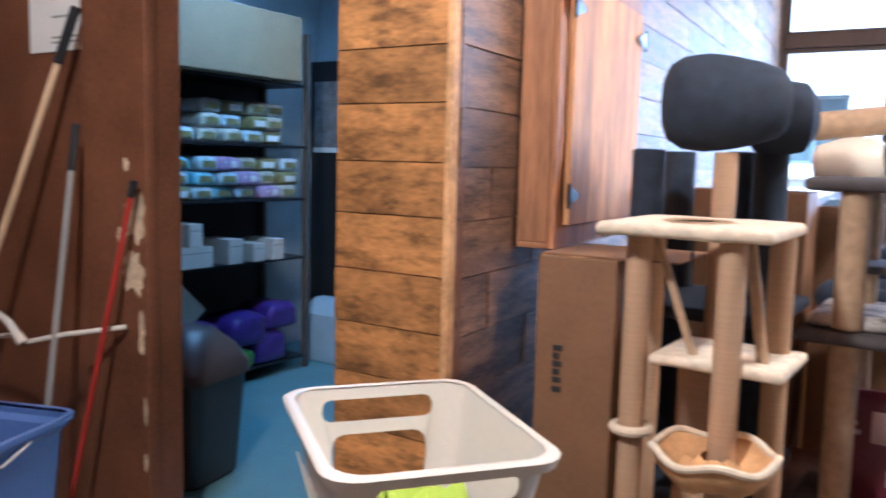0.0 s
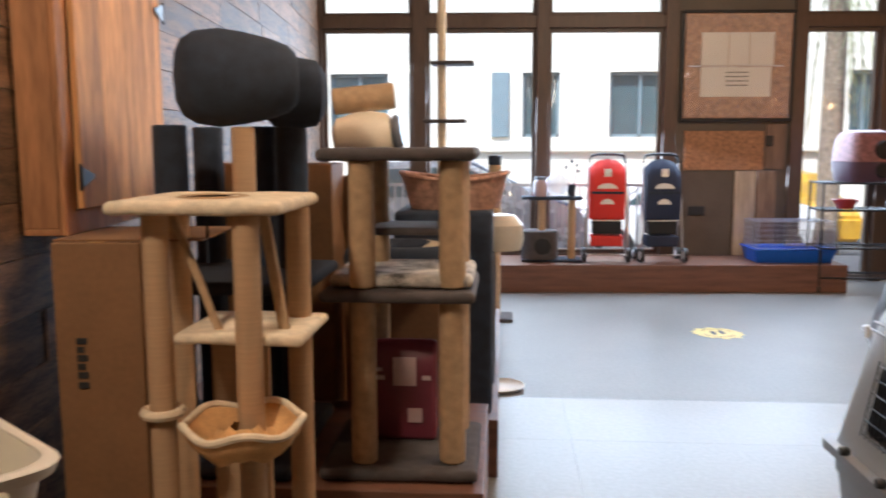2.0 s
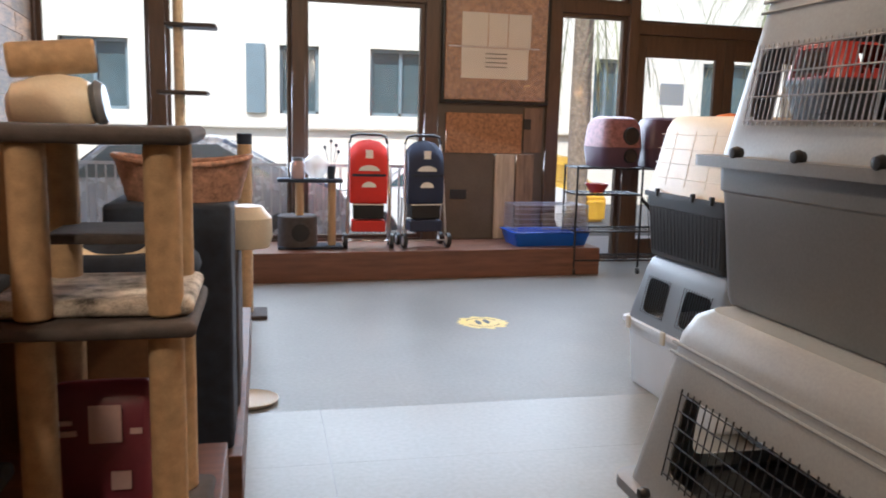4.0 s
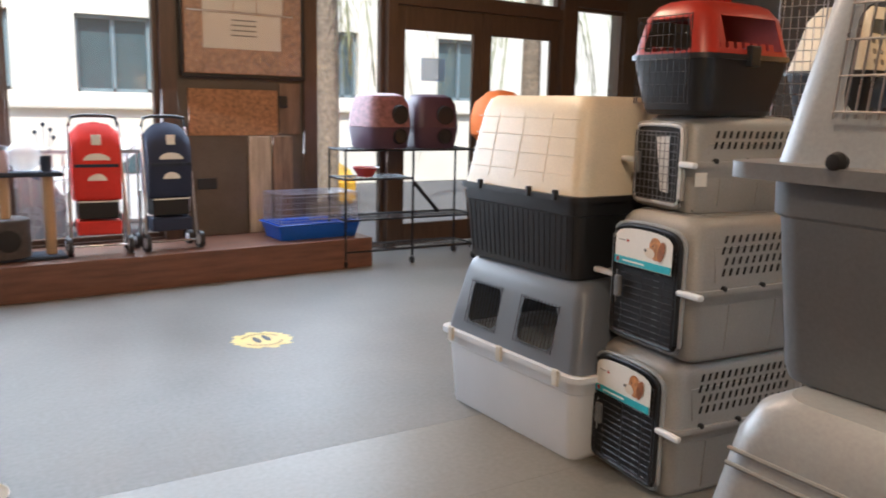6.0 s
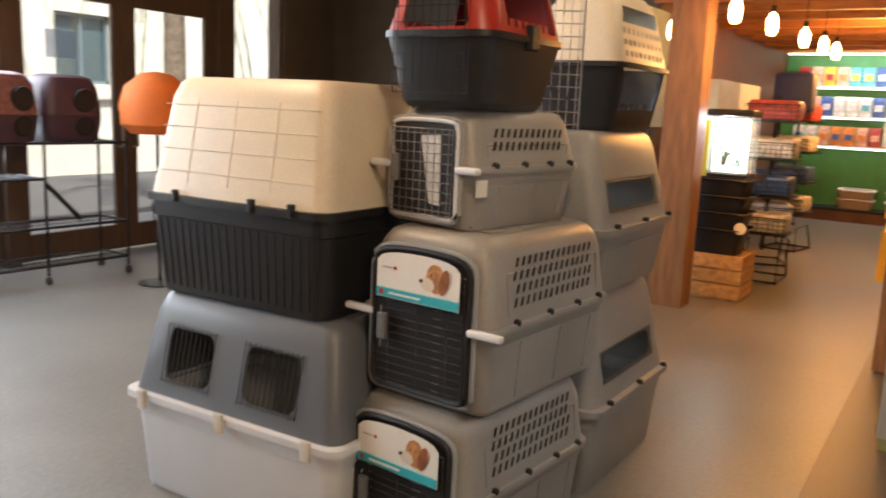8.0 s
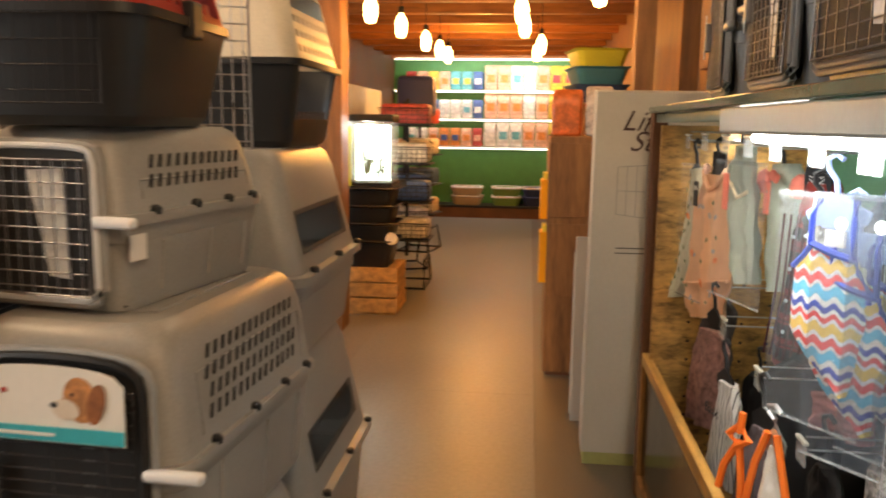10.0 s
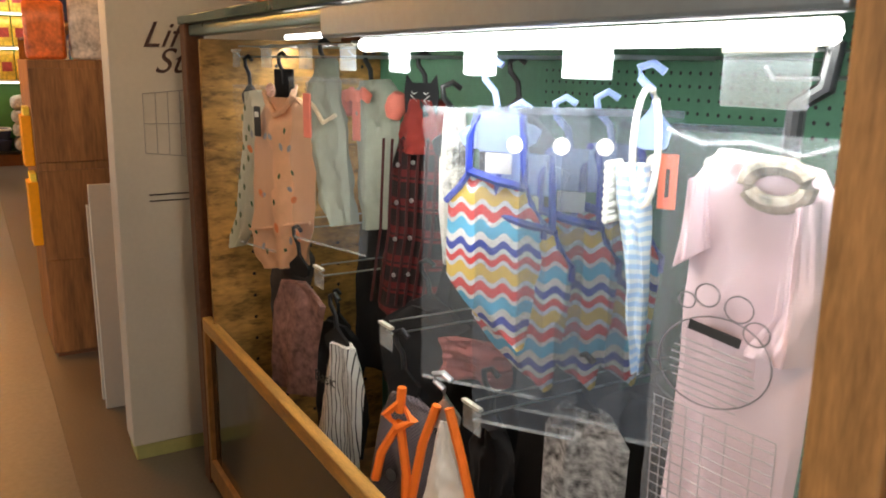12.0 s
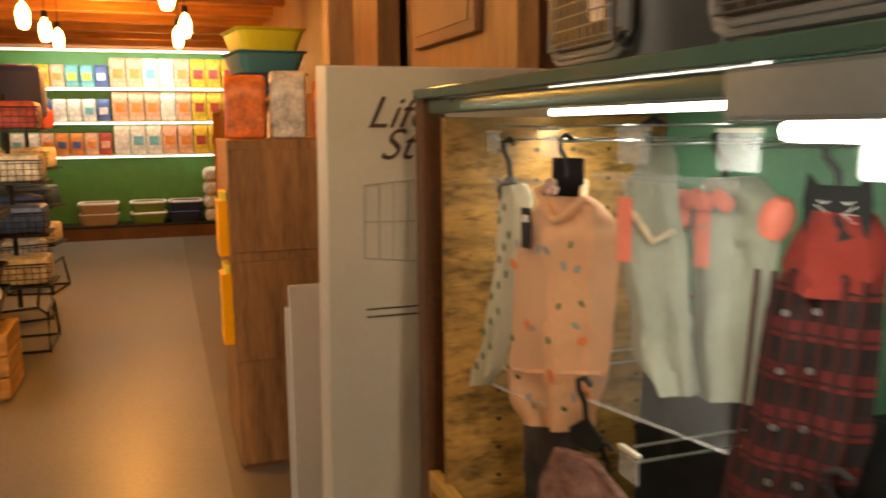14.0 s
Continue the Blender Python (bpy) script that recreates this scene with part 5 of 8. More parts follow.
def small_cage(m):
    t = thing("small_pet_cage", m, "white wire small-animal cage with blue plastic tray on the platform", "pet cage")
    part("tray", shell([(0.0, 0.38, 0.19, 0.03), (0.13, 0.42, 0.225, 0.04), (0.145, 0.44, 0.245, 0.04), (0.15, 0.43, 0.235, 0.04)], cap_bottom=True), PL_BLUE, t, thick=0.004)
    for y in (-0.20, 0.20):
        part("wire_side", grid_wires((-0.39, y, 0.15), (1, 0, 0), (0, 0, 1), 0.78, 0.27, 26, 5, 0.0018), WIRE, t)
    for x in (-0.39, 0.39):
        part("wire_end", grid_wires((x, -0.2, 0.15), (0, 1, 0), (0, 0, 1), 0.40, 0.27, 14, 5, 0.0018), WIRE, t)
    part("wire_top", grid_wires((-0.39, -0.2, 0.42), (1, 0, 0), (0, 1, 0), 0.78, 0.40, 26, 5, 0.0018), WIRE, t)
    part("folded_panel", grid_wires((-0.12, -0.215, 0.18), (1, 0, 0), (0, 0, 1), 0.32, 0.16, 3, 9, 0.003), PL_TAUPE, t, "taupe wire door")
    return t


small_cage(pose(3.13, 8.78, 0.281, 0, 0, 3))


def rolling_rack():
    t = thing("shelf_rack", pose(4.04, 8.62, 0, 0, 0, -2), "black wire shelf rack on castors in front of the door", "rack")
    W, D = 0.70, 0.20
    for x in (-W, 0.0, W):
        for y in (-D, D):
            if x == 0.0 and y > 0:
                continue
            part("post", tube([(x, y, 0.075), (x, y, 1.12)], 0.012), BLACKMETAL, t)
            c = part("castor", lathe([(0, -0.012), (0.032, -0.012), (0.034, 0), (0.032, 0.012), (0, 0.012)], n=16), PL_BLACK, t, at=pose(x, y, 0.035, 0, 90, 0))
    for z in (0.15, 0.45, 0.83, 1.10):
        x1 = W if z != 0.83 else 0.0
        bm = tube([(-W, -D, z), (x1, -D, z), (x1, D, z), (-W, D, z)], 0.010, close=True)
        grid_wires((-W, -D, z), (1, 0, 0), (0, 1, 0), x1 + W, 2 * D, int((x1 + W) / 0.05), 3, 0.003, bm, frame=False)
        part("shelf", bm, BLACKMETAL, t)
    part("brace", tube([(0.0, -D, 0.8), (0.28, -D, 0.5)], 0.02), BLACKMETAL, t)
    return t


rolling_rack()


def cat_cave(m, up, low, label):
    t = thing("litter_house", m, label, "litter house", "litter houses")
    part("base", shell([(0.0, 0.20, 0.20, 0.07), (0.02, 0.215, 0.215, 0.08), (0.20, 0.24, 0.24, 0.09)], cap_bottom=True), low, t)
    part("hood", shell([(0.204, 0.24, 0.24, 0.09), (0.42, 0.222, 0.215, 0.09), (0.49, 0.19, 0.18, 0.09), (0.515, 0.13, 0.12, 0.06)], cap_top=True), up, t)
    # openings are dark discs on the closed shell, painted as inside shade
    for z, r in ((0.32, 0.085), (0.12, 0.07)):
        part("opening", lathe([(0.0, 0.0), (r * 0.85, 0.0), (r, 0.012), (r * 1.08, 0.0), (r * 1.1, -0.03)], n=24), DARK, t, "dark disc shading the round opening", at=pose(0.07, -0.240, z, 90))
    return t


PURPLE = plain("dusty_purple_plastic", (0.07, 0.035, 0.055), 0.45)
PINKY = plain("mottled_pink_plastic", (0.22, 0.10, 0.11), 0.5, dark=0.5, scale=25)
cat_cave(pose(3.77, 8.62, 1.112, 0, 0, 8), PINKY, PURPLE, "pink and purple hooded litter house on the wire rack")
cat_cave(pose(4.31, 8.62, 1.112, 0, 0, -5), PURPLE, PURPLE, "dark purple hooded litter house on the wire rack")
tagged(part("pet_dish", lathe([(0.07, 0), (0.13, 0.09), (0.12, 0.09), (0.08, 0.02), (0, 0.02)], n=22), PL_RED, at=pose(3.62, 8.62, 0.842)), "reddish pet dish on the wire rack", "pet dish")
orange = thing("pet_tent", pose(4.66, 7.9, 0.0), "orange fabric dome on a thin dark stand behind the crates", "tent")
part("stand", tube([(0, 0, 0.02), (0, 0, 1.21)], 0.012), BLACKMETAL, orange)
part("foot", lathe([(0.0, 0.0), (0.16, 0.0), (0.16, 0.012), (0.02, 0.022), (0.0, 0.022)], n=20), BLACKMETAL, orange)
part("shell", lathe([(0.0, 1.20), (0.20, 1.20), (0.27, 1.27), (0.28, 1.42), (0.24, 1.56), (0.12, 1.66), (0.0, 1.68)], n=26), plain("orange_cloth", (0.75, 0.18, 0.03), 0.7), orange)

# Notice frame, chipboard and boards on the pier between the windows.
nb = thing("notice_frame", FRONT, "chipboard notice case with white sheets behind glass, on the pier", "notice case")
X = fx
part("backing", box(X(2.06), X(3.19), -0.05, -0.003, 1.76, 2.86, 0.004), OSB, nb)
fb = bmesh.new()
for a, b2, c, d in ((2.03, 3.22, 1.73, 1.765), (2.03, 3.22, 2.86, 2.89), (2.03, 2.06, 1.765, 2.86), (3.19, 3.22, 1.765, 2.86)):
    box(X(a), X(b2), -0.075, -0.003, c, d, 0.004, fb)
part("frame", fb, BLACKMETAL, nb)
for a, b2, c, d in ((2.24, 2.52, 2.32, 2.66), (2.53, 2.74, 2.32, 2.66), (2.75, 3.0, 2.32, 2.66), (2.24, 2.98, 1.99, 2.30)):
    part("sheet", box(X(a), X(b2), -0.056, -0.0505, c, d), WHITECARD, nb)
bm = bmesh.new()
for i in range(4):
    box(X(2.50), X(2.74), -0.059, -0.0565, 2.24 - i * 0.045, 2.25 - i * 0.045, 0, bm)
part("print", bm, INK, nb)
part("glass", box(X(2.07), X(3.18), -0.072, -0.069, 1.77, 2.85), clear("case_glass", (1, 1, 1), 0.08, 0.02), nb, flat=True)
part("sheet_divider", box(X(2.10), X(3.1), -0.062, -0.058, 2.305, 2.315), WIRE, nb)
cb = tagged(part("chipboard_panel", box(X(2.10), X(2.95), -0.03, -0.003, 1.21, 1.63, 0.003), OSB, at=FRONT), "chipboard panel fixed to the pier", "board")
tagged(part("grey_panel", box(X(2.02), X(2.63), -0.02, -0.003, 0.285, 1.205, 0.003), GREYW, at=FRONT), "plain grey panel fixed to the pier", "board")
for a, b2, z1 in ((2.66, 2.88, 1.20), (2.90, 3.10, 1.20)):
    tagged(part("pale_board", box(X(a), X(b2), -0.03, -0.003, 0.285, z1, 0.003), BARN if a > 2.8 else plain("pale_raw_board", (0.45, 0.36, 0.26), 0.8, grain=(8, 8, 1), dark=0.7, scale=3), at=FRONT), "pale raw upright board on the pier", "board", "pale boards")
tagged(part("barn_board", box(X(2.97), X(3.18), -0.03, -0.003, 1.22, 1.70, 0.003), BARN, at=FRONT), "worn upright board on the pier", "board", "pale boards")
sw = thing("switch_box", FRONT, "black switch box on a worn board", "switch")
part("box", box(X(2.96), X(3.04), -0.06, -0.031, 1.47, 1.58, 0.004), PL_BLACK, sw)
so = thing("wall_socket", FRONT, "black double socket on the grey panel", "socket")
part("plate", box(X(2.16), X(2.34), -0.035, -0.021, 0.72, 0.82, 0.004), PL_BLACK, so)


def floor_sticker():
    t = thing("floor_sticker", pose(1.86, 6.56, 0.0), "worn yellow sun-shaped footprint sticker on the floor", "floor sticker")
    n = 40
    bm = bmesh.new()
    vs = [bm.verts.new(((0.205 if i % 2 else 0.175) * math.cos(2 * math.pi * (i + 0.5 * (i % 4 > 1)) / n), (0.205 if (i // 2) % 2 else 0.172) * math.sin(2 * math.pi * i / n), 0.0015)) for i in range(n)]
    bmesh.ops.contextual_create(bm, geom=vs)
    part("disc", bm, YELLOW, t, flat=True)
    bm = bmesh.new()
    for dx, dy in ((-0.035, 0.0), (0.035, 0.02)):
        vs = [bm.verts.new((dx + 0.022 * math.cos(q), dy + 0.07 * math.sin(q), 0.0035)) for q in (2 * math.pi * i / 16 for i in range(16))]
        bm.faces.new(vs)
    part("footprints", bm, INK, t, flat=True)
    bm = bmesh.new()
    for i in range(14):
        q = 0.5 + i * 0.16
        for s in (0, math.pi):
            box(0.13 * math.cos(q + s) - 0.006, 0.13 * math.cos(q + s) + 0.006, 0.13 * math.sin(q + s) - 0.012, 0.13 * math.sin(q + s) + 0.012, 0.003, 0.004, 0, bm)
    part("lettering", bm, plain("faded_ink", (0.35, 0.27, 0.10), 0.6), t, flat=True)


floor_sticker()

# ---- storeroom and the things by its door ----


def store_shelf():
    t = thing("shelf_unit", pose(-4.0, 2.55, 0.004), "tall dark metal storeroom shelf unit packed with bagged goods", "shelf unit")
    for y in (0.0, 1.75):
        for x in (-0.42, 0.0):
            part("upright", box(x - 0.018, x + 0.018, y - 0.018, y + 0.018, 0, 2.35, 0.003), GREYW, t)
    for z in (0.10, 0.81, 1.22, 1.58, 2.0):
        part("shelf", box(-0.44, 0.02, 0.019, 1.731, z - 0.018, z, 0.003), BLACKMETAL, t)
    # added dark sheet stands in for the gloom behind the shelves
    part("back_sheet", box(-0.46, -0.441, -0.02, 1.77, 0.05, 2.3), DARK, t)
    return t


store_shelf()
PACKS = [plain("pack_" + n, c, 0.4, dark=0.6, scale=14) for n, c in (("aqua", (0.28, 0.52, 0.58)), ("lilac", (0.45, 0.32, 0.50)), ("olive", (0.22, 0.20, 0.08)), ("pale", (0.48, 0.55, 0.58)), ("cream", (0.50, 0.48, 0.38)))]
rnd = random.Random(11)


def packet(m, w, d, h, mt, label, group):
    t = thing("packet", m, label, "packet", group)
    bm = box(-w / 2, w / 2, -d / 2, d / 2, 0, h, min(w, d, h) * 0.3, seg=3)
    bmesh.ops.subdivide_edges(bm, edges=[e for e in bm.edges if e.calc_length() > 0.06], cuts=2, use_grid_fill=True)
    for v in bm.verts:
        v.co.z *= 1 - 0.25 * (2 * v.co.y / d) ** 4
        v.co += Vector((1, 1, 0.5 if v.co.z > 0.02 else 0)) * 0.014 * noise.noise(v.co * 20 + Vector((m.translation.y * 9, 0, 0)))
    part("wrap", bm, mt, t)
    return t


protos = []
for i, mt in enumerate(PACKS):
    p = packet(pose(-3.80 + 0.0, 2.68 + i * 0.19, 1.584), 0.34, 0.17, 0.09, mt, ("aqua", "lilac", "olive", "pale", "cream")[i] + " wrapped flat packet on a storeroom shelf", "packets on the storeroom shelf")
    p.matrix_basis = pose(-4.17, 2.68 + i * 0.19, 1.584)
    part("label_strip", box(0.172, 0.176, -0.05, 0.05, 0.022, 0.062, 0.001), PACKS[2] if i in (0, 3, 4) else PAPER, p)
    protos.append(p)
for z, ys, rows, kinds in ((1.584, (2.68, 3.05), 2, (0, 1)), (1.584, (3.45, 4.15), 3, (2, 4, 3)), (1.224, (2.65, 4.2), 3, (3, 1, 4, 2, 3, 0))):
    y, i = ys[0], 0
    while y <= ys[1]:
        for r in range(rows):
            if z < 1.5 and r == 2 and y < 3.1 or z > 1.5 and r == 0 and y < 3.6 and y > 3.3:
                continue
            if z > 1.5 and r == 0 and y < 3.5:
                continue
            k = kinds[(i + r) % len(kinds)]
            copy_thing(protos[k], pose(-4.17 + rnd.uniform(-0.02, 0.02), y + 0.01 * r, z + r * 0.092, 0, 0, rnd.uniform(-5, 5)))
        y += 0.185
        i += 1
bigbox = thing("carton_box", pose(-4.15, 3.55, 2.004), "large pale carton on the top storeroom shelf", "carton", "storeroom cartons")
part("body", box(-0.26, 0.30, -0.45, 0.55, 0, 0.42, 0.006), plain("pale_carton", (0.26, 0.20, 0.11), 0.7), bigbox)
for i in range(3):
    packet(pose(-4.05, 2.78 + 0.05 * i, 2.004 + 0.13 * i), 0.42, 0.32, 0.125, PACKS[3], "pale bagged bundle on the top storeroom shelf", "packets on the storeroom shelf")
for y, w, h in ((3.28, 0.30, 0.13), (3.62, 0.12, 0.16), (3.82, 0.10, 0.12), (4.0, 0.10, 0.14)):
    c = thing("small_carton", pose(-4.1, y, 0.814), "small white carton on a storeroom shelf", "carton", "storeroom cartons")
    part("body", box(-0.12, 0.14, -w / 2, w / 2, 0, h, 0.004), WHITECARD, c)
    part("flap_line", box(0.1403, 0.1415, -w / 2 + 0.01, w / 2 - 0.01, h * 0.7, h * 0.72), INK, c)
copy_thing(c, pose(-4.1, 3.30, 0.946))
VIOLET = plain("violet_plastic_wrap", (0.065, 0.03, 0.22), 0.35, dark=0.5, scale=12)
LIME = plain("lime_plastic_wrap", (0.10, 0.30, 0.04), 0.35, dark=0.5, scale=12)
for y, z, w, h, mt, n in ((2.95, 0.104, 0.20, 0.16, VIOLET, "violet"), (3.2, 0.104, 0.22, 0.20, VIOLET, "violet"), (3.62, 0.104, 0.32, 0.14, LIME, "green"), (3.95, 0.104, 0.30, 0.22, VIOLET, "violet"), (3.35, 0.30, 0.30, 0.16, VIOLET, "violet"), (3.75, 0.25, 0.34, 0.22, VIOLET, "violet"), (4.05, 0.33, 0.28, 0.18, VIOLET, "violet"), (3.05, 0.28, 0.2, 0.18, VIOLET, "violet")):
    packet(pose(-4.12, y, z), 0.34, w, h, mt, n + " glossy pet supply bundle on the lowest storeroom shelf", "bundles on the lowest shelf")
tagged(part("folded_board", box(-0.01, 0.01, -0.22, 0.22, 0, 0.30, 0.003), WHITECARD, at=pose(-3.93, 3.15, 0.42, 50, 20, 0)), "pale folded card lying on violet bundles", "card")
sack = food_bag(pose(-3.95, 4.62, 0.004), 0.42, 0.34, 0.46, plain("pale_blue_sack", (0.42, 0.52, 0.58), 0.5), "pale blue full plastic sack on the storeroom floor", "sacks")
pst = thing("poster", pose(-4.45, 4.98, 1.55), "greyish poster with a white lower edge on a dark panel", "poster")
part("panel", box(-0.25, 0.85, 0.02, 0.1, -1.54, 0.72, 0.004), DARK, pst)
part("sheet", box(-0.10, 0.40, 0.010, 0.016, 0.02, 0.56), plain("grey_poster", (0.22, 0.22, 0.22), 0.5, dark=0.45, scale=8), pst)
part("edge", box(-0.10, 0.40, 0.004, 0.0085, 0.0, 0.04), PAPER, pst)
vent = thing("vent_panel", pose(-4.05, 4.98, 0.5), "dark slatted vent panel in the storeroom", "vent")
part("panel", box(-0.12, 0.12, -0.004, 0.015, -0.02, 0.46, 0.003), GREYW, vent)
for i in range(8):
    part("slat", box(-0.10, 0.10, -0.02, -0.006, 0.02 + i * 0.052, 0.045 + i * 0.052, 0.004), SHUTTER, vent)


def swing_bin(m):
    t = thing("waste_bin", m, "dark brown swing-lid waste bin inside the storeroom doorway", "bin")
    part("body", shell([(0.0, 0.16, 0.16, 0.05), (0.02, 0.175, 0.175, 0.06), (0.47, 0.21, 0.21, 0.08), (0.49, 0.215, 0.215, 0.08)], cap_bottom=True), plain("dark_brown_plastic", (0.04, 0.032, 0.03), 0.4), t)
    part("lid", shell([(0.49, 0.225, 0.225, 0.08), (0.54, 0.225, 0.225, 0.08), (0.63, 0.18, 0.18, 0.09), (0.70, 0.11, 0.11, 0.08), (0.72, 0.05, 0.05, 0.04)], cap_top=True), plain("taupe_bin_plastic", (0.07, 0.055, 0.05), 0.4), t)
    return t


swing_bin(pose(-3.02, 2.46, 0.004, 0, 0, 10))


def pole(name, p0, p1, r, mt, label, grip=None, category="broom", extra=None):
    t = thing(name, pose(*p0), label, category, "tools by the storeroom door")
    d = Vector(p1) - Vector(p0)
    part("shaft", tube([(0, 0, 0), d * 0.999], r), mt, t)
    if grip:
        part("grip", tube([d * (1 - grip), d * 1.004], r * 1.35), PL_BLACK, t)
    part("head", box(-0.14, 0.14, -0.03, 0.03, -0.05, 0.03, 0.01), PL_SLATE, t)
    return t


pole("broom", (-3.62, 1.55, 0.06), (-2.87, 1.84, 2.03), 0.014, mat("pale_birch", (0.62, 0.45, 0.26), 0.5, dark=0.85, grain=(8, 8, 1)), "pale wooden broom leaning on the brown wall", 0.10)
pole("mop", (-2.70, 1.52, 0.06), (-2.885, 1.84, 1.60), 0.012, PL_TAUPE, "grey metal mop pole leaning on the brown wall", 0.11, "mop")
pole("squeegee", (-2.80, 1.70, 0.06), (-2.525, 1.83, 1.40), 0.011, PL_RED, "red squeegee pole leaning on the brown door jamb", 0.04, "squeegee")
tagged(part("door_rod", tube([(-2.60, 1.99, 0.0), (-2.60, 1.99, 1.95)], 0.014), PL_TAUPE), "grey upright rod beside the storeroom doorway", "rod")
bk = thing("bucket", pose(-2.60, 1.20, 0.0, 0, 0, 20), "blue plastic mop bucket below the leaning poles", "bucket")
part("body", shell([(0.0, 0.22, 0.15, 0.05), (0.02, 0.23, 0.16, 0.05), (0.62, 0.29, 0.20, 0.06), (0.64, 0.305, 0.215, 0.06), (0.66, 0.305, 0.215, 0.06)], cap_bottom=True), plain("pale_blue_bucket", (0.10, 0.17, 0.42), 0.4), bk, thick=0.005)
part("rim", shell([(0.655, 0.300, 0.210, 0.06), (0.655, 0.318, 0.228, 0.07), (0.672, 0.318, 0.228, 0.07), (0.672, 0.300, 0.210, 0.06)]), bpy.data.materials["pale_blue_bucket"], bk)
part("handle", tube([(-0.31, 0.0, 0.64), (-0.30, -0.10, 0.60), (-0.15, -0.24, 0.57), (0.15, -0.24, 0.57), (0.30, -0.10, 0.60), (0.31, 0.0, 0.64)], 0.006), WIRE, bk, "steel wire handle")
rope = thing("rope", pose(0, 0, 0), "frayed pale rope tied round a pole at the brown wall", "rope")
part("strand", tube([(-3.35, 1.72, 0.74), (-3.05, 1.68, 0.80), (-2.90, 1.64, 0.80), (-2.75, 1.70, 0.84), (-2.62, 1.86, 0.86)], 0.010), WHITECARD, rope)
part("knot", tube([(-2.90, 1.62, 0.80), (-2.95, 1.60, 0.87), (-3.03, 1.60, 0.90)], 0.02, r2=0.01), WHITECARD, rope)
nt = thing("wall_notice", pose(-3.32, 1.926, 1.90, 90, 0, 0), "cream paper notice with grey print on the brown wall", "notice")
part("sheet", box(0.0, 0.38, 0.0, 0.45, 0.001, 0.003), PAPER, nt, flat=True)
bm = bmesh.new()
for y in (0.03, 0.05, 0.13, 0.20, 0.22):
    box(0.16, 0.34, y, y + 0.008, 0.0035, 0.0042, 0, bm)
part("print", bm, PL_TAUPE, nt, flat=True)
BARE = plain("bare_filler", (0.60, 0.47, 0.30), 0.9, dark=0.6, scale=12, bump=0.6)
wear = random.Random(3)
for k, (x, z, w, h) in enumerate(((-2.575, 1.28, 0.055, 0.20), (-2.59, 1.06, 0.06, 0.16), (-2.55, 0.84, 0.018, 0.16), (-2.66, 1.20, 0.035, 0.06), (-2.63, 1.46, 0.018, 0.05), (-2.535, 0.55, 0.010, 0.12), (-2.535, 0.35, 0.012, 0.08), (-2.63, 2.12, 0.018, 0.02))):
    bm = bmesh.new()
    vs = []
    for i in range(22):
        q = 2 * math.pi * i / 22
        rr = 1 + wear.uniform(-0.35, 0.25)
        vs.append(bm.verts.new((min(-2.517, x + w * rr * math.cos(q)), 1.8735, z + h * 0.5 * rr * math.sin(q))))
    bm.faces.new(vs)
    tagged(part("chipped_patch", bm, BARE, kind="structure", flat=True))


def laundry_basket(m):
    t = thing("laundry_basket", m, "cream plastic laundry basket with hand holes, holding a lime cloth", "laundry basket")
    w, d, h = 0.275, 0.21, 0.34
    part("body", shell([(0.0, w * 0.72, d * 0.66, 0.05), (0.015, w * 0.76, d * 0.72, 0.06), (h, w, d, 0.065)], holes=[(1, q, -0.135, 0.135, h - 0.075, h - 0.025, 0.02) for q in (0, 2)] + [(1, q, -0.115, 0.115, h - 0.25, h - 0.105, 0.03) for q in (0, 2)], cap_bottom=True), PL_WHITE, t, thick=0.004)
    part("rim", shell([(h - 0.02, w * 1.05, d * 1.07, 0.07), (h, w * 1.07, d * 1.10, 0.07), (h + 0.006, w * 1.04, d * 1.06, 0.07), (h + 0.004, w * 0.99, d * 0.985, 0.065)]), PL_WHITE, t)
    for sx in (-1, 1):
        for k in range(5):
            x = (k - 2) * w * 0.28
            part("moulded_rib", tube([(x * 0.80, sx * d * 0.735, 0.03), (x, sx * (d * 0.985 + 0.001), h - 0.10)], 0.0028, n=6), PL_WHITE, t)
    return t


laundry_basket(pose(-0.96, 1.35, 0.62, 0, 0, -38))
cloth = plain("lime_cloth", (0.42, 0.55, 0.04), 0.8, bump=0.4)
bm = bmesh.new()
bmesh.ops.create_grid(bm, x_segments=16, y_segments=12, size=0.5)
for v in bm.verts:
    v.co = Vector((v.co.x * 0.24, v.co.y * 0.18, 0.05 + 0.07 * noise.noise(v.co * 3) + 0.12 * max(0, v.co.x)))
tagged(part("lime_cloth", bm, cloth, at=pose(-0.92, 1.33, 0.745, 0, 0, -38), thick=0.004), "crumpled lime green cloth in the laundry basket", "cloth")
carton(pose(-0.93, 1.34, 0, 0, 0, -28), 0.52, 0.40, 0.619, "brown carton under the laundry basket", "cartons by the plank wall")

# ---- clothes rack ----
RX0, RX1, RY = 2.018, 4.44, 2.51
HONEY = mat("honey_timber", (0.36, 0.18, 0.06), 0.5, dark=0.6, scale=3, grain=(7, 7, 1.2), bump=0.15, vary=0.1, detail=24)
DRILLED = mat("knotty_ply", (0.50, 0.26, 0.07), 0.55, dark=0.4, scale=4, grain=(4, 1.4, 4), bump=0.2, detail=20, blotch=0.8)


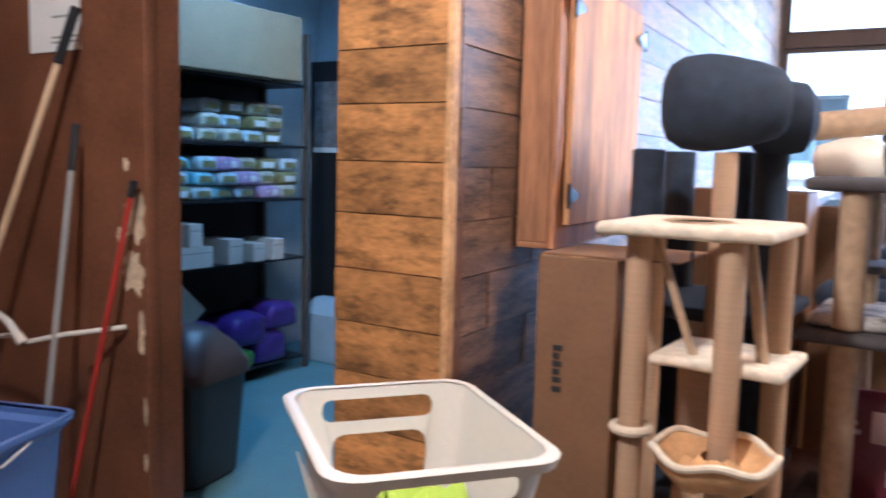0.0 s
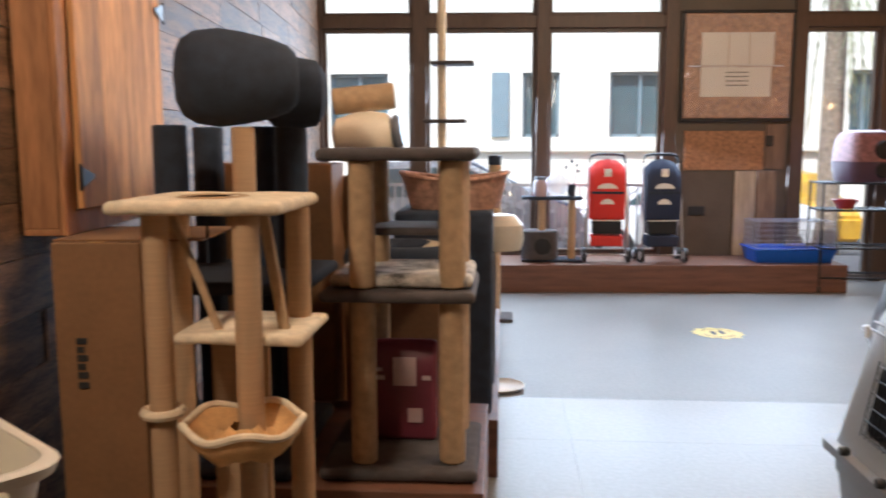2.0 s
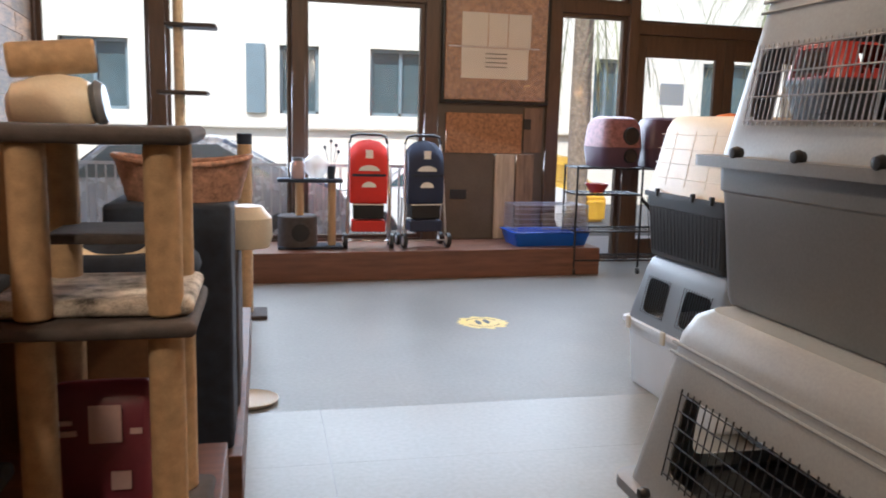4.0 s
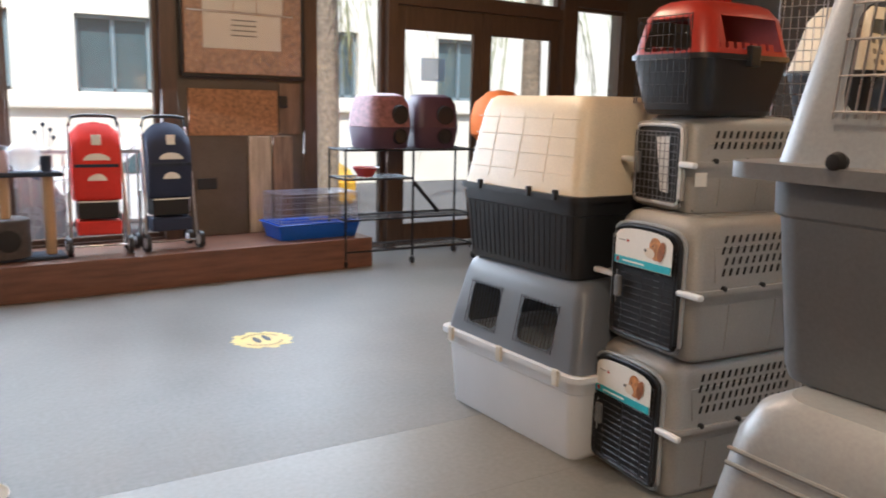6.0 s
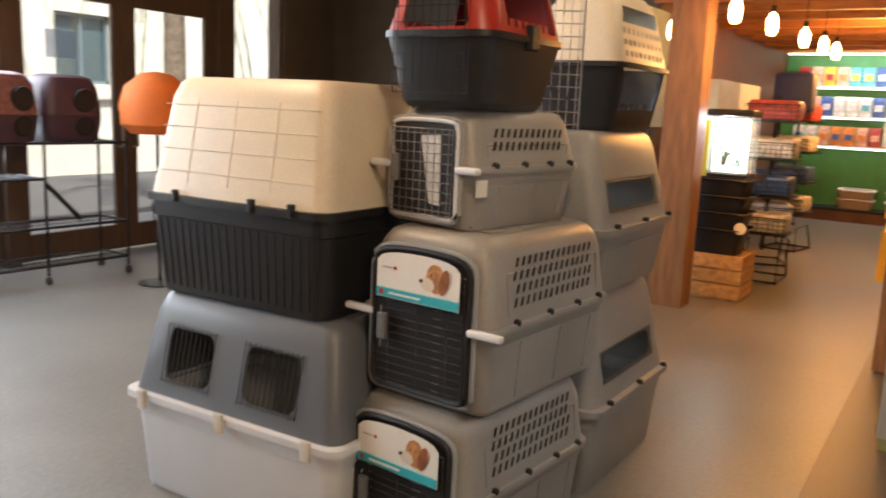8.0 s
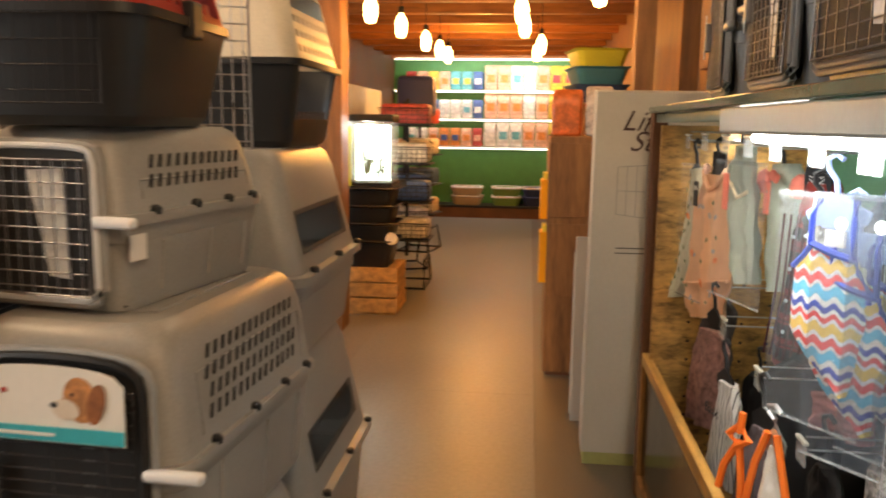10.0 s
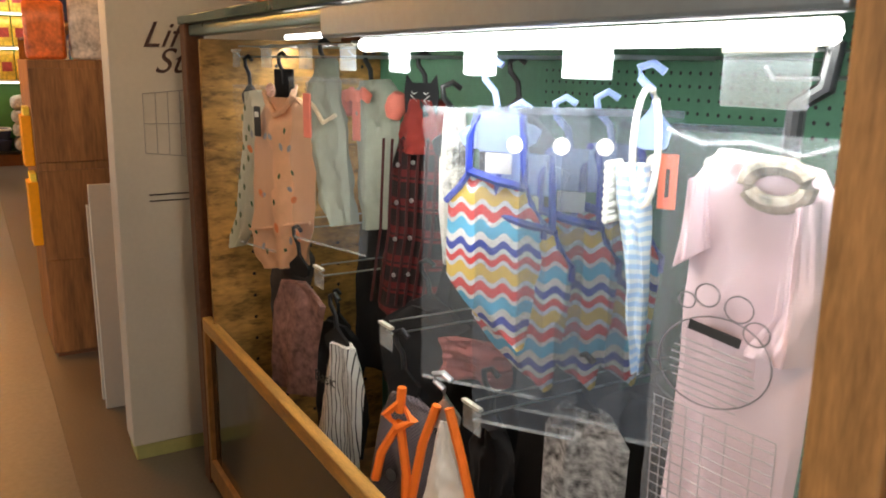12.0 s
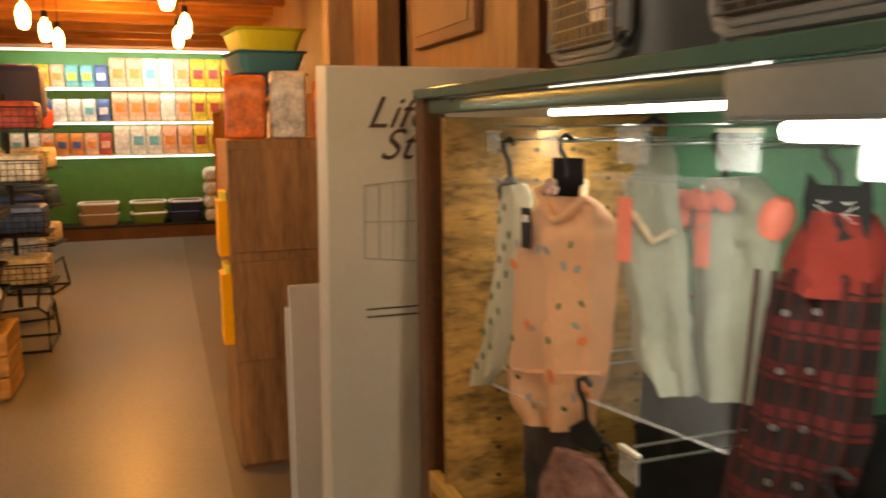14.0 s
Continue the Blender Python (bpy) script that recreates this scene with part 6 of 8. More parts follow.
def clothes_rack():
    t = thing("clothes_rack", pose(0, 0, 0), "wooden display rack with green pegboard, lit canopy and low rail", "display rack")
    part("post", box(RX0, RX0 + 0.075, RY - 0.075, RY, 0, 2.3, 0.004), HONEY, t, "honey timber post")
    part("post", box(RX1 - 0.07, RX1, RY - 0.06, RY, 0, 1.60, 0.004), BROWNWALL, t, "dark timber post")
    part("end_panel", box(RX1 - 0.17, RX1 - 0.15, 1.88, RY - 0.02, 0.02, 1.53, 0.002), DRILLED, t, "drilled knotty plywood end panel")
    part("rail", box(RX0 + 0.076, RX1 - 0.071, RY - 0.035, RY - 0.003, 0.572, 0.618, 0.004), mat("yellow_rail", (0.62, 0.34, 0.09), 0.45, dark=0.7, grain=(1, 6, 6)), t)
    part("low_panel", box(RX0 + 0.076, RX1 - 0.071, RY - 0.032, RY - 0.020, 0.10, 0.571), plain("smoked_panel", (0.03, 0.025, 0.018), 0.15), t)
    part("kick_rail", box(RX0 + 0.076, RX1 - 0.071, RY - 0.035, RY - 0.003, 0.02, 0.10, 0.004), HONEY, t)
    part("stile", box(RX1 - 0.10, RX1 - 0.0715, RY - 0.030, RY - 0.002, 0.101, 0.571, 0.003), HONEY, t)
    bm = bmesh.new()
    # pegboard: punched holes as real openings would be far too many to see; dark discs paint their shade
    part("pegboard", box(RX0 + 0.02, RX1 - 0.18, 1.86, 1.88, 0.05, 1.56), GREENPEG, t)
    for x in np.arange(RX0 + 0.06, 3.35, 0.026):
        for z in np.arange(0.62, 1.54, 0.026):
            vs = [bm.verts.new((x + 0.0042 * math.cos(q), 1.8812, z + 0.0042 * math.sin(q))) for q in (math.pi * k / 3 for k in range(6))]
            bm.faces.new(vs)
    part("peg_hole", bm, DARK, t, kind="stuff", flat=True)
    # drilled end panel: flat dark discs paint the shade in its holes
    bm = bmesh.new()
    for z in np.arange(0.10, 1.5, 0.075):
        for y in (1.95, 2.05, 2.15, 2.25, 2.35):
            vs = [bm.verts.new((RX1 - 0.1712, y + 0.006 * math.cos(q), z + 0.006 * math.sin(q))) for q in (math.pi * k / 4 for k in range(8))]
            bm.faces.new(vs)
    part("end_hole", bm, DARK, t, kind="stuff", flat=True)
    part("back", box(RX0, RX1, 1.84, 1.858, 0, 1.6), GREENPEG, t)
    part("floor_board", box(RX0 + 0.02, RX1 - 0.18, 1.882, RY - 0.04, 0.02, 0.05), HONEY, t)
    part("canopy_glass", box(RX0 - 0.02, RX1 - 0.02, 1.84, RY + 0.01, 1.575, 1.60, 0.003), plain("green_glass_edge", (0.05, 0.105, 0.085), 0.08), t, "green-edged glass shelf")
    part("canopy", box(2.095, 3.225, RY - 0.035, RY + 0.002, 1.512, 1.572, 0.006), plain("brushed_steel", (0.27, 0.32, 0.34), 0.3, metal=0.5), t, "brushed steel light canopy")
    part("canopy_inner", box(3.23, RX1 - 0.08, RY - 0.05, RY - 0.01, 1.54, 1.572, 0.004), plain("dull_green_steel", (0.10, 0.16, 0.13), 0.3, metal=0.5), t)
    part("light_tube", tube([(2.17, 2.42, 1.500), (3.22, 2.42, 1.500)], 0.013), glow("tube_glow", (0.95, 0.98, 1.0), 4), t, "lit white tube")
    part("light_tube", tube([(3.50, 2.22, 1.540), (4.25, 2.22, 1.540)], 0.008), glow("tube_glow_dim", (0.95, 0.98, 1.0), 4), t, "lit white tube")
    return t


clothes_rack()


def hook(x, z, y1=2.40, tag=0.07, th=0.055, label="clear price sleeve"):
    """A double-wire display arm from the pegboard with a clear sleeve at its end."""
    t = thing("display_hook", pose(x, 0, z), "bright wire display arm with frosted price sleeve, on the pegboard", "hook", "display hooks")
    part("arm", tube([(0, 1.885, 0), (0, y1, 0), (0, y1 + 0.012, 0.012)], 0.0025, n=6), WIRE, t)
    part("upper_arm", tube([(0, 1.885, 0.03), (0, y1 + 0.005, 0.03)], 0.0022, n=6), WIRE, t)
    s = part("sleeve", box(-tag / 2, tag / 2, y1 + 0.012, y1 + 0.0145, -0.03, -0.03 + th, 0), FROST, t)
    part("sleeve_clip", box(-tag / 2, tag / 2, y1 + 0.008, y1 + 0.018, -0.03 + th, -0.03 + th + 0.006), WHITECARD, t)
    return t


for x, tg, th in ((2.25, 0.108, 0.056), (2.532, 0.10, 0.052), (2.795, 0.095, 0.044), (3.075, 0.085, 0.044), (3.317, 0.08, 0.05), (3.57, 0.085, 0.052), (3.865, 0.085, 0.052), (4.15, 0.07, 0.045)):
    hook(x, 1.478 if x > 2.4 else 1.455, tag=tg, th=th)
for x, z in ((4.05, 0.96), (3.62, 0.92), (3.22, 0.88), (2.86, 0.83)):
    hook(x, z, 2.36, 0.06, 0.05)


def garment_mesh(outline, t_=0.02, cols=14, rows=26, fold=0.008, ph=0.0):
    """A cloth shape in the local xz plane: outline(s) -> (left, right) at height share s from top; z given by the rows."""
    bm = bmesh.new()
    f, b = [], []
    for r in range(rows + 1):
        s = r / rows
        z, l, rgt = outline(s)
        fr, br = [], []
        for c in range(cols + 1):
            u = c / cols
            x = l + (rgt - l) * u
            edge = math.sin(math.pi * u) ** 0.5
            w = fold * math.sin(9 * u + 3 * s + ph) * s + fold * 0.8 * noise.noise(Vector((u * 3 + ph, s * 4, 0))) + fold * 0.55 * noise.noise(Vector((u * 8 + ph, s * 9, ph)))
            fr.append(bm.verts.new((x, t_ / 2 * edge + w, z)))
            br.append(bm.verts.new((x, -t_ / 2 * edge + w, z)))
        f.append(fr)
        b.append(br)
    for r in range(rows):
        for c in range(cols):
            bm.faces.new((f[r][c], f[r + 1][c], f[r + 1][c + 1], f[r][c + 1]))
            bm.faces.new((b[r][c], b[r][c + 1], b[r + 1][c + 1], b[r + 1][c]))
        for c in (0, cols):
            q = (f[r][c], f[r + 1][c], b[r + 1][c], b[r][c])
            bm.faces.new(q if c else q[::-1])
    for r in (0, rows):
        for c in range(cols):
            bm.faces.new((f[r][c], f[r][c + 1], b[r][c + 1], b[r][c]))
    bmesh.ops.remove_doubles(bm, verts=bm.verts[:], dist=0.0003)
    return bm


def profile(points):
    """Outline from rows of (share from the top, z, left, right)."""
    def f(s):
        for a, b in zip(points, points[1:]):
            if s <= b[0] + 1e-9:
                k = (s - a[0]) / (b[0] - a[0])
                return tuple(a[i] + (b[i] - a[i]) * k for i in (1, 2, 3))
        return points[-1][1:]
    return f


def striped(name, bands, scale=1.0, wave=0.006, freq=95.0, period=0.15, axis="z"):
    """Cloth with wavy bands woven in, measured down from the top: bands of (share, colour)."""
    m = bpy.data.materials.new(name)
    m.use_nodes = True
    n, l = m.node_tree.nodes, m.node_tree.links
    b = n["Principled BSDF"]
    b.inputs["Roughness"].default_value = 0.85
    tc, sep = n.new("ShaderNodeTexCoord"), n.new("ShaderNodeSeparateXYZ")
    l.new(tc.outputs["Object"], sep.inputs[0])

    def op(kind, *args):
        q = n.new("ShaderNodeMath")
        q.operation = kind
        for i, a in enumerate(args):
            if isinstance(a, (int, float)):
                q.inputs[i].default_value = a
            else:
                l.new(a, q.inputs[i])
        return q.outputs[0]

    main, cross = (sep.outputs["Z"], sep.outputs["X"]) if axis == "z" else (sep.outputs["X"], sep.outputs["Z"])
    s = op("SINE", op("MULTIPLY", cross, freq))
    v = op("ADD", main, op("MULTIPLY", s, wave))
    v = op("FRACT", op("MULTIPLY", v, 1 / period))
    ramp = n.new("ShaderNodeValToRGB")
    ramp.color_ramp.interpolation = "CONSTANT"
    e = ramp.color_ramp.elements
    e[0].position, e[0].color = 0.0, (*bands[0][1], 1)
    e[1].position, e[1].color = bands[1][0], (*bands[1][1], 1)
    for p, c in bands[2:]:
        q = e.new(p)
        q.color = (*c, 1)
    l.new(v, ramp.inputs[0])
    noi = n.new("ShaderNodeTexNoise")
    noi.inputs["Scale"].default_value = 700
    l.new(tc.outputs["Object"], noi.inputs[0])
    bp = n.new("ShaderNodeBump")
    bp.inputs["Strength"].default_value, bp.inputs["Distance"].default_value = 0.25, 0.002
    l.new(noi.outputs[0], bp.inputs["Height"])
    l.new(bp.outputs[0], b.inputs["Normal"])
    l.new(ramp.outputs[0], b.inputs["Base Color"])
    return m


W_, B_, R_, Y_, C_ = (0.80, 0.80, 0.82), (0.03, 0.06, 0.42), (0.75, 0.07, 0.07), (0.80, 0.55, 0.10), (0.10, 0.50, 0.80)
WAVES = striped("wavy_stripes", [(0, B_), (0.10, W_), (0.20, C_), (0.36, W_), (0.42, R_), (0.55, W_), (0.62, Y_), (0.78, W_), (0.84, R_), (0.93, W_)], period=0.135, wave=0.0065, freq=150)
PLAID = striped("red_black_check", [(0, (0.012, 0.006, 0.006)), (0.42, (0.15, 0.012, 0.012)), (0.52, (0.03, 0.008, 0.008)), (0.60, (0.13, 0.012, 0.012)), (0.85, (0.02, 0.008, 0.008))], period=0.07, wave=0.0, freq=1)
PIN = striped("black_pinstripe", [(0, (0.72, 0.70, 0.66)), (0.8, (0.03, 0.03, 0.03))], period=0.012, wave=0.0, freq=1, axis="x")
HOUND = striped("grey_houndstooth", [(0, (0.20, 0.17, 0.19)), (0.5, (0.06, 0.05, 0.06))], period=0.008, wave=0.0028, freq=800)
PALEWAVE = striped("pale_blue_gingham", [(0, (0.72, 0.80, 0.88)), (0.5, (0.42, 0.62, 0.85))], period=0.014, wave=0.001, freq=300)
COWSPOT = mat("white_cloth_dark_spots", (0.66, 0.65, 0.60), 0.9, dark=0.9, scale=11, bump=0.3, detail=80, blotch=0.95)
SNOW = mat("black_white_knit", (0.40, 0.40, 0.40), 0.9, dark=0.05, scale=38, bump=0.4, detail=80, grain=(1, 1, 1.6))
PEACH = plain("peach_cotton", (0.86, 0.50, 0.30), 0.85, dark=0.92, bump=0.3)
SAGE = plain("sage_cotton", (0.30, 0.33, 0.27), 0.85, dark=0.9, bump=0.3)
SALMON = plain("salmon_cotton", (0.78, 0.22, 0.16), 0.8)
PINK = plain("pink_cotton", (0.88, 0.70, 0.78), 0.85, dark=0.94, bump=0.2)
CREAMY = plain("cream_cotton", (0.62, 0.60, 0.46), 0.85, bump=0.3)
DUSTY = plain("dusty_pink_print", (0.38, 0.20, 0.17), 0.85, dark=0.4, scale=40)
BLUEHANG = plain("powder_blue_plastic", (0.30, 0.42, 0.78), 0.3)
BLUETRIM = plain("royal_blue_trim", (0.02, 0.05, 0.42), 0.8)
BLACKCLOTH = plain("black_cloth", (0.012, 0.012, 0.014), 0.9, bump=0.3)
ORANGE = plain("orange_ribbon", (0.90, 0.19, 0.02), 0.6)


def hanger(t, ztop, w, mt=None, hookh=0.11, y=0.0):
    mt = mt or BLUEHANG
    h = part("hanger", bmesh_hanger(ztop, w, hookh, y), mt, t)
    return h


def bmesh_hanger(ztop, w, hookh, y):
    bm = tube([(0.0, y, ztop - hookh), (0.004, y, ztop - hookh * 0.6), (0.022, y, ztop - hookh * 0.35), (0.024, y, ztop - hookh * 0.1), (0.005, y, ztop), (-0.012, y, ztop - 0.012)], 0.006, n=8)
    # a flat moulded body: shoulders drooping to rounded ends
    top, low = [], []
    for i in range(17):
        u = -1 + i / 8
        e = math.sqrt(max(0.0, 1 - abs(u) ** 6))
        top.append((u * w / 2, ztop - hookh - 0.030 + (0.030 * (1 - abs(u)) ** 1.5 + 0.008) * e))
        low.append((u * w / 2, ztop - hookh - 0.032 - 0.026 * e))
    ring = top + low[::-1]
    f = [[bm.verts.new((x, y + s * 0.004, z)) for x, z in ring] for s in (-1, 1)]
    n = len(ring)
    for i in range(16):
        for k in (0, 1):
            q = (f[k][i], f[k][i + 1], f[k][n - 2 - i], f[k][n - 1 - i])
            bm.faces.new(q if k else q[::-1])
    for i in range(n):
        bm.faces.new((f[0][i], f[1][i], f[1][(i + 1) % n], f[0][(i + 1) % n]))
    return bm


def cloth_sheet(rows, t_=0.03, cols=16, steps=30, fold=0.012, ph=0.0):
    """Hanging cloth between two edges: rows from the top of (left x, left z, right x, right z), with soft folds."""
    bm = bmesh.new()
    f, b = [], []
    for r in range(steps + 1):
        s = r / steps * (len(rows) - 1)
        i = min(int(s), len(rows) - 2)
        k = s - i
        q = [rows[i][c] + (rows[i + 1][c] - rows[i][c]) * k for c in range(4)]
        fr, br = [], []
        for c in range(cols + 1):
            u = c / cols
            edge = math.sin(math.pi * u) ** 0.5 if 0 < c < cols else 0.0
            w = fold * (0.6 * math.sin(11 * u + 2 * r / steps + ph) * (0.3 + r / steps) + noise.noise(Vector((u * 3 + ph, s * 0.8, 0))) + 0.6 * noise.noise(Vector((u * 9 + ph, s * 2.1, ph)))) * (0.35 + 0.65 * edge)
            x, z = q[0] + (q[2] - q[0]) * u, q[1] + (q[3] - q[1]) * u
            fr.append(bm.verts.new((x, t_ / 2 * edge + w + 0.0004, z)))
            br.append(bm.verts.new((x, -t_ / 2 * edge + w - 0.0004, z)))
        f.append(fr)
        b.append(br)
    for r in range(steps):
        for c in range(cols):
            bm.faces.new((f[r][c], f[r + 1][c], f[r + 1][c + 1], f[r][c + 1]))
            bm.faces.new((b[r][c], b[r][c + 1], b[r + 1][c + 1], b[r + 1][c]))
        for c in (0, cols):
            bm.faces.new((f[r][c], f[r + 1][c], b[r + 1][c], b[r][c]))
    for r in (0, steps):
        for c in range(cols):
            bm.faces.new((f[r][c], f[r][c + 1], b[r][c + 1], b[r][c]))
    return bm


def costume(m, label, mt, rows, group="hanging pet clothes", t_=0.035, fold=0.013, hook_z=0.12, hook_mt=None, hook_w=0.09, hook_x=0.0):
    t = thing("pet_costume", m, label, "pet clothes", group)
    part("body", cloth_sheet(rows, t_, fold=fold, ph=m.translation.x * 7), mt, t)
    if hook_z:
        h = part("hanger", bmesh_hanger(hook_z, hook_w, 0.085, 0.0), hook_mt or BLACKMETAL, t)
        h.matrix_basis = pose(hook_x, 0, 0)
    return t


def swimsuit(m, label, bag=True):
    t = thing("pet_costume", m, label, "pet clothes", "wavy striped pet costumes")
    rows = [(-0.044, -0.02, 0.058, 0.0), (-0.054, -0.045, 0.076, -0.026), (-0.077, -0.078, 0.104, -0.052), (-0.076, -0.13, 0.107, -0.13), (-0.070, -0.19, 0.106, -0.192), (-0.060, -0.235, 0.066, -0.240), (-0.052, -0.282, 0.018, -0.280), (-0.049, -0.305, -0.040, -0.308)]
    part("body", cloth_sheet(rows, 0.03, fold=0.006), WAVES, t)
    part("neck_band", tube([(-0.046, 0.012, -0.020), (0.0, 0.020, -0.012), (0.060, 0.012, 0.002)], 0.008, n=6), BLUETRIM, t)
    for s, x in ((-1, -0.044), (1, 0.058)):
        z = -0.02 if s < 0 else 0.0
        part("strap", tube([(x, 0.014, z), (x - 0.002 * s, 0.017, 0.06), (x - 0.010 * s, 0.006, 0.10), (x - 0.008 * s, -0.012, 0.05)], 0.0065, n=6), BLUETRIM, t)
    part("side_band", tube([(-0.046, 0.010, -0.02), (-0.056, 0.010, -0.046), (-0.079, 0.006, -0.080), (-0.078, 0.004, -0.105)], 0.006, n=6), BLUETRIM, t)
    part("side_band", tube([(0.058, 0.010, 0.0), (0.078, 0.010, -0.028), (0.106, 0.006, -0.055)], 0.006, n=6), BLUETRIM, t)
    h = part("hanger", bmesh_hanger(0.19, 0.150, 0.09, 0.0), BLUEHANG, t)
    h.matrix_basis = pose(0.005, 0, 0, 0, 4, 0) @ Matrix.Diagonal((1, 1.0, 1, 1))
    part("hanger_plate", box(-0.040, 0.046, -0.003, 0.003, 0.035, 0.105, 0.02, seg=3), BLUEHANG, t)
    part("care_label", box(-0.016, 0.030, 0.002, 0.010, 0.0, 0.034), PAPER, t, "white label")
    return t


def film_bag(m, w, h, label, group="clear film bags", size_mark=True, film=None):
    t = thing("film_bag", m, label, "bag", group)
    bm = bmesh.new()
    cols, rows = 8, 12
    g = [[bm.verts.new((-w / 2 + w * c / cols, 0.012 * noise.noise(Vector((c * 0.5 + m.translation.x * 9, r * 0.4, 0))), -h + h * r / rows)) for c in range(cols + 1)] for r in range(rows + 1)]
    for r in range(rows):
        for c in range(cols):
            bm.faces.new((g[r][c], g[r][c + 1], g[r + 1][c + 1], g[r + 1][c]))
    part("film", bm, film or FILM, t)
    part("seal_strip", box(-w / 2, w / 2, -0.002, 0.002, -0.012, -0.001, 0.0008), film or FILM, t)
    part("bottom_seal", box(-w / 2 + 0.002, w / 2 - 0.002, -0.002, 0.002, -h, -h + 0.006, 0.0008), FROST, t)
    if size_mark:
        part("size_sticker", lathe([(0.0, 0), (0.014, 0.0), (0.014, 0.001), (0.0, 0.001)], n=16), PAPER, t, "round white size sticker", at=pose(0.02, 0.022, -0.06, -90))
    return t


swimsuit(pose(2.82, 2.345, 1.285, 0, 0, 33), "wavy striped pet swimsuit with blue trim, on a powder blue hanger")
film_bag(pose(2.835, 2.375, 1.395, 0, 0, 33), 0.235, 0.50, "clear film bag over a wavy striped pet swimsuit", size_mark=False)
sw0 = None
GREYFILM = clear("grey_film", (0.16, 0.19, 0.24), 0.30, 0.12)
for i in range(3):
    x, y = (2.785, 2.735, 2.695)[i], (2.310, 2.255, 2.20)[i]
    if sw0 is None:
        sw0 = swimsuit(pose(x, y, 1.215, 0, 0, 34), "wavy striped pet swimsuit in a clear bag, hanging behind another")
    else:
        copy_thing(sw0, pose(x, y, 1.215 + 0.01 * i, 0, 0, 36 + 4 * i))
    film_bag(pose(x - 0.035, y + 0.03, 1.40, 0, 0, 36), 0.19, 0.56 - 0.03 * (i % 2), "clear film bag round a hanging pet swimsuit", film=GREYFILM)
for x, y in ((2.60, 2.18), (2.54, 2.12)):
    film_bag(pose(x, y, 1.38, 0, 0, 36), 0.17, 0.54, "dark clear film bag hanging behind the pet swimsuits", film=GREYFILM)


def gown(m, label, mt, w, h, waist=None):
    """A plain hanging garment on a black hanger: w wide at the shoulders, h long."""
    t = thing("pet_costume", m, label, "pet clothes", "hanging pet clothes")
    ww = waist or w * 0.8
    rr = random.Random(int(m.translation.x * 1000))
    a, b_ = (rr.uniform(0.92, 1.08) for _ in (0, 1))
    pr = profile([(0, 0.0, -w * 0.20, w * 0.20), (0.06, -0.02 * h / 0.3, -w * 0.38, w * 0.38), (0.16, -h * 0.15, -w * 0.50 * a, w * 0.50 * b_), (0.40, -h * 0.40, -ww * 0.50, ww * 0.53), (0.70, -h * 0.70, -ww * 0.53 * b_, ww * 0.50), (1, -h, -ww * 0.52, ww * 0.56 * a)])
    part("body", garment_mesh(pr, 0.04, fold=0.020, ph=m.translation.x * 7), mt, t)
    part("hanger", bmesh_hanger(0.115, w * 0.45, 0.085, 0.0), BLACKMETAL, t)
    return t


def black_head_card(t, x, z, w=0.09, h=0.10, ears=True):
    bm = bmesh.new()
    pts = [(-0.5, -0.5), (0.5, -0.5), (0.55, 0.1), (0.48, 0.5), (0.30, 0.32), (-0.30, 0.32), (-0.48, 0.5), (-0.55, 0.1)] if ears else [(-0.5, -0.5), (0.5, -0.5), (0.5, 0.5), (-0.5, 0.5)]
    vs = [bm.verts.new((x + a * w, 0.030, z + b * h)) for a, b in pts]
    bm.faces.new(vs)
    c = part("hanger_card", bm, BLACKCLOTH, t, "black card shaped like a cat head", thick=0.003)
    bm = bmesh.new()
    for sx in (-1, 1):
        for k in (-0.012, 0.0, 0.012):
            tube([(x + sx * 0.010, 0.0345, z - 0.008), (x + sx * 0.028, 0.0345, z - 0.008 + k)], 0.0009, bm, 4)
        tube([(x + sx * 0.010, 0.0345, z + 0.010), (x + sx * 0.017, 0.0345, z + 0.006), (x + sx * 0.024, 0.0345, z + 0.011)], 0.0011, bm, 4)
    part("drawn_face", bm, PAPER, c)


TURNC = 32
PEACH_ROWS = [(-0.065, 0.009, 0.069, 0.006), (-0.127, -0.024, 0.123, -0.046), (-0.147, -0.06, 0.156, -0.118), (-0.141, -0.15, 0.167, -0.22), (-0.133, -0.25, 0.18, -0.33), (-0.121, -0.337, 0.19, -0.40), (-0.10, -0.39, 0.18, -0.47), (-0.077, -0.466, 0.13, -0.51)]
g = costume(pose(3.91, 2.35, 1.36, 0, 0, 15), "peach patterned pet dress with tags on a black hanger", PEACH, PEACH_ROWS, hook_z=0.13, t_=0.05, fold=0.016)
part("hanger_card", box(-0.045, 0.045, -0.004, 0.004, 0.0, 0.085, 0.02, seg=3), BLACKCLOTH, g, "rounded black card")
part("collar", tube([(-0.066, 0.02, 0.010), (-0.03, 0.03, -0.028), (0.0, 0.034, -0.040), (0.035, 0.03, -0.018), (0.070, 0.02, 0.014), (0.03, -0.015, 0.035), (-0.03, -0.015, 0.035)], 0.010, n=8, close=True), PEACH, g)
part("swing_tag", box(0.070, 0.100, 0.036, 0.039, -0.105, -0.02), INK, g, "black swing tag")
part("tag_print", box(0.075, 0.095, 0.0395, 0.0402, -0.05, -0.035), PAPER, g)
part("hem_band", tube([(0.188, 0.012, -0.395), (0.09, 0.026, -0.378), (-0.02, 0.026, -0.352), (-0.120, 0.012, -0.332)], 0.006, n=6), PEACH, g)
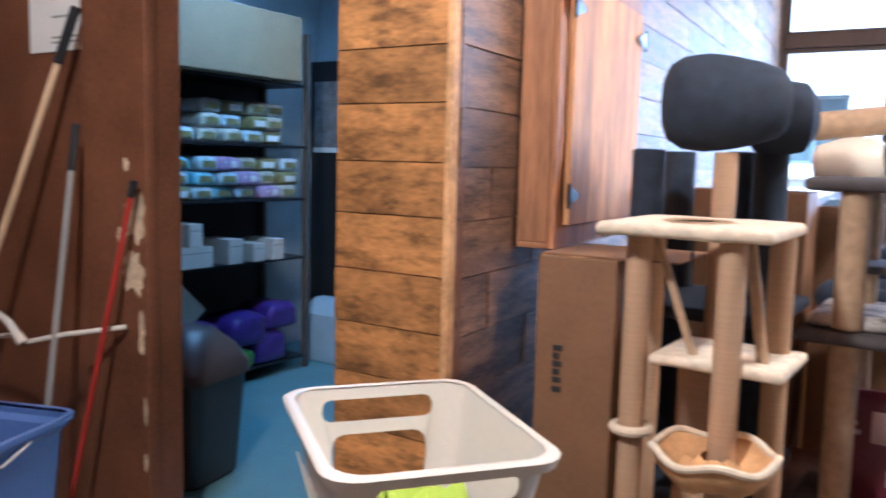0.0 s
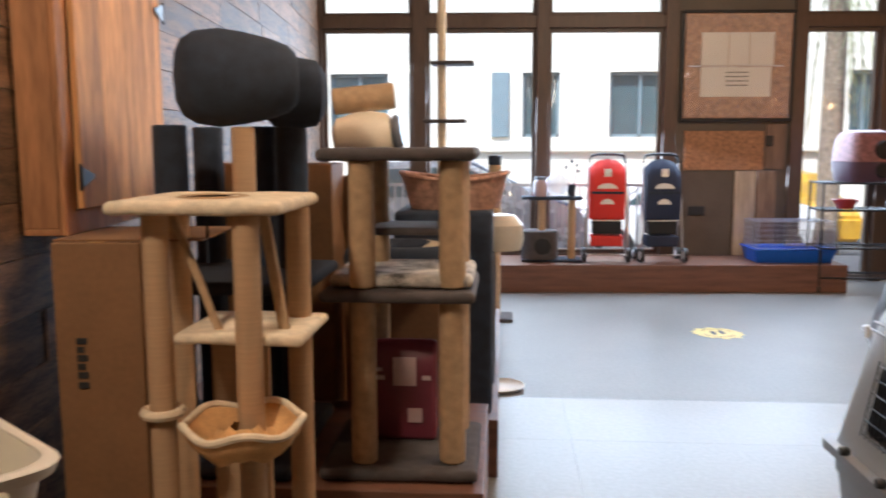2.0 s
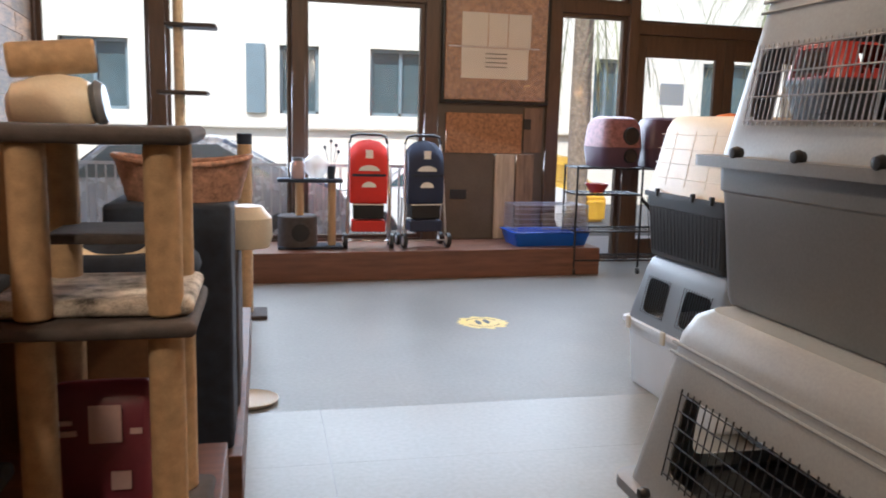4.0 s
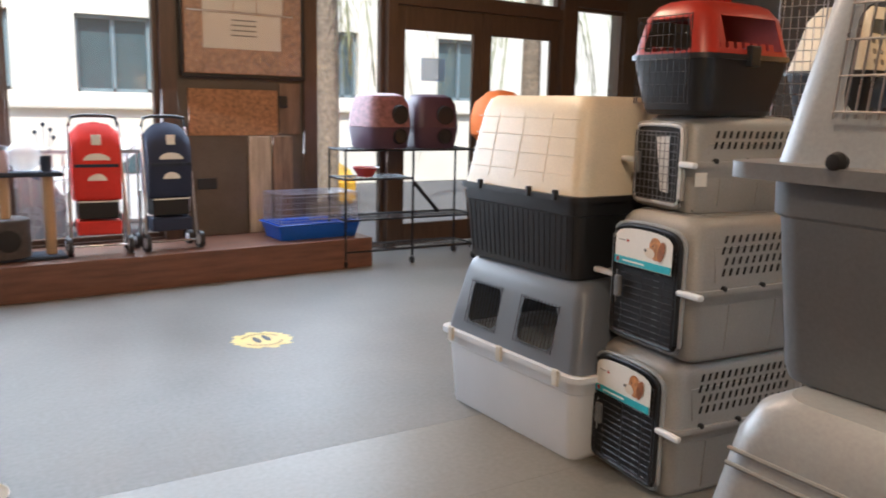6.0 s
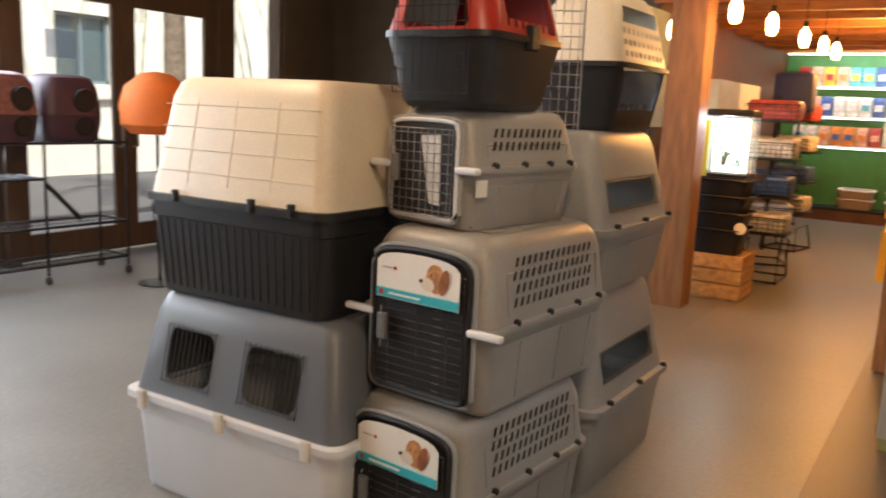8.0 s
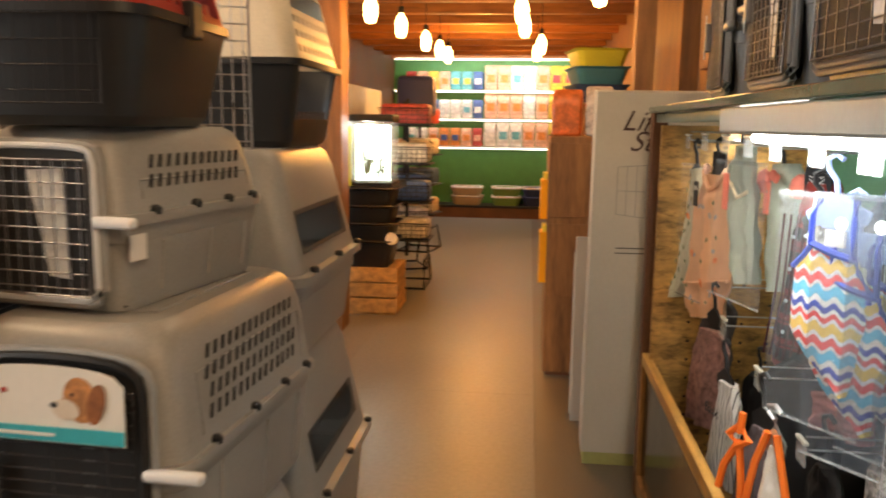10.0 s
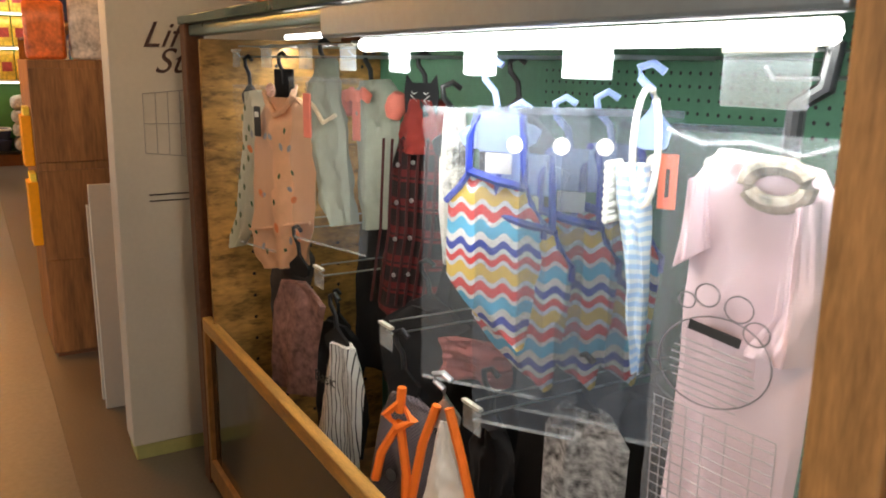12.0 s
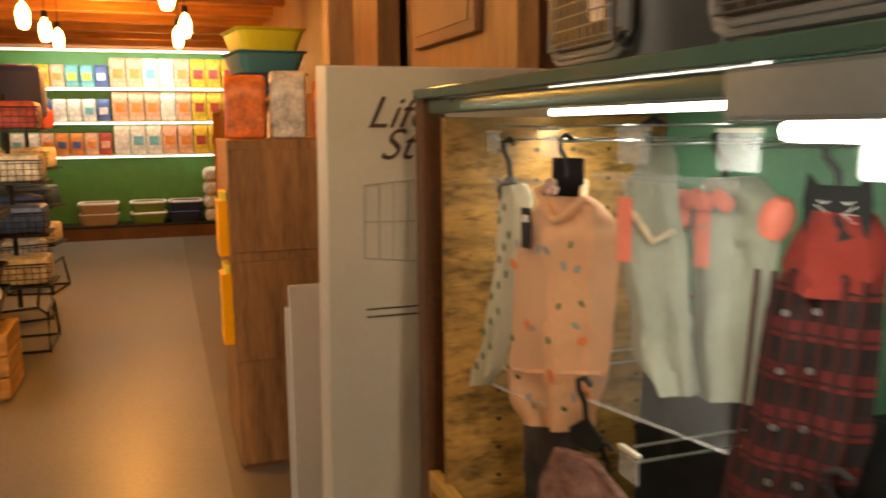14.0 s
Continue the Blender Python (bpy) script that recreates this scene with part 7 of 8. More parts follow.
part("flower", tube([(0.012 * math.cos(q), 0.045, 0.028 + 0.012 * math.sin(q)) for q in (2 * math.pi * k / 8 for k in range(8))], 0.008, n=6, close=True), plain("blush_ribbon", (0.85, 0.55, 0.45), 0.7), g)
rn = random.Random(8)
for mt, n, r in ((plain("olive_motif", (0.05, 0.12, 0.05), 0.85), 10, 0.009), (plain("blue_grey_motif", (0.35, 0.36, 0.40), 0.85), 9, 0.012), (plain("coral_motif", (0.80, 0.25, 0.10), 0.85), 5, 0.016)):
    bm = bmesh.new()
    for i in range(n):
        z = rn.uniform(-0.46, -0.08)
        x = rn.uniform(-0.115, 0.145)
        lean = rn.uniform(0, 3)
        bm.faces.new([bm.verts.new((x + r * math.cos(q) * math.cos(lean) - 0.6 * r * math.sin(q) * math.sin(lean), 0.046, z + r * math.cos(q) * math.sin(lean) + 0.6 * r * math.sin(q) * math.cos(lean))) for q in (2 * math.pi * k / 8 for k in range(8))])
    part("printed_motif", bm, mt, g, kind="stuff", flat=True)
g = costume(pose(4.13, 2.38, 1.36, 0, 0, 15), "cream leafy-print pet pyjama hanging by the end panel", CREAMY, [(-0.053, 0.023, 0.017, 0.013), (-0.072, -0.007, 0.038, -0.04), (-0.07, -0.107, 0.038, -0.146), (-0.025, -0.229, 0.071, -0.272), (-0.005, -0.326, 0.098, -0.361), (0.027, -0.415, 0.145, -0.451), (0.082, -0.471, 0.141, -0.489)])
bm = bmesh.new()
for i in range(14):
    z = -0.03 - i * 0.030
    x = -0.02 + 0.02 * math.sin(i * 2.1) + max(0, -z - 0.15) * 0.33
    bm.faces.new([bm.verts.new((x + 0.007 * math.cos(q), 0.034, z + 0.011 * math.sin(q))) for q in (2 * math.pi * k / 6 for k in range(6))])
part("printed_leaf", bm, plain("leaf_motif", (0.12, 0.16, 0.08), 0.85), g, kind="stuff", flat=True)
film_bag(pose(4.02, 2.41, 1.40, 0, 0, 15), 0.20, 0.48, "clear film bag hanging over pale pet clothes", size_mark=False)
g = costume(pose(3.609, 2.345, 1.47, 0, 0, 15), "sage green hooded pet dress with salmon ribbon, turned sideways", SAGE, [(-0.024, 0.005, 0.018, 0.0), (-0.043, -0.024, 0.054, -0.056), (-0.05, -0.06, 0.072, -0.097), (-0.061, -0.124, 0.077, -0.147), (-0.078, -0.177, 0.069, -0.20), (-0.081, -0.25, 0.046, -0.294), (-0.087, -0.306, 0.046, -0.355), (-0.099, -0.398, -0.029, -0.408)], hook_z=0.05, hook_w=0.03, fold=0.017, t_=0.06)
part("ribbon", box(0.010, 0.040, 0.040, 0.046, -0.19, -0.08, 0.003), SALMON, g)
part("hood_edge", tube([(0.052, 0.02, -0.056), (0.02, 0.035, -0.10), (-0.03, 0.035, -0.15), (-0.06, 0.02, -0.13)], 0.006, n=6), PLUSH_PALE, g)
g = costume(pose(3.55, 2.25, 1.40, 0, 0, 15), "sage green pet dress with salmon puffed shoulders and bow", SAGE, [(-0.059, 0.027, 0.033, 0.02), (-0.105, -0.004, 0.078, -0.016), (-0.112, -0.046, 0.078, -0.065), (-0.105, -0.082, 0.062, -0.102), (-0.098, -0.137, 0.059, -0.18), (-0.083, -0.23, 0.051, -0.28), (-0.084, -0.339, 0.039, -0.358)], hook_z=0.10, fold=0.016, t_=0.06)
for x, z in ((-0.105, -0.035), (0.074, -0.035)):
    part("puffed_shoulder", lathe([(0.0, -0.035), (0.018, -0.030), (0.027, -0.008), (0.025, 0.016), (0.014, 0.032), (0.0, 0.036)], n=14), SALMON, g, at=pose(x, 0.012, z, 0, 20 if x > 0 else -20, 0))
part("bow_knot", box(-0.012, 0.018, 0.040, 0.056, -0.030, 0.0, 0.007, seg=3), SALMON, g)
for x0, x1 in ((-0.050, -0.010), (0.014, 0.046)):
    part("bow_loop", box(-0.020, 0.020, 0.038, 0.052, -0.014, 0.014, 0.010, seg=3), SALMON, g, at=pose((x0 + x1) / 2, 0, -0.012, 0, 28 if x0 > 0 else -28, 0))
part("bow_tail", box(-0.004, 0.026, 0.038, 0.043, -0.125, -0.03, 0.003), SALMON, g)
film_bag(pose(3.56, 2.37, 1.43, 0, 0, 15), 0.30, 0.42, "clear film bag over sage green pet clothes", size_mark=False)
SCARLET = plain("scarlet_knit", (0.21, 0.020, 0.014), 0.9, bump=0.4)
g = costume(pose(3.36, 2.20, 1.37, 0, 0, 25), "red and black checked pet coat with scarlet knitted collar", PLAID, [(-0.054, 0.002, 0.034, -0.001), (-0.070, -0.055, 0.072, -0.069), (-0.071, -0.125, 0.098, -0.138), (-0.068, -0.217, 0.11, -0.235), (-0.067, -0.31, 0.12, -0.335), (-0.047, -0.395, 0.144, -0.425), (-0.02, -0.491, 0.152, -0.515), (-0.003, -0.53, 0.111, -0.53)], t_=0.05, fold=0.010, hook_z=0.12)
bm = bmesh.new()
for i in range(7):
    x = -0.055 + i * 0.026
    tube([(x, 0.0315, -0.08), (x + 0.012, 0.0315, -0.30), (x + 0.045, 0.0305, -0.49)], 0.0045, bm, 4)
part("check_stripe", bm, plain("dark_check", (0.05, 0.006, 0.006), 0.9), g, kind="stuff")
for z in (-0.13, -0.22, -0.31, -0.40):
    for x in (0.0, 0.045):
        part("button", lathe([(0.0, 0), (0.006, 0), (0.005, 0.003), (0.0, 0.003)], n=12), WIRE, g, at=pose(x - z * 0.05, 0.040, z - x * 0.2, -90))
part("scarf_collar", cloth_sheet([(-0.052, 0.012, 0.042, 0.016), (-0.073, -0.023, 0.064, -0.029), (-0.070, -0.074, 0.080, -0.069), (-0.052, -0.112, 0.072, -0.108)], 0.075, fold=0.010), SCARLET, g)
black_head_card(g, -0.008, 0.020, 0.088, 0.10)
g = costume(pose(3.10, 2.12, 1.36, 0, 0, TURNC), "dark pet coat hanging behind the film bags", BLACKCLOTH, [(-0.04, 0, 0.04, 0), (-0.09, -0.05, 0.09, -0.05), (-0.08, -0.5, 0.09, -0.5)])
costume(pose(3.06, 2.30, 1.33, 0, 0, 62), "white pet top with dark spots, seen edge on", COWSPOT, [(-0.02, 0.05, 0.02, 0.05), (-0.03, -0.05, 0.03, -0.05), (-0.025, -0.15, 0.03, -0.15), (-0.03, -0.27, 0.02, -0.26)], hook_z=0.10)
g = costume(pose(2.52, 2.30, 1.30, 0, 0, 30), "pale blue gingham pet dress with frilled edge", PALEWAVE, [(0.001, 0.03, 0.050, 0.03), (-0.004, -0.015, 0.048, -0.012), (-0.009, -0.071, 0.035, -0.084), (-0.010, -0.145, 0.024, -0.15), (-0.010, -0.204, 0.023, -0.20), (-0.010, -0.276, 0.008, -0.276)], hook_z=0.0, t_=0.03)
part("armhole_band", tube([(0.004 + 0.018 * math.cos(q), 0.016, 0.055 + 0.082 * math.sin(q)) for q in (2 * math.pi * i / 20 for i in range(20))], 0.005, n=6, close=True), PAPER, g)
bm = bmesh.new()
for i in range(9):
    tube([(0.046 + 0.005 * (i % 2), -0.01, 0.030 - i * 0.010), (0.058, 0.015, 0.028 - i * 0.010)], 0.006, bm, 6)
part("frill", bm, PAPER, g, kind="stuff")
part("hanger", bmesh_hanger(0.17, 0.05, 0.06, 0.0), BLUEHANG, g)
part("swing_tag", box(-0.036, -0.010, -0.012, -0.009, -0.032, 0.046), plain("coral_card", (0.75, 0.20, 0.13), 0.6), g, "coral swing tag")
part("tag_print", box(-0.026, -0.020, -0.0085, -0.008, -0.015, 0.025), INK, g)


def pink_pack(m):
    t = thing("pet_costume", m, "pink pet top with paw print, in a sealed film bag", "pet clothes", "hanging pet clothes")
    rows = [(-0.049, -0.019, 0.071, -0.003), (-0.063, -0.043, 0.098, -0.039), (-0.063, -0.098, 0.097, -0.122), (-0.062, -0.163, 0.10, -0.194), (-0.062, -0.249, 0.10, -0.283), (-0.06, -0.34, 0.104, -0.377), (-0.05, -0.50, 0.118, -0.55)]
    part("top", cloth_sheet(rows, 0.05, fold=0.012), PINK, t)
    fur = plain("golden_fur", (0.50, 0.44, 0.36), 0.9, dark=0.3, scale=30, bump=0.8)
    part("inner_collar", tube([(-0.010 + 0.034 * math.cos(q), 0.034, -0.036 + 0.022 * math.sin(q)) for q in (2 * math.pi * i / 16 for i in range(16))], 0.011, n=8, close=True), fur, t)
    part("sleeve", cloth_sheet([(-0.055, -0.05, -0.028, -0.06), (-0.066, -0.16, -0.018, -0.19), (-0.062, -0.24, 0.012, -0.235)], 0.05, fold=0.010, ph=2.0), PINK, t).matrix_basis = pose(0, 0.022, 0)
    part("sleeve", cloth_sheet([(0.070, -0.03, 0.096, -0.04), (0.066, -0.12, 0.108, -0.15)], 0.04, fold=0.010, ph=1.0), PINK, t).matrix_basis = pose(0, 0.018, 0)
    bm = bmesh.new()

    def loop(cx, cz, a, b, r=0.0011, lean=0.0):
        tube([(cx + a * math.cos(q) * math.cos(lean) - b * math.sin(q) * math.sin(lean), 0.0575, cz + a * math.cos(q) * math.sin(lean) + b * math.sin(q) * math.cos(lean)) for q in (2 * math.pi * i / 28 for i in range(28))], r, bm, 5, close=True)
    loop(0.035, -0.248, 0.068, 0.056, lean=-0.15)
    for cx, cz, a in ((0.072, -0.178, 0.010), (0.048, -0.168, 0.0145), (0.010, -0.178, 0.0165), (-0.012, -0.203, 0.015)):
        loop(cx, cz, a, a * 0.95)
    part("paw_outline", bm, plain("grey_print", (0.22, 0.20, 0.22), 0.6), t)
    bm = bmesh.new()
    for i in range(8):
        k = 0.052 - 0.0012 * (i - 3) ** 2
        tube([(0.036 + k, 0.0575, -0.225 - i * 0.0095), (0.036 - k, 0.0575, -0.238 - i * 0.0095)], 0.0010, bm, 4)
    for i in range(11):
        tube([(0.106, 0.0575, -0.306 - i * 0.013), (-0.046, 0.0575, -0.325 - i * 0.014)], 0.0008, bm, 4)
    for x in (0.104, 0.092, 0.078, 0.062, 0.040, 0.012, -0.02, -0.046):
        tube([(x, 0.0575, -0.306 - (0.104 - x) * 0.12), (x, 0.0575, -0.45 - (0.104 - x) * 0.15)], 0.0008, bm, 4)
    part("print_line", bm, plain("grey_print_lines", (0.38, 0.36, 0.38), 0.6), t, kind="stuff")
    part("name_strip", box(-0.032, 0.032, 0.0575, 0.0585, -0.006, 0.006), INK, t, at=pose(0.036, 0, -0.212, 0, -11, 0))
    bm = box(-0.088, 0.116, 0.050, 0.051, -0.56, 0.02)
    bmesh.ops.subdivide_edges(bm, edges=[e for e in bm.edges if e.calc_length() > 0.1], cuts=12, use_grid_fill=True)
    for v in bm.verts:
        v.co.y += 0.012 * noise.noise(v.co * 14) + 0.004 * noise.noise(v.co * 40)
    part("film_bag", bm, FILM, t, "clear sealed film bag")
    part("film_ruffle", tube([(-0.088, 0.05, 0.018), (-0.04, 0.055, 0.0), (0.02, 0.045, 0.010), (0.07, 0.055, 0.006), (0.116, 0.05, 0.020)], 0.0028, n=6), FROST, t)
    h = part("hanger", tube([(-0.01, 0.0, -0.02), (-0.012, 0.0, 0.05), (-0.040, 0.0, 0.070), (-0.046, 0.0, 0.115), (-0.020, 0.0, 0.135), (0.0, 0.0, 0.12)], 0.011, n=10), PL_BLACK, t)
    return t


pink_pack(pose(2.285, 2.33, 1.375, 0, 0, 20))
# lower row
g = costume(pose(3.44, 2.40, 0.80, 0, 0, 15), "white pinstriped pet shirt with black script, on a low hook", PIN, [(-0.070, 0.0, 0.018, 0.0), (-0.102, -0.097, 0.052, -0.118), (-0.095, -0.20, 0.072, -0.21), (-0.082, -0.31, 0.092, -0.27)])
txt = bpy.data.curves.new("script", "FONT")
txt.body, txt.size, txt.extrude = "Basic", 0.042, 0.0006
tx = new("script", txt)
txt.materials.append(INK)
tx.parent = g
tx.matrix_basis = Matrix.Translation((0.045, 0.036, -0.10)) @ Euler((radians(90), 0, radians(180))).to_matrix().to_4x4()
g = costume(pose(3.12, 2.38, 0.80, 0, 0, 20), "grey houndstooth pet coat on a low hook", HOUND, [(-0.036, -0.017, 0.030, -0.02), (-0.09, -0.055, 0.066, -0.075), (-0.08, -0.13, 0.088, -0.17), (-0.075, -0.25, 0.107, -0.26), (-0.075, -0.36, 0.115, -0.36)])
part("badge", lathe([(0.0, 0), (0.014, 0), (0.014, 0.002), (0.0, 0.002)], n=18), WIRE, g, at=pose(0.01, 0.030, -0.20, -90))
costume(pose(3.80, 2.36, 0.90, 0, 0, 15), "dusty pink leaf-print pet dress on a low hook", DUSTY, [(-0.026, -0.041, 0.09, -0.05), (-0.122, -0.085, 0.133, -0.13), (-0.08, -0.22, 0.15, -0.26), (-0.06, -0.37, 0.157, -0.39)])
gown(pose(4.10, 2.28, 0.92, 0, 0, TURNC), "dark grey pet top on a low hook by the end panel", GREYPLUSH, 0.18, 0.40)
gown(pose(3.30, 2.22, 0.90, 0, 0, TURNC), "black pet coat on a low hook", BLACKCLOTH, 0.28, 0.45)
gown(pose(3.15, 2.18, 0.86, 0, 0, TURNC), "dull pink pet top on a low hook", plain("dull_rose_cloth", (0.36, 0.11, 0.10), 0.9), 0.20, 0.10)
costume(pose(2.70, 2.24, 0.86, 0, 0, 20), "black and white knitted pet jumper on a low hook", SNOW, [(-0.05, 0.02, 0.05, 0.02), (-0.09, -0.03, 0.08, -0.03), (-0.085, -0.15, 0.085, -0.15), (-0.08, -0.30, 0.08, -0.30)])
gown(pose(2.90, 2.30, 0.78, 0, 0, 20), "black pet top on a low hook", BLACKCLOTH, 0.12, 0.38)
gown(pose(2.40, 2.15, 0.72, 0, 0, 20), "dark pet top on a low hook", GREYPLUSH, 0.2, 0.34)


def bikini(m):
    t = thing("pet_costume", m, "white pet bikini with bright orange ties, on a low hook", "pet clothes", "hanging pet clothes")
    pr = profile([(0, 0.0, -0.012, 0.012), (0.5, -0.09, -0.035, 0.03), (1, -0.18, -0.055, 0.05)])
    part("cup", garment_mesh(pr, 0.02), PAPER, t)
    for pts in ([(-0.012, 0.01, 0.03), (-0.04, 0.012, -0.06), (-0.075, 0.012, -0.20)], [(0.012, 0.01, 0.03), (0.04, 0.012, -0.05), (0.07, 0.012, -0.20)], [(-0.075, 0.01, -0.19), (0.0, 0.012, -0.205), (0.07, 0.01, -0.20)], [(-0.075, 0.01, -0.19), (-0.10, 0.02, -0.17), (-0.12, 0.01, -0.15)]):
        part("tie", tube(pts, 0.009, n=6), ORANGE, t)
    part("bow_loop", tube([(0.09, 0.01, 0.02), (0.06, 0.012, -0.01), (0.09, 0.015, -0.03), (0.12, 0.012, -0.01)], 0.010, n=6, close=True), ORANGE, t)
    for pts in ([(0.09, 0.01, -0.02), (0.075, 0.012, -0.12), (0.08, 0.01, -0.26)], [(0.09, 0.01, -0.02), (0.13, 0.012, -0.09), (0.145, 0.01, -0.15)], [(0.09, 0.01, 0.0), (0.085, 0.01, 0.05)]):
        part("bow_tail", tube(pts, 0.009, n=6), ORANGE, t)
    hanger(t, 0.09, 0.06, WIRE, 0.05)
    return t


bikini(pose(2.86, 2.43, 0.835, 0, 0, TURNC))

# Black clothes at the back, added to fill in the shadow there too.
for i, (x, y, z, h) in enumerate(((3.95, 2.02, 1.02, 0.55), (3.65, 2.0, 1.0, 0.60), (3.38, 2.0, 1.02, 0.6), (3.05, 2.0, 0.98, 0.6), (2.78, 2.0, 0.82, 0.45), (4.15, 2.1, 0.6, 0.45))):
    gown(pose(x, y, z, 0, 0, 12), "black pet garment filling the shade at the back of the rack", BLACKCLOTH, 0.30, h, waist=0.28)

# Crates on top of the rack.
DARKG = mat("dark_grey_plastic", (0.07, 0.075, 0.085), 0.4, dark=0.92, scale=3, bump=0.06, detail=200)
travel_crate(pose(2.55, 2.08, 1.602, 0, 0, 180), 0.34, 0.34, 0.56, 0.26, "dark grey pet crate on top of the clothes rack", "crates on the clothes rack", DARKG, DARKG, slots=(0, 0), trim=DARKG, door_color=DULLWIRE)
travel_crate(pose(3.20, 2.06, 1.602, 0, 0, 180), 0.24, 0.34, 0.48, 0.24, "black pet crate with bright wire door on the clothes rack", "crates on the clothes rack", PL_GREY, PL_BLACK, slots=(0, 0), trim=PL_GREY, door_color=DULLWIRE)
travel_crate(pose(3.72, 2.10, 1.602, 0, 0, 176), 0.19, 0.30, 0.42, 0.21, "small grey and black pet crate on the clothes rack", "crates on the clothes rack", PL_GREY, PL_BLACK, slots=(0, 0), trim=PL_GREY, door_color=DULLWIRE)

# ---- aisle ----
ORANGEWOOD = mat("orange_lit_wood", (0.23, 0.105, 0.036), 0.55, dark=0.6, scale=3, grain=(7, 7, 1), bump=0.15)
part("pillar", box(6.85, 7.10, 4.32, 4.60, 0, 2.75, 0.006), ORANGEWOOD, kind="structure")
part("pillar", box(6.3, 6.45, 2.24, 2.36, 0, 2.75, 0.006), ORANGEWOOD, kind="structure")
part("wall_rack_row", box(6.7, 12.9, 1.9, 2.02, 0, 2.75), ORANGEWOOD, kind="structure")
part("wall_aisle_south", box(4.6, 15.6, 1.2, 1.32, 0, 2.75), BROWNWALL, kind="structure")
part("wall_upper_panel", box(5.0, 6.29, 1.9, 1.98, 1.6, 2.75), ORANGEWOOD, kind="structure")
up = thing("picture_frame", pose(5.3, 2.0, 1.85), "dark framed panel on the orange wooden wall", "picture")
part("frame", box(0, 0.75, -0.018, 0.02, 0, 0.6, 0.006), BROWNWALL, up)
part("panel", box(0.05, 0.70, 0.021, 0.026, 0.05, 0.55), CARTON, up)

# Folded-cage carton with lettering, leaning white panels, wooden cabinet with yellow boxes.
life = thing("carton_box", pose(4.67, 2.455, 0.0, 0, -4.5, 0), "tall white carton with black script, standing by the rack", "carton", "cartons by the aisle")
part("body", box(0.0, 0.14, -0.55, 0.26, 0.06, 1.67, 0.004), WHITECARD, life)
part("foot", box(0.004, 0.136, -0.54, 0.25, 0.0, 0.0595, 0.003), plain("lime_card", (0.42, 0.42, 0.16), 0.6), life)
SCRIPTINK = plain("brown_ink", (0.07, 0.035, 0.03), 0.6)
for body, z, y in (("Life", 1.512, 0.157), ("St", 1.428, 0.122)):
    c = bpy.data.curves.new("lettering", "FONT")
    c.body, c.size, c.extrude, c.shear = body, 0.118, 0.0005, 0.45
    c.materials.append(SCRIPTINK)
    o = new("lettering", c)
    o.parent = life
    o.matrix_basis = Matrix.Translation((-0.0018, y, z)) @ Euler((radians(90), 0, radians(-90))).to_matrix().to_4x4()
bm = bmesh.new()
for a, b in (((0.16, 1.16), (0.16, 1.36)), ((0.16, 1.36), (-0.1, 1.38)), ((0.16, 1.16), (-0.1, 1.13)), ((0.12, 1.155), (0.12, 1.363)), ((0.08, 1.15), (0.08, 1.366)), ((0.04, 1.145), (0.04, 1.369)), ((0.16, 1.26), (-0.1, 1.255))):
    tube([(-0.002, a[0], a[1]), (-0.002, b[0], b[1])], 0.0012, bm, 4)
part("cage_drawing", bm, PL_TAUPE, life)
bm = bmesh.new()
for z in (0.99, 1.012):
    box(-0.003, -0.0005, 0.0, 0.155, z, z + 0.004, 0, bm)
part("print_lines", bm, INK, life)
for i, x in enumerate((5.22, 5.33)):
    tagged(part("white_panel", box(x, x + 0.02, 2.12, 2.735, 0.0, 0.97 - 0.1 * i, 0.003), WHITECARD), "flat white panel leaning by the wooden cabinet", "panel", "white panels")
cab = thing("cabinet", pose(6.0, 2.20, 0), "rough brown wooden cabinet standing at the aisle", "cabinet")
DARKPINE = mat("dark_pine", (0.29, 0.125, 0.042), 0.6, dark=0.5, scale=2.2, grain=(7, 7, 0.8), bump=0.2, detail=14, blotch=0.3)
part("body", box(0.0, 0.7, 0.0, 0.665, 0.02, 1.46, 0.005), DARKPINE, cab)
for z in (0.5, 0.98):
    part("side_board", box(-0.012, -0.001, 0.0, 0.665, z, z + 0.44, 0.003), DARKPINE, cab)
part("plinth", box(0.01, 0.69, 0.01, 0.65, 0.0, 0.0195), BROWNWALL, cab)
YBOX = plain("yellow_orange_card", (0.90, 0.36, 0.01), 0.45)
for z0, z1, x in ((0.96, 1.24, 6.05), (0.58, 0.93, 5.99)):
    y_ = thing("flyer_box", pose(x, 2.866, 0), "yellow orange leaflet holder on the side of the cabinet", "leaflet holder", "leaflet holders")
    part("pocket", box(0.0, 0.16, 0.0, 0.045, z0, z1 - 0.04, 0.004), YBOX, y_)
    part("leaflets", box(0.01, 0.15, 0.004, 0.030, z1 - 0.0395, z1, 0.002), plain("bright_leaflet", (0.85, 0.65, 0.08), 0.5), y_)
ORANGEBAG = plain("orange_print_bag", (0.70, 0.16, 0.04), 0.35, dark=0.5, scale=16)
for i, (y, w, h, mt, n) in enumerate(((2.76, 0.18, 0.28, ORANGEBAG, "orange"), (2.57, 0.16, 0.30, plain("pale_print_bag", (0.60, 0.50, 0.40), 0.35, dark=0.4, scale=16), "pale"), (2.38, 0.16, 0.26, ORANGEBAG, "orange"))):
    food_bag(pose(6.2, y, 1.461, 0, 0, 80), w, 0.10, h, mt, n + " printed pet food bag standing on the wooden cabinet", "bags on the cabinet")
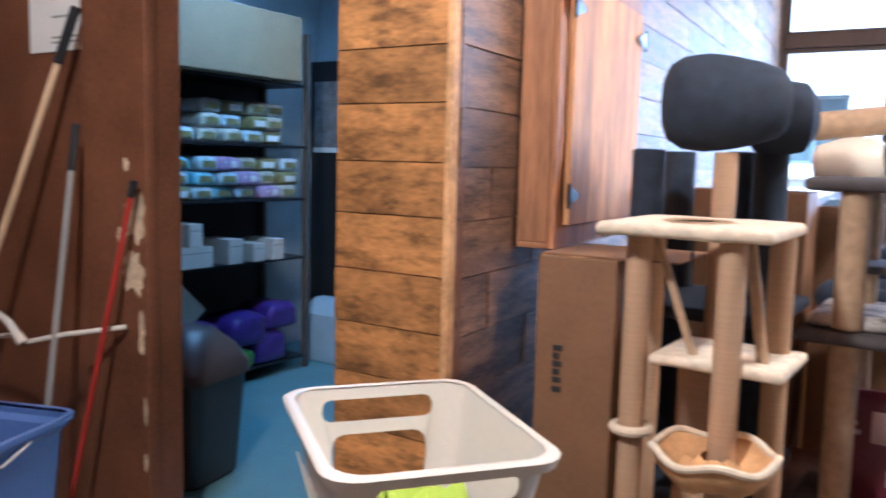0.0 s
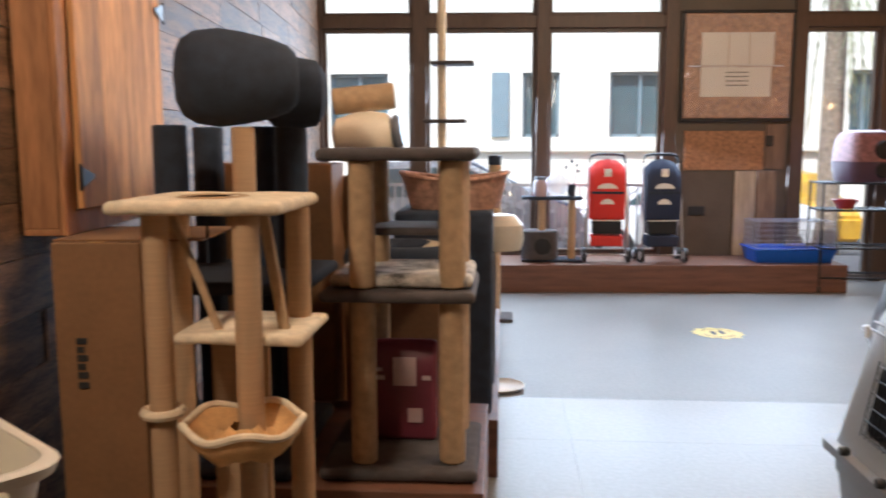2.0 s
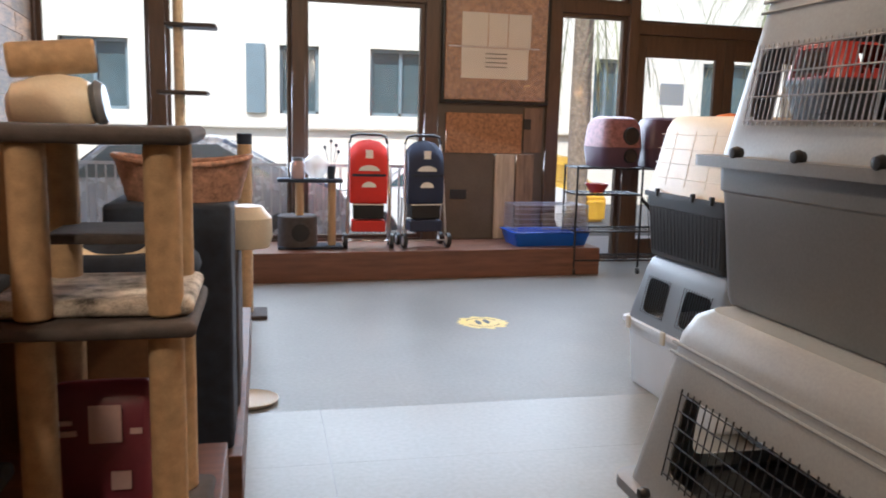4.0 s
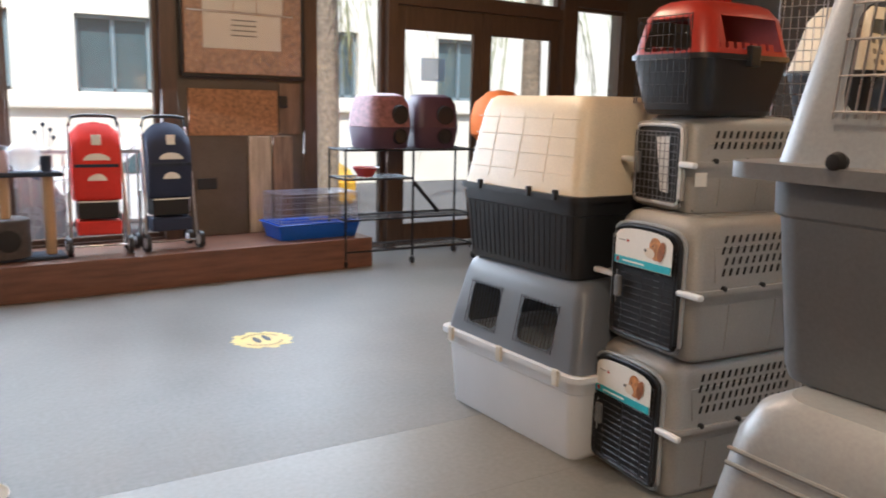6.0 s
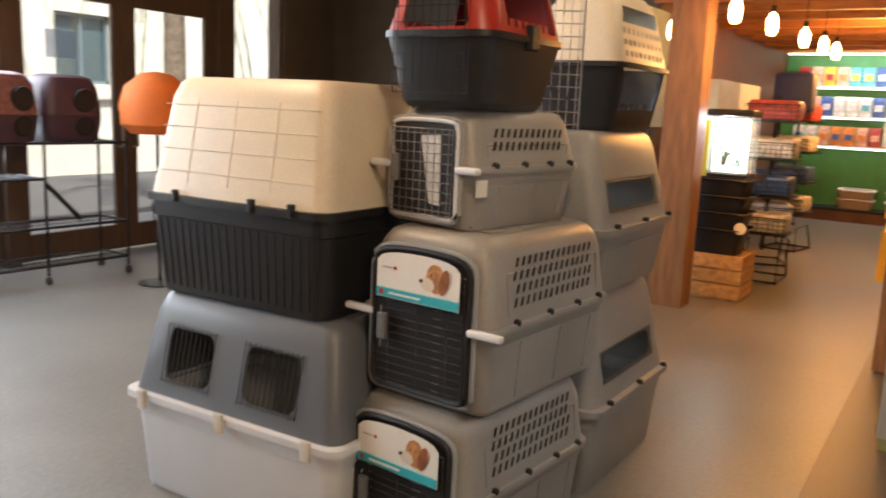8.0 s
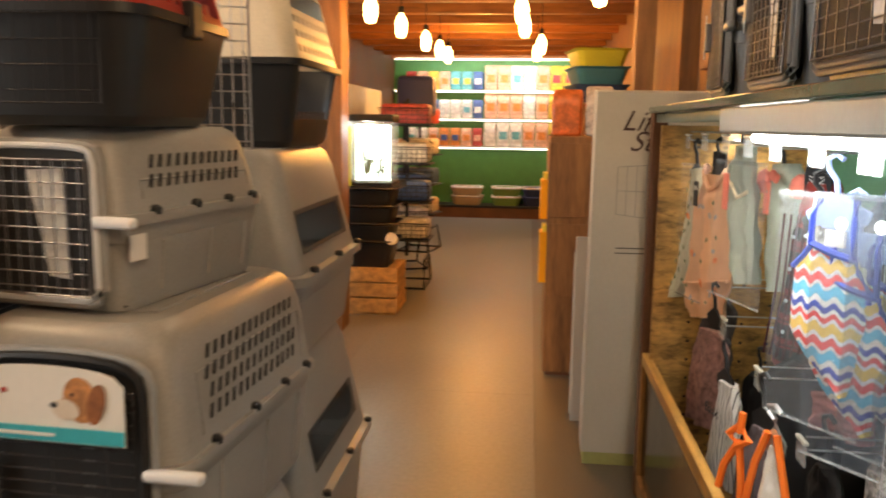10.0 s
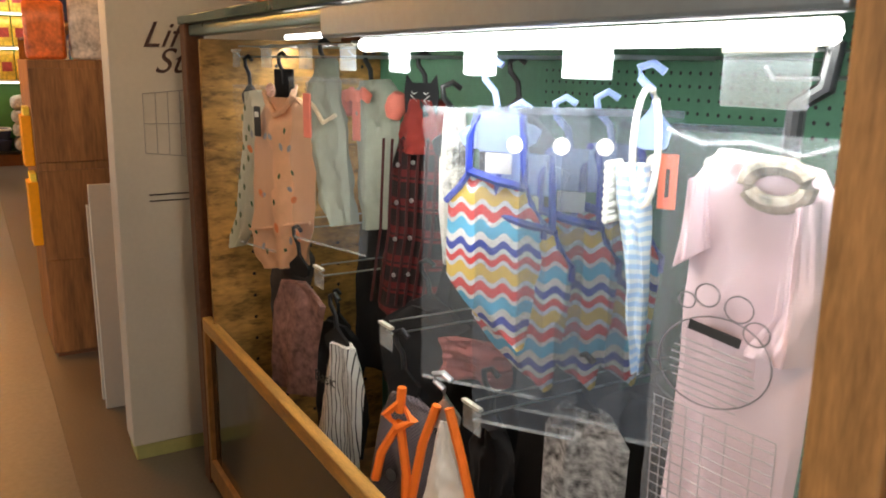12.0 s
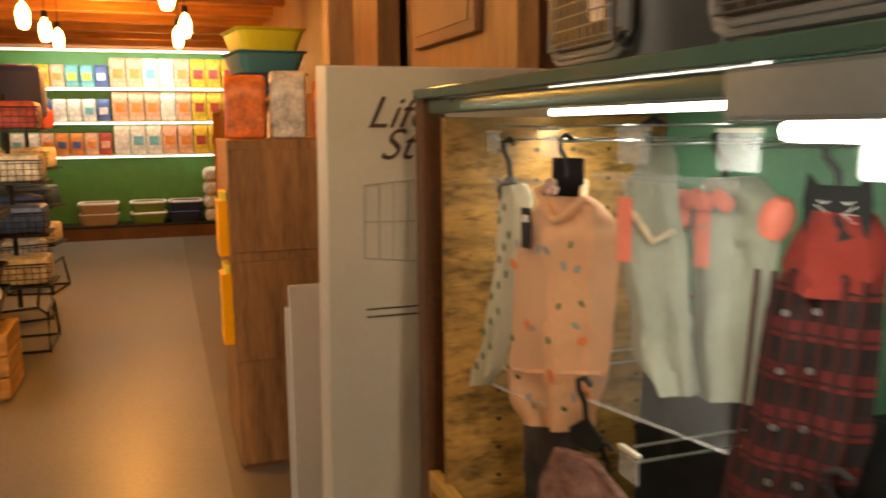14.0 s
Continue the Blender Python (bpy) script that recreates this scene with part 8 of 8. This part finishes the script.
for z, mt, n in ((1.461, plain("navy_tote", (0.02, 0.05, 0.12), 0.4), "navy"), (1.60, plain("teal_tote", (0.03, 0.14, 0.20), 0.4), "dark teal"), (1.74, plain("lime_tote", (0.40, 0.42, 0.05), 0.4), "lime")):
    tt = thing("litter_tray", pose(8.0, 2.46, z + 0.25, 0, 0, 8), n + " plastic litter tray in a stack above the aisle shelving", "litter tray", "stacked litter trays")
    part("shell", shell([(0.0, 0.22, 0.17, 0.05), (0.12, 0.26, 0.21, 0.06), (0.135, 0.28, 0.23, 0.06)], cap_bottom=True), mt, tt, thick=0.004)
sh = thing("shelf_unit", pose(7.2, 2.05, 0), "wooden aisle shelf unit filled with pet goods", "shelf unit", "aisle shelf units")
for x in (0.0, 1.38, 2.76, 4.14, 5.5):
    part("upright", box(x, x + 0.04, 0.0, 0.48, 0, 1.70, 0.003), CABWOOD, sh)
for z in (0.12, 0.55, 0.95, 1.35, 1.69):
    part("shelf", box(0.041, 5.499, 0.0, 0.46, z - 0.02, z, 0.003), CABWOOD, sh)
GOODS = [plain("goods_" + n, c, 0.4, dark=0.5, scale=18) for n, c in (("yellow", (0.75, 0.50, 0.06)), ("orange", (0.72, 0.25, 0.06)), ("white", (0.72, 0.68, 0.60)), ("red", (0.45, 0.06, 0.05)), ("blue", (0.06, 0.12, 0.30)), ("teal", (0.12, 0.42, 0.45)), ("peach", (0.78, 0.42, 0.28)), ("pale", (0.75, 0.70, 0.62)))]
NAMES = ["yellow", "orange", "white", "red", "navy", "teal", "peach", "cream"]
bank = {}


def goods(k, m, size, group):
    key = (k, size)
    w, d, h = size
    if key not in bank:
        b = food_bag(m, w, d, h, GOODS[k], NAMES[k] + " printed pet food bag on a shop shelf", group)
        part("label_panel", box(-w * 0.32, w * 0.32, -d * 0.5 - 0.006, -d * 0.5 - 0.001, h * 0.30, h * 0.62, 0.002), GOODS[(k + 3) % 8], b)
        bank[key] = b
        return b
    c = copy_thing(bank[key], m)
    c["group"] = group
    return c


gr = random.Random(21)
for z in (0.12, 0.55, 0.95, 1.35):
    x = 7.32
    while x < 12.6:
        goods(gr.randrange(8), pose(x, 2.38, z + 0.001, 0, 0, 180 + gr.uniform(-6, 6)), (0.22, 0.12, 0.30), "bags on the aisle shelves")
        x += gr.uniform(0.25, 0.33)

# Far wall: green back, three lit shelves of packs, a low ledge with bowls and beds.
part("wall_far_green", box(15.0, 15.1, 2.03, 5.29, 0.0, 2.62), plain("green_panel", (0.08, 0.30, 0.09), 0.5), kind="structure")
ledge = thing("display_ledge", pose(14.45, 2.05, 0), "low dark display ledge below the green wall", "ledge")
part("top", box(0, 0.54, 0, 3.2, 0.165, 0.20, 0.004), BLACKMETAL, ledge)
part("front", box(0.02, 0.53, 0.01, 3.19, 0.0, 0.1645), BROWNWALL, ledge)
SHELFW = plain("lit_white_shelf", (0.75, 0.73, 0.66), 0.4)
fs = thing("wall_shelf", pose(14.68, 2.05, 0), "lit wall shelves crowded with colourful pet packs on the green wall", "shelf unit")
for z in (1.16, 1.62, 2.08):
    part("shelf", box(0.0, 0.31, 0.0, 3.2, z - 0.025, z, 0.003), SHELFW, fs)
    part("light_strip", box(0.02, 0.05, 0.02, 3.18, z - 0.040, z - 0.026, 0.002), glow("shelf_strip", (1.0, 0.95, 0.85), 2.5), fs, "lit white strip")
part("light_strip", box(0.02, 0.05, 0.02, 3.18, 2.56, 2.58, 0.002), glow("shelf_strip_top", (1.0, 0.95, 0.85), 2.5), fs, "lit white strip")
for r, z in enumerate((1.16, 1.62, 2.08)):
    y = 2.16
    while y < 5.15:
        k = 0 if y < 2.75 else (7, 6, 6, 2)[gr.randrange(4)] if y < 3.8 else gr.randrange(8)
        goods(k, pose(14.80, y, z + 0.001, 0, 0, -90 + gr.uniform(-4, 4)), (0.20, 0.10, 0.40) if y < 3.8 else (0.17, 0.09, 0.30), "packs on the lit wall shelves")
        y += 0.212 if y < 3.8 else 0.185
for y, r, col, n in ((4.0, 0.26, 0, "beige"), (3.35, 0.24, 1, "green"), (2.85, 0.23, 2, "navy")):
    mts = [plain("bed_beige", (0.45, 0.36, 0.25), 0.9), plain("bed_green", (0.18, 0.32, 0.10), 0.9), plain("bed_navy", (0.03, 0.05, 0.14), 0.9)]
    for i in range(2):
        bd = thing("pet_bed", pose(14.72, y, 0.201 + 0.15 * i), n + " stacked soft pet bed on the display ledge", "pet bed", "stacked pet beds")
        part("wall", shell([(0.0, 0.18, r * 0.85, 0.08), (0.10, 0.20, r * 0.98, 0.09), (0.14, 0.21, r, 0.10)], cap_bottom=True), mts[col], bd, thick=0.03)
        part("trim", tube([(x, y2, 0.14) for x, y2 in rrect(0.20, r * 0.97, 0.10, 4)], 0.018, n=8, close=True), PAPER if i or col == 1 else mts[col], bd)
for i in range(4):
    packet(pose(14.70, 2.42, 0.201 + i * 0.19), 0.5, 0.34, 0.185, GOODS[2], "plump white bag in a pile on the display ledge", "white bags")

# North side of the aisle: tanks over nested tubs, crate, wire stand.
pc = thing("pine_crate", pose(7.62, 4.33, 0), "raw pine slatted crate on the aisle floor under black tubs", "crate")
for i in range(3):
    part("front_slat", box(-0.22, -0.203, -0.33, 0.33, 0.02 + i * 0.125, 0.135 + i * 0.125, 0.003), PINE, pc)
    part("side_slat", box(-0.202, 0.22, -0.33, -0.313, 0.02 + i * 0.125, 0.135 + i * 0.125, 0.003), PINE, pc)
    part("side_slat", box(-0.202, 0.22, 0.313, 0.33, 0.02 + i * 0.125, 0.135 + i * 0.125, 0.003), PINE, pc)
    part("back_slat", box(0.221, 0.236, -0.33, 0.33, 0.02 + i * 0.125, 0.135 + i * 0.125, 0.003), PINE, pc)
part("floor_board", box(-0.20, 0.22, -0.312, 0.312, 0.0, 0.02), PINE, pc)
part("top_board", box(-0.20, 0.22, -0.312, 0.312, 0.36, 0.375), PINE, pc)
for i in range(4):
    tb = thing("plastic_tub", pose(7.62, 4.28, 0.376 + i * 0.14), "black nested plastic tub on the pine crate", "tub", "nested black tubs")
    part("body", shell([(0.0, 0.16, 0.19, 0.05), (0.20, 0.20, 0.24, 0.06), (0.215, 0.225, 0.265, 0.06), (0.225, 0.22, 0.26, 0.06)], cap_bottom=True), PL_BLACK, tb, thick=0.004)
tagged(part("round_sign", lathe([(0.0, 0), (0.05, 0), (0.05, 0.003), (0, 0.003)], n=20), PAPER, at=pose(7.41, 4.05, 0.62, 0, -80, 0)), "round white tag on a black tub", "tag")
for x, y in ((7.62, 4.22), (7.9, 4.62)):
    tk = thing("aquarium", pose(x, y, 1.03), "small lit aquarium with white backdrop and dark plants", "aquarium", "aquariums")
    part("glass", box(-0.16, 0.16, -0.16, 0.16, 0.03, 0.50, 0.004), clear("tank_glass", (0.85, 0.95, 0.95), 0.18, 0.03), tk)
    part("backdrop", box(-0.10, -0.09, -0.14, 0.14, 0.04, 0.48), glow("tank_light", (0.75, 0.95, 0.9), 1.6), tk, "glowing pale backdrop")
    part("hood", box(-0.17, 0.17, -0.17, 0.17, 0.502, 0.56, 0.01), PL_BLACK, tk)
    part("base", box(-0.165, 0.165, -0.165, 0.165, 0.0, 0.029, 0.004), PL_BLACK, tk)
    bm = bmesh.new()
    for i in range(9):
        a, b = gr.uniform(-0.09, 0.09), gr.uniform(0.05, 0.12)
        tube([(-0.12, a, b), (-0.12, a + gr.uniform(-0.04, 0.04), b + gr.uniform(0.1, 0.25))], 0.008, bm, 5)
    part("plants", bm, plain("tank_plants", (0.03, 0.08, 0.04), 0.6), tk)
tagged(part("tank_table", box(7.45, 8.2, 4.05, 4.85, 0.98, 1.029, 0.004), BLACKMETAL), "black table top under the aquariums", "table")
part("table_panel", box(7.9, 8.2, 4.34, 4.74, 0.0, 0.979), BLACKMETAL, kind="structure")
tagged(part("yellow_strip", box(7.42, 7.44, 4.38, 4.44, 1.03, 1.50, 0.002), plain("lime_yellow_strip", (0.50, 0.52, 0.03), 0.5)), "lime yellow upright strip beside an aquarium", "strip")


def wire_stand(m, group="wire display stands"):
    t = thing("display_stand", m, "dark wire display stand with baskets of small goods", "stand", group)
    for s in (-0.2, 0.2):
        part("leg_loop", tube([(-0.25, s, 0.0), (-0.25, s, 0.28), (0.1, s, 0.30), (0.25, s, 0.05), (0.25, s, 0.0)], 0.010), BLACKMETAL, t)
    part("mast", tube([(0.0, 0, 0.28), (0, 0, 1.75)], 0.016), BLACKMETAL, t)
    part("foot", tube([(-0.25, -0.2, 0.012), (0.25, -0.2, 0.012), (0.25, 0.2, 0.012), (-0.25, 0.2, 0.012)], 0.010, close=True), BLACKMETAL, t)
    for z in (0.45, 0.80, 1.15, 1.5):
        bk_ = part("basket", grid_wires((-0.22, -0.24, z), (0, 1, 0), (0, 0, 1), 0.48, 0.16, 10, 4, 0.003), BLACKMETAL, t)
        part("packet", box(-0.21, 0.12, -0.22, 0.22, z + 0.02, z + 0.20, 0.03), GOODS[(3, 2, 4, 7)[int(z * 3) % 4]], t, "packed small goods")
        part("tray", box(-0.22, 0.18, -0.24, 0.24, z, z + 0.012), BLACKMETAL, t)
    return t


ws = wire_stand(pose(8.7, 4.12, 0))
copy_thing(ws, pose(9.7, 4.3, 0, 0, 0, 20))
copy_thing(ws, pose(10.9, 4.3, 0, 0, 0, -10))
tagged(part("blue_carrier", box(-0.15, 0.15, -0.2, 0.2, 0, 0.42, 0.05), plain("navy_bag", (0.03, 0.04, 0.15), 0.5), at=pose(9.9, 4.2, 1.60)), "navy blue pet bag hanging from a wire stand", "bag")
tagged(part("freezer", box(9.0, 10.8, 4.75, 5.29, 0.0, 1.9, 0.01), plain("white_cooler", (0.6, 0.66, 0.7), 0.4)), "tall white cooler cabinet against the north aisle wall", "cooler")
part("wall_white_niche", box(7.12, 8.7, 5.18, 5.29, 1.4, 2.5), PLASTER, kind="structure")


BULBGLOW = glow("bulb_glow", (1.0, 0.62, 0.22), 9)


def bulb(m, n, s=1.0):
    t = thing("pendant_lamp", m, "hanging filament bulb glowing warm white over the aisle", "lamp", "aisle pendant bulbs")
    part("cord", tube([(0, 0, 0.12 * s), (0, 0, 2.752 - m.translation.z)], 0.004, n=6), BLACKMETAL, t)
    part("socket", lathe([(0.0, 0.12), (0.022, 0.12), (0.024, 0.07), (0.0, 0.07)], n=14), BLACKMETAL, t)
    part("bulb", lathe([(0.012, 0.07), (0.032, 0.04), (0.046, 0.0), (0.044, -0.07), (0.03, -0.11), (0.0, -0.12)], n=18), BULBGLOW, t, "lit bulb")


for x, y in ((6.65, 3.93), (7.57, 3.84), (8.75, 3.76), (9.6, 3.7), (10.3, 3.66), (6.72, 2.92), (7.56, 2.88), (9.07, 2.69), (9.9, 2.7), (7.9, 4.75), (5.9, 2.5)):
    bulb(pose(x, y + 0.03 * (x - 2), 2.3), 0)

# ---- boards of walls ----
lay_boards(*wallw)
lay_boards(*colw)
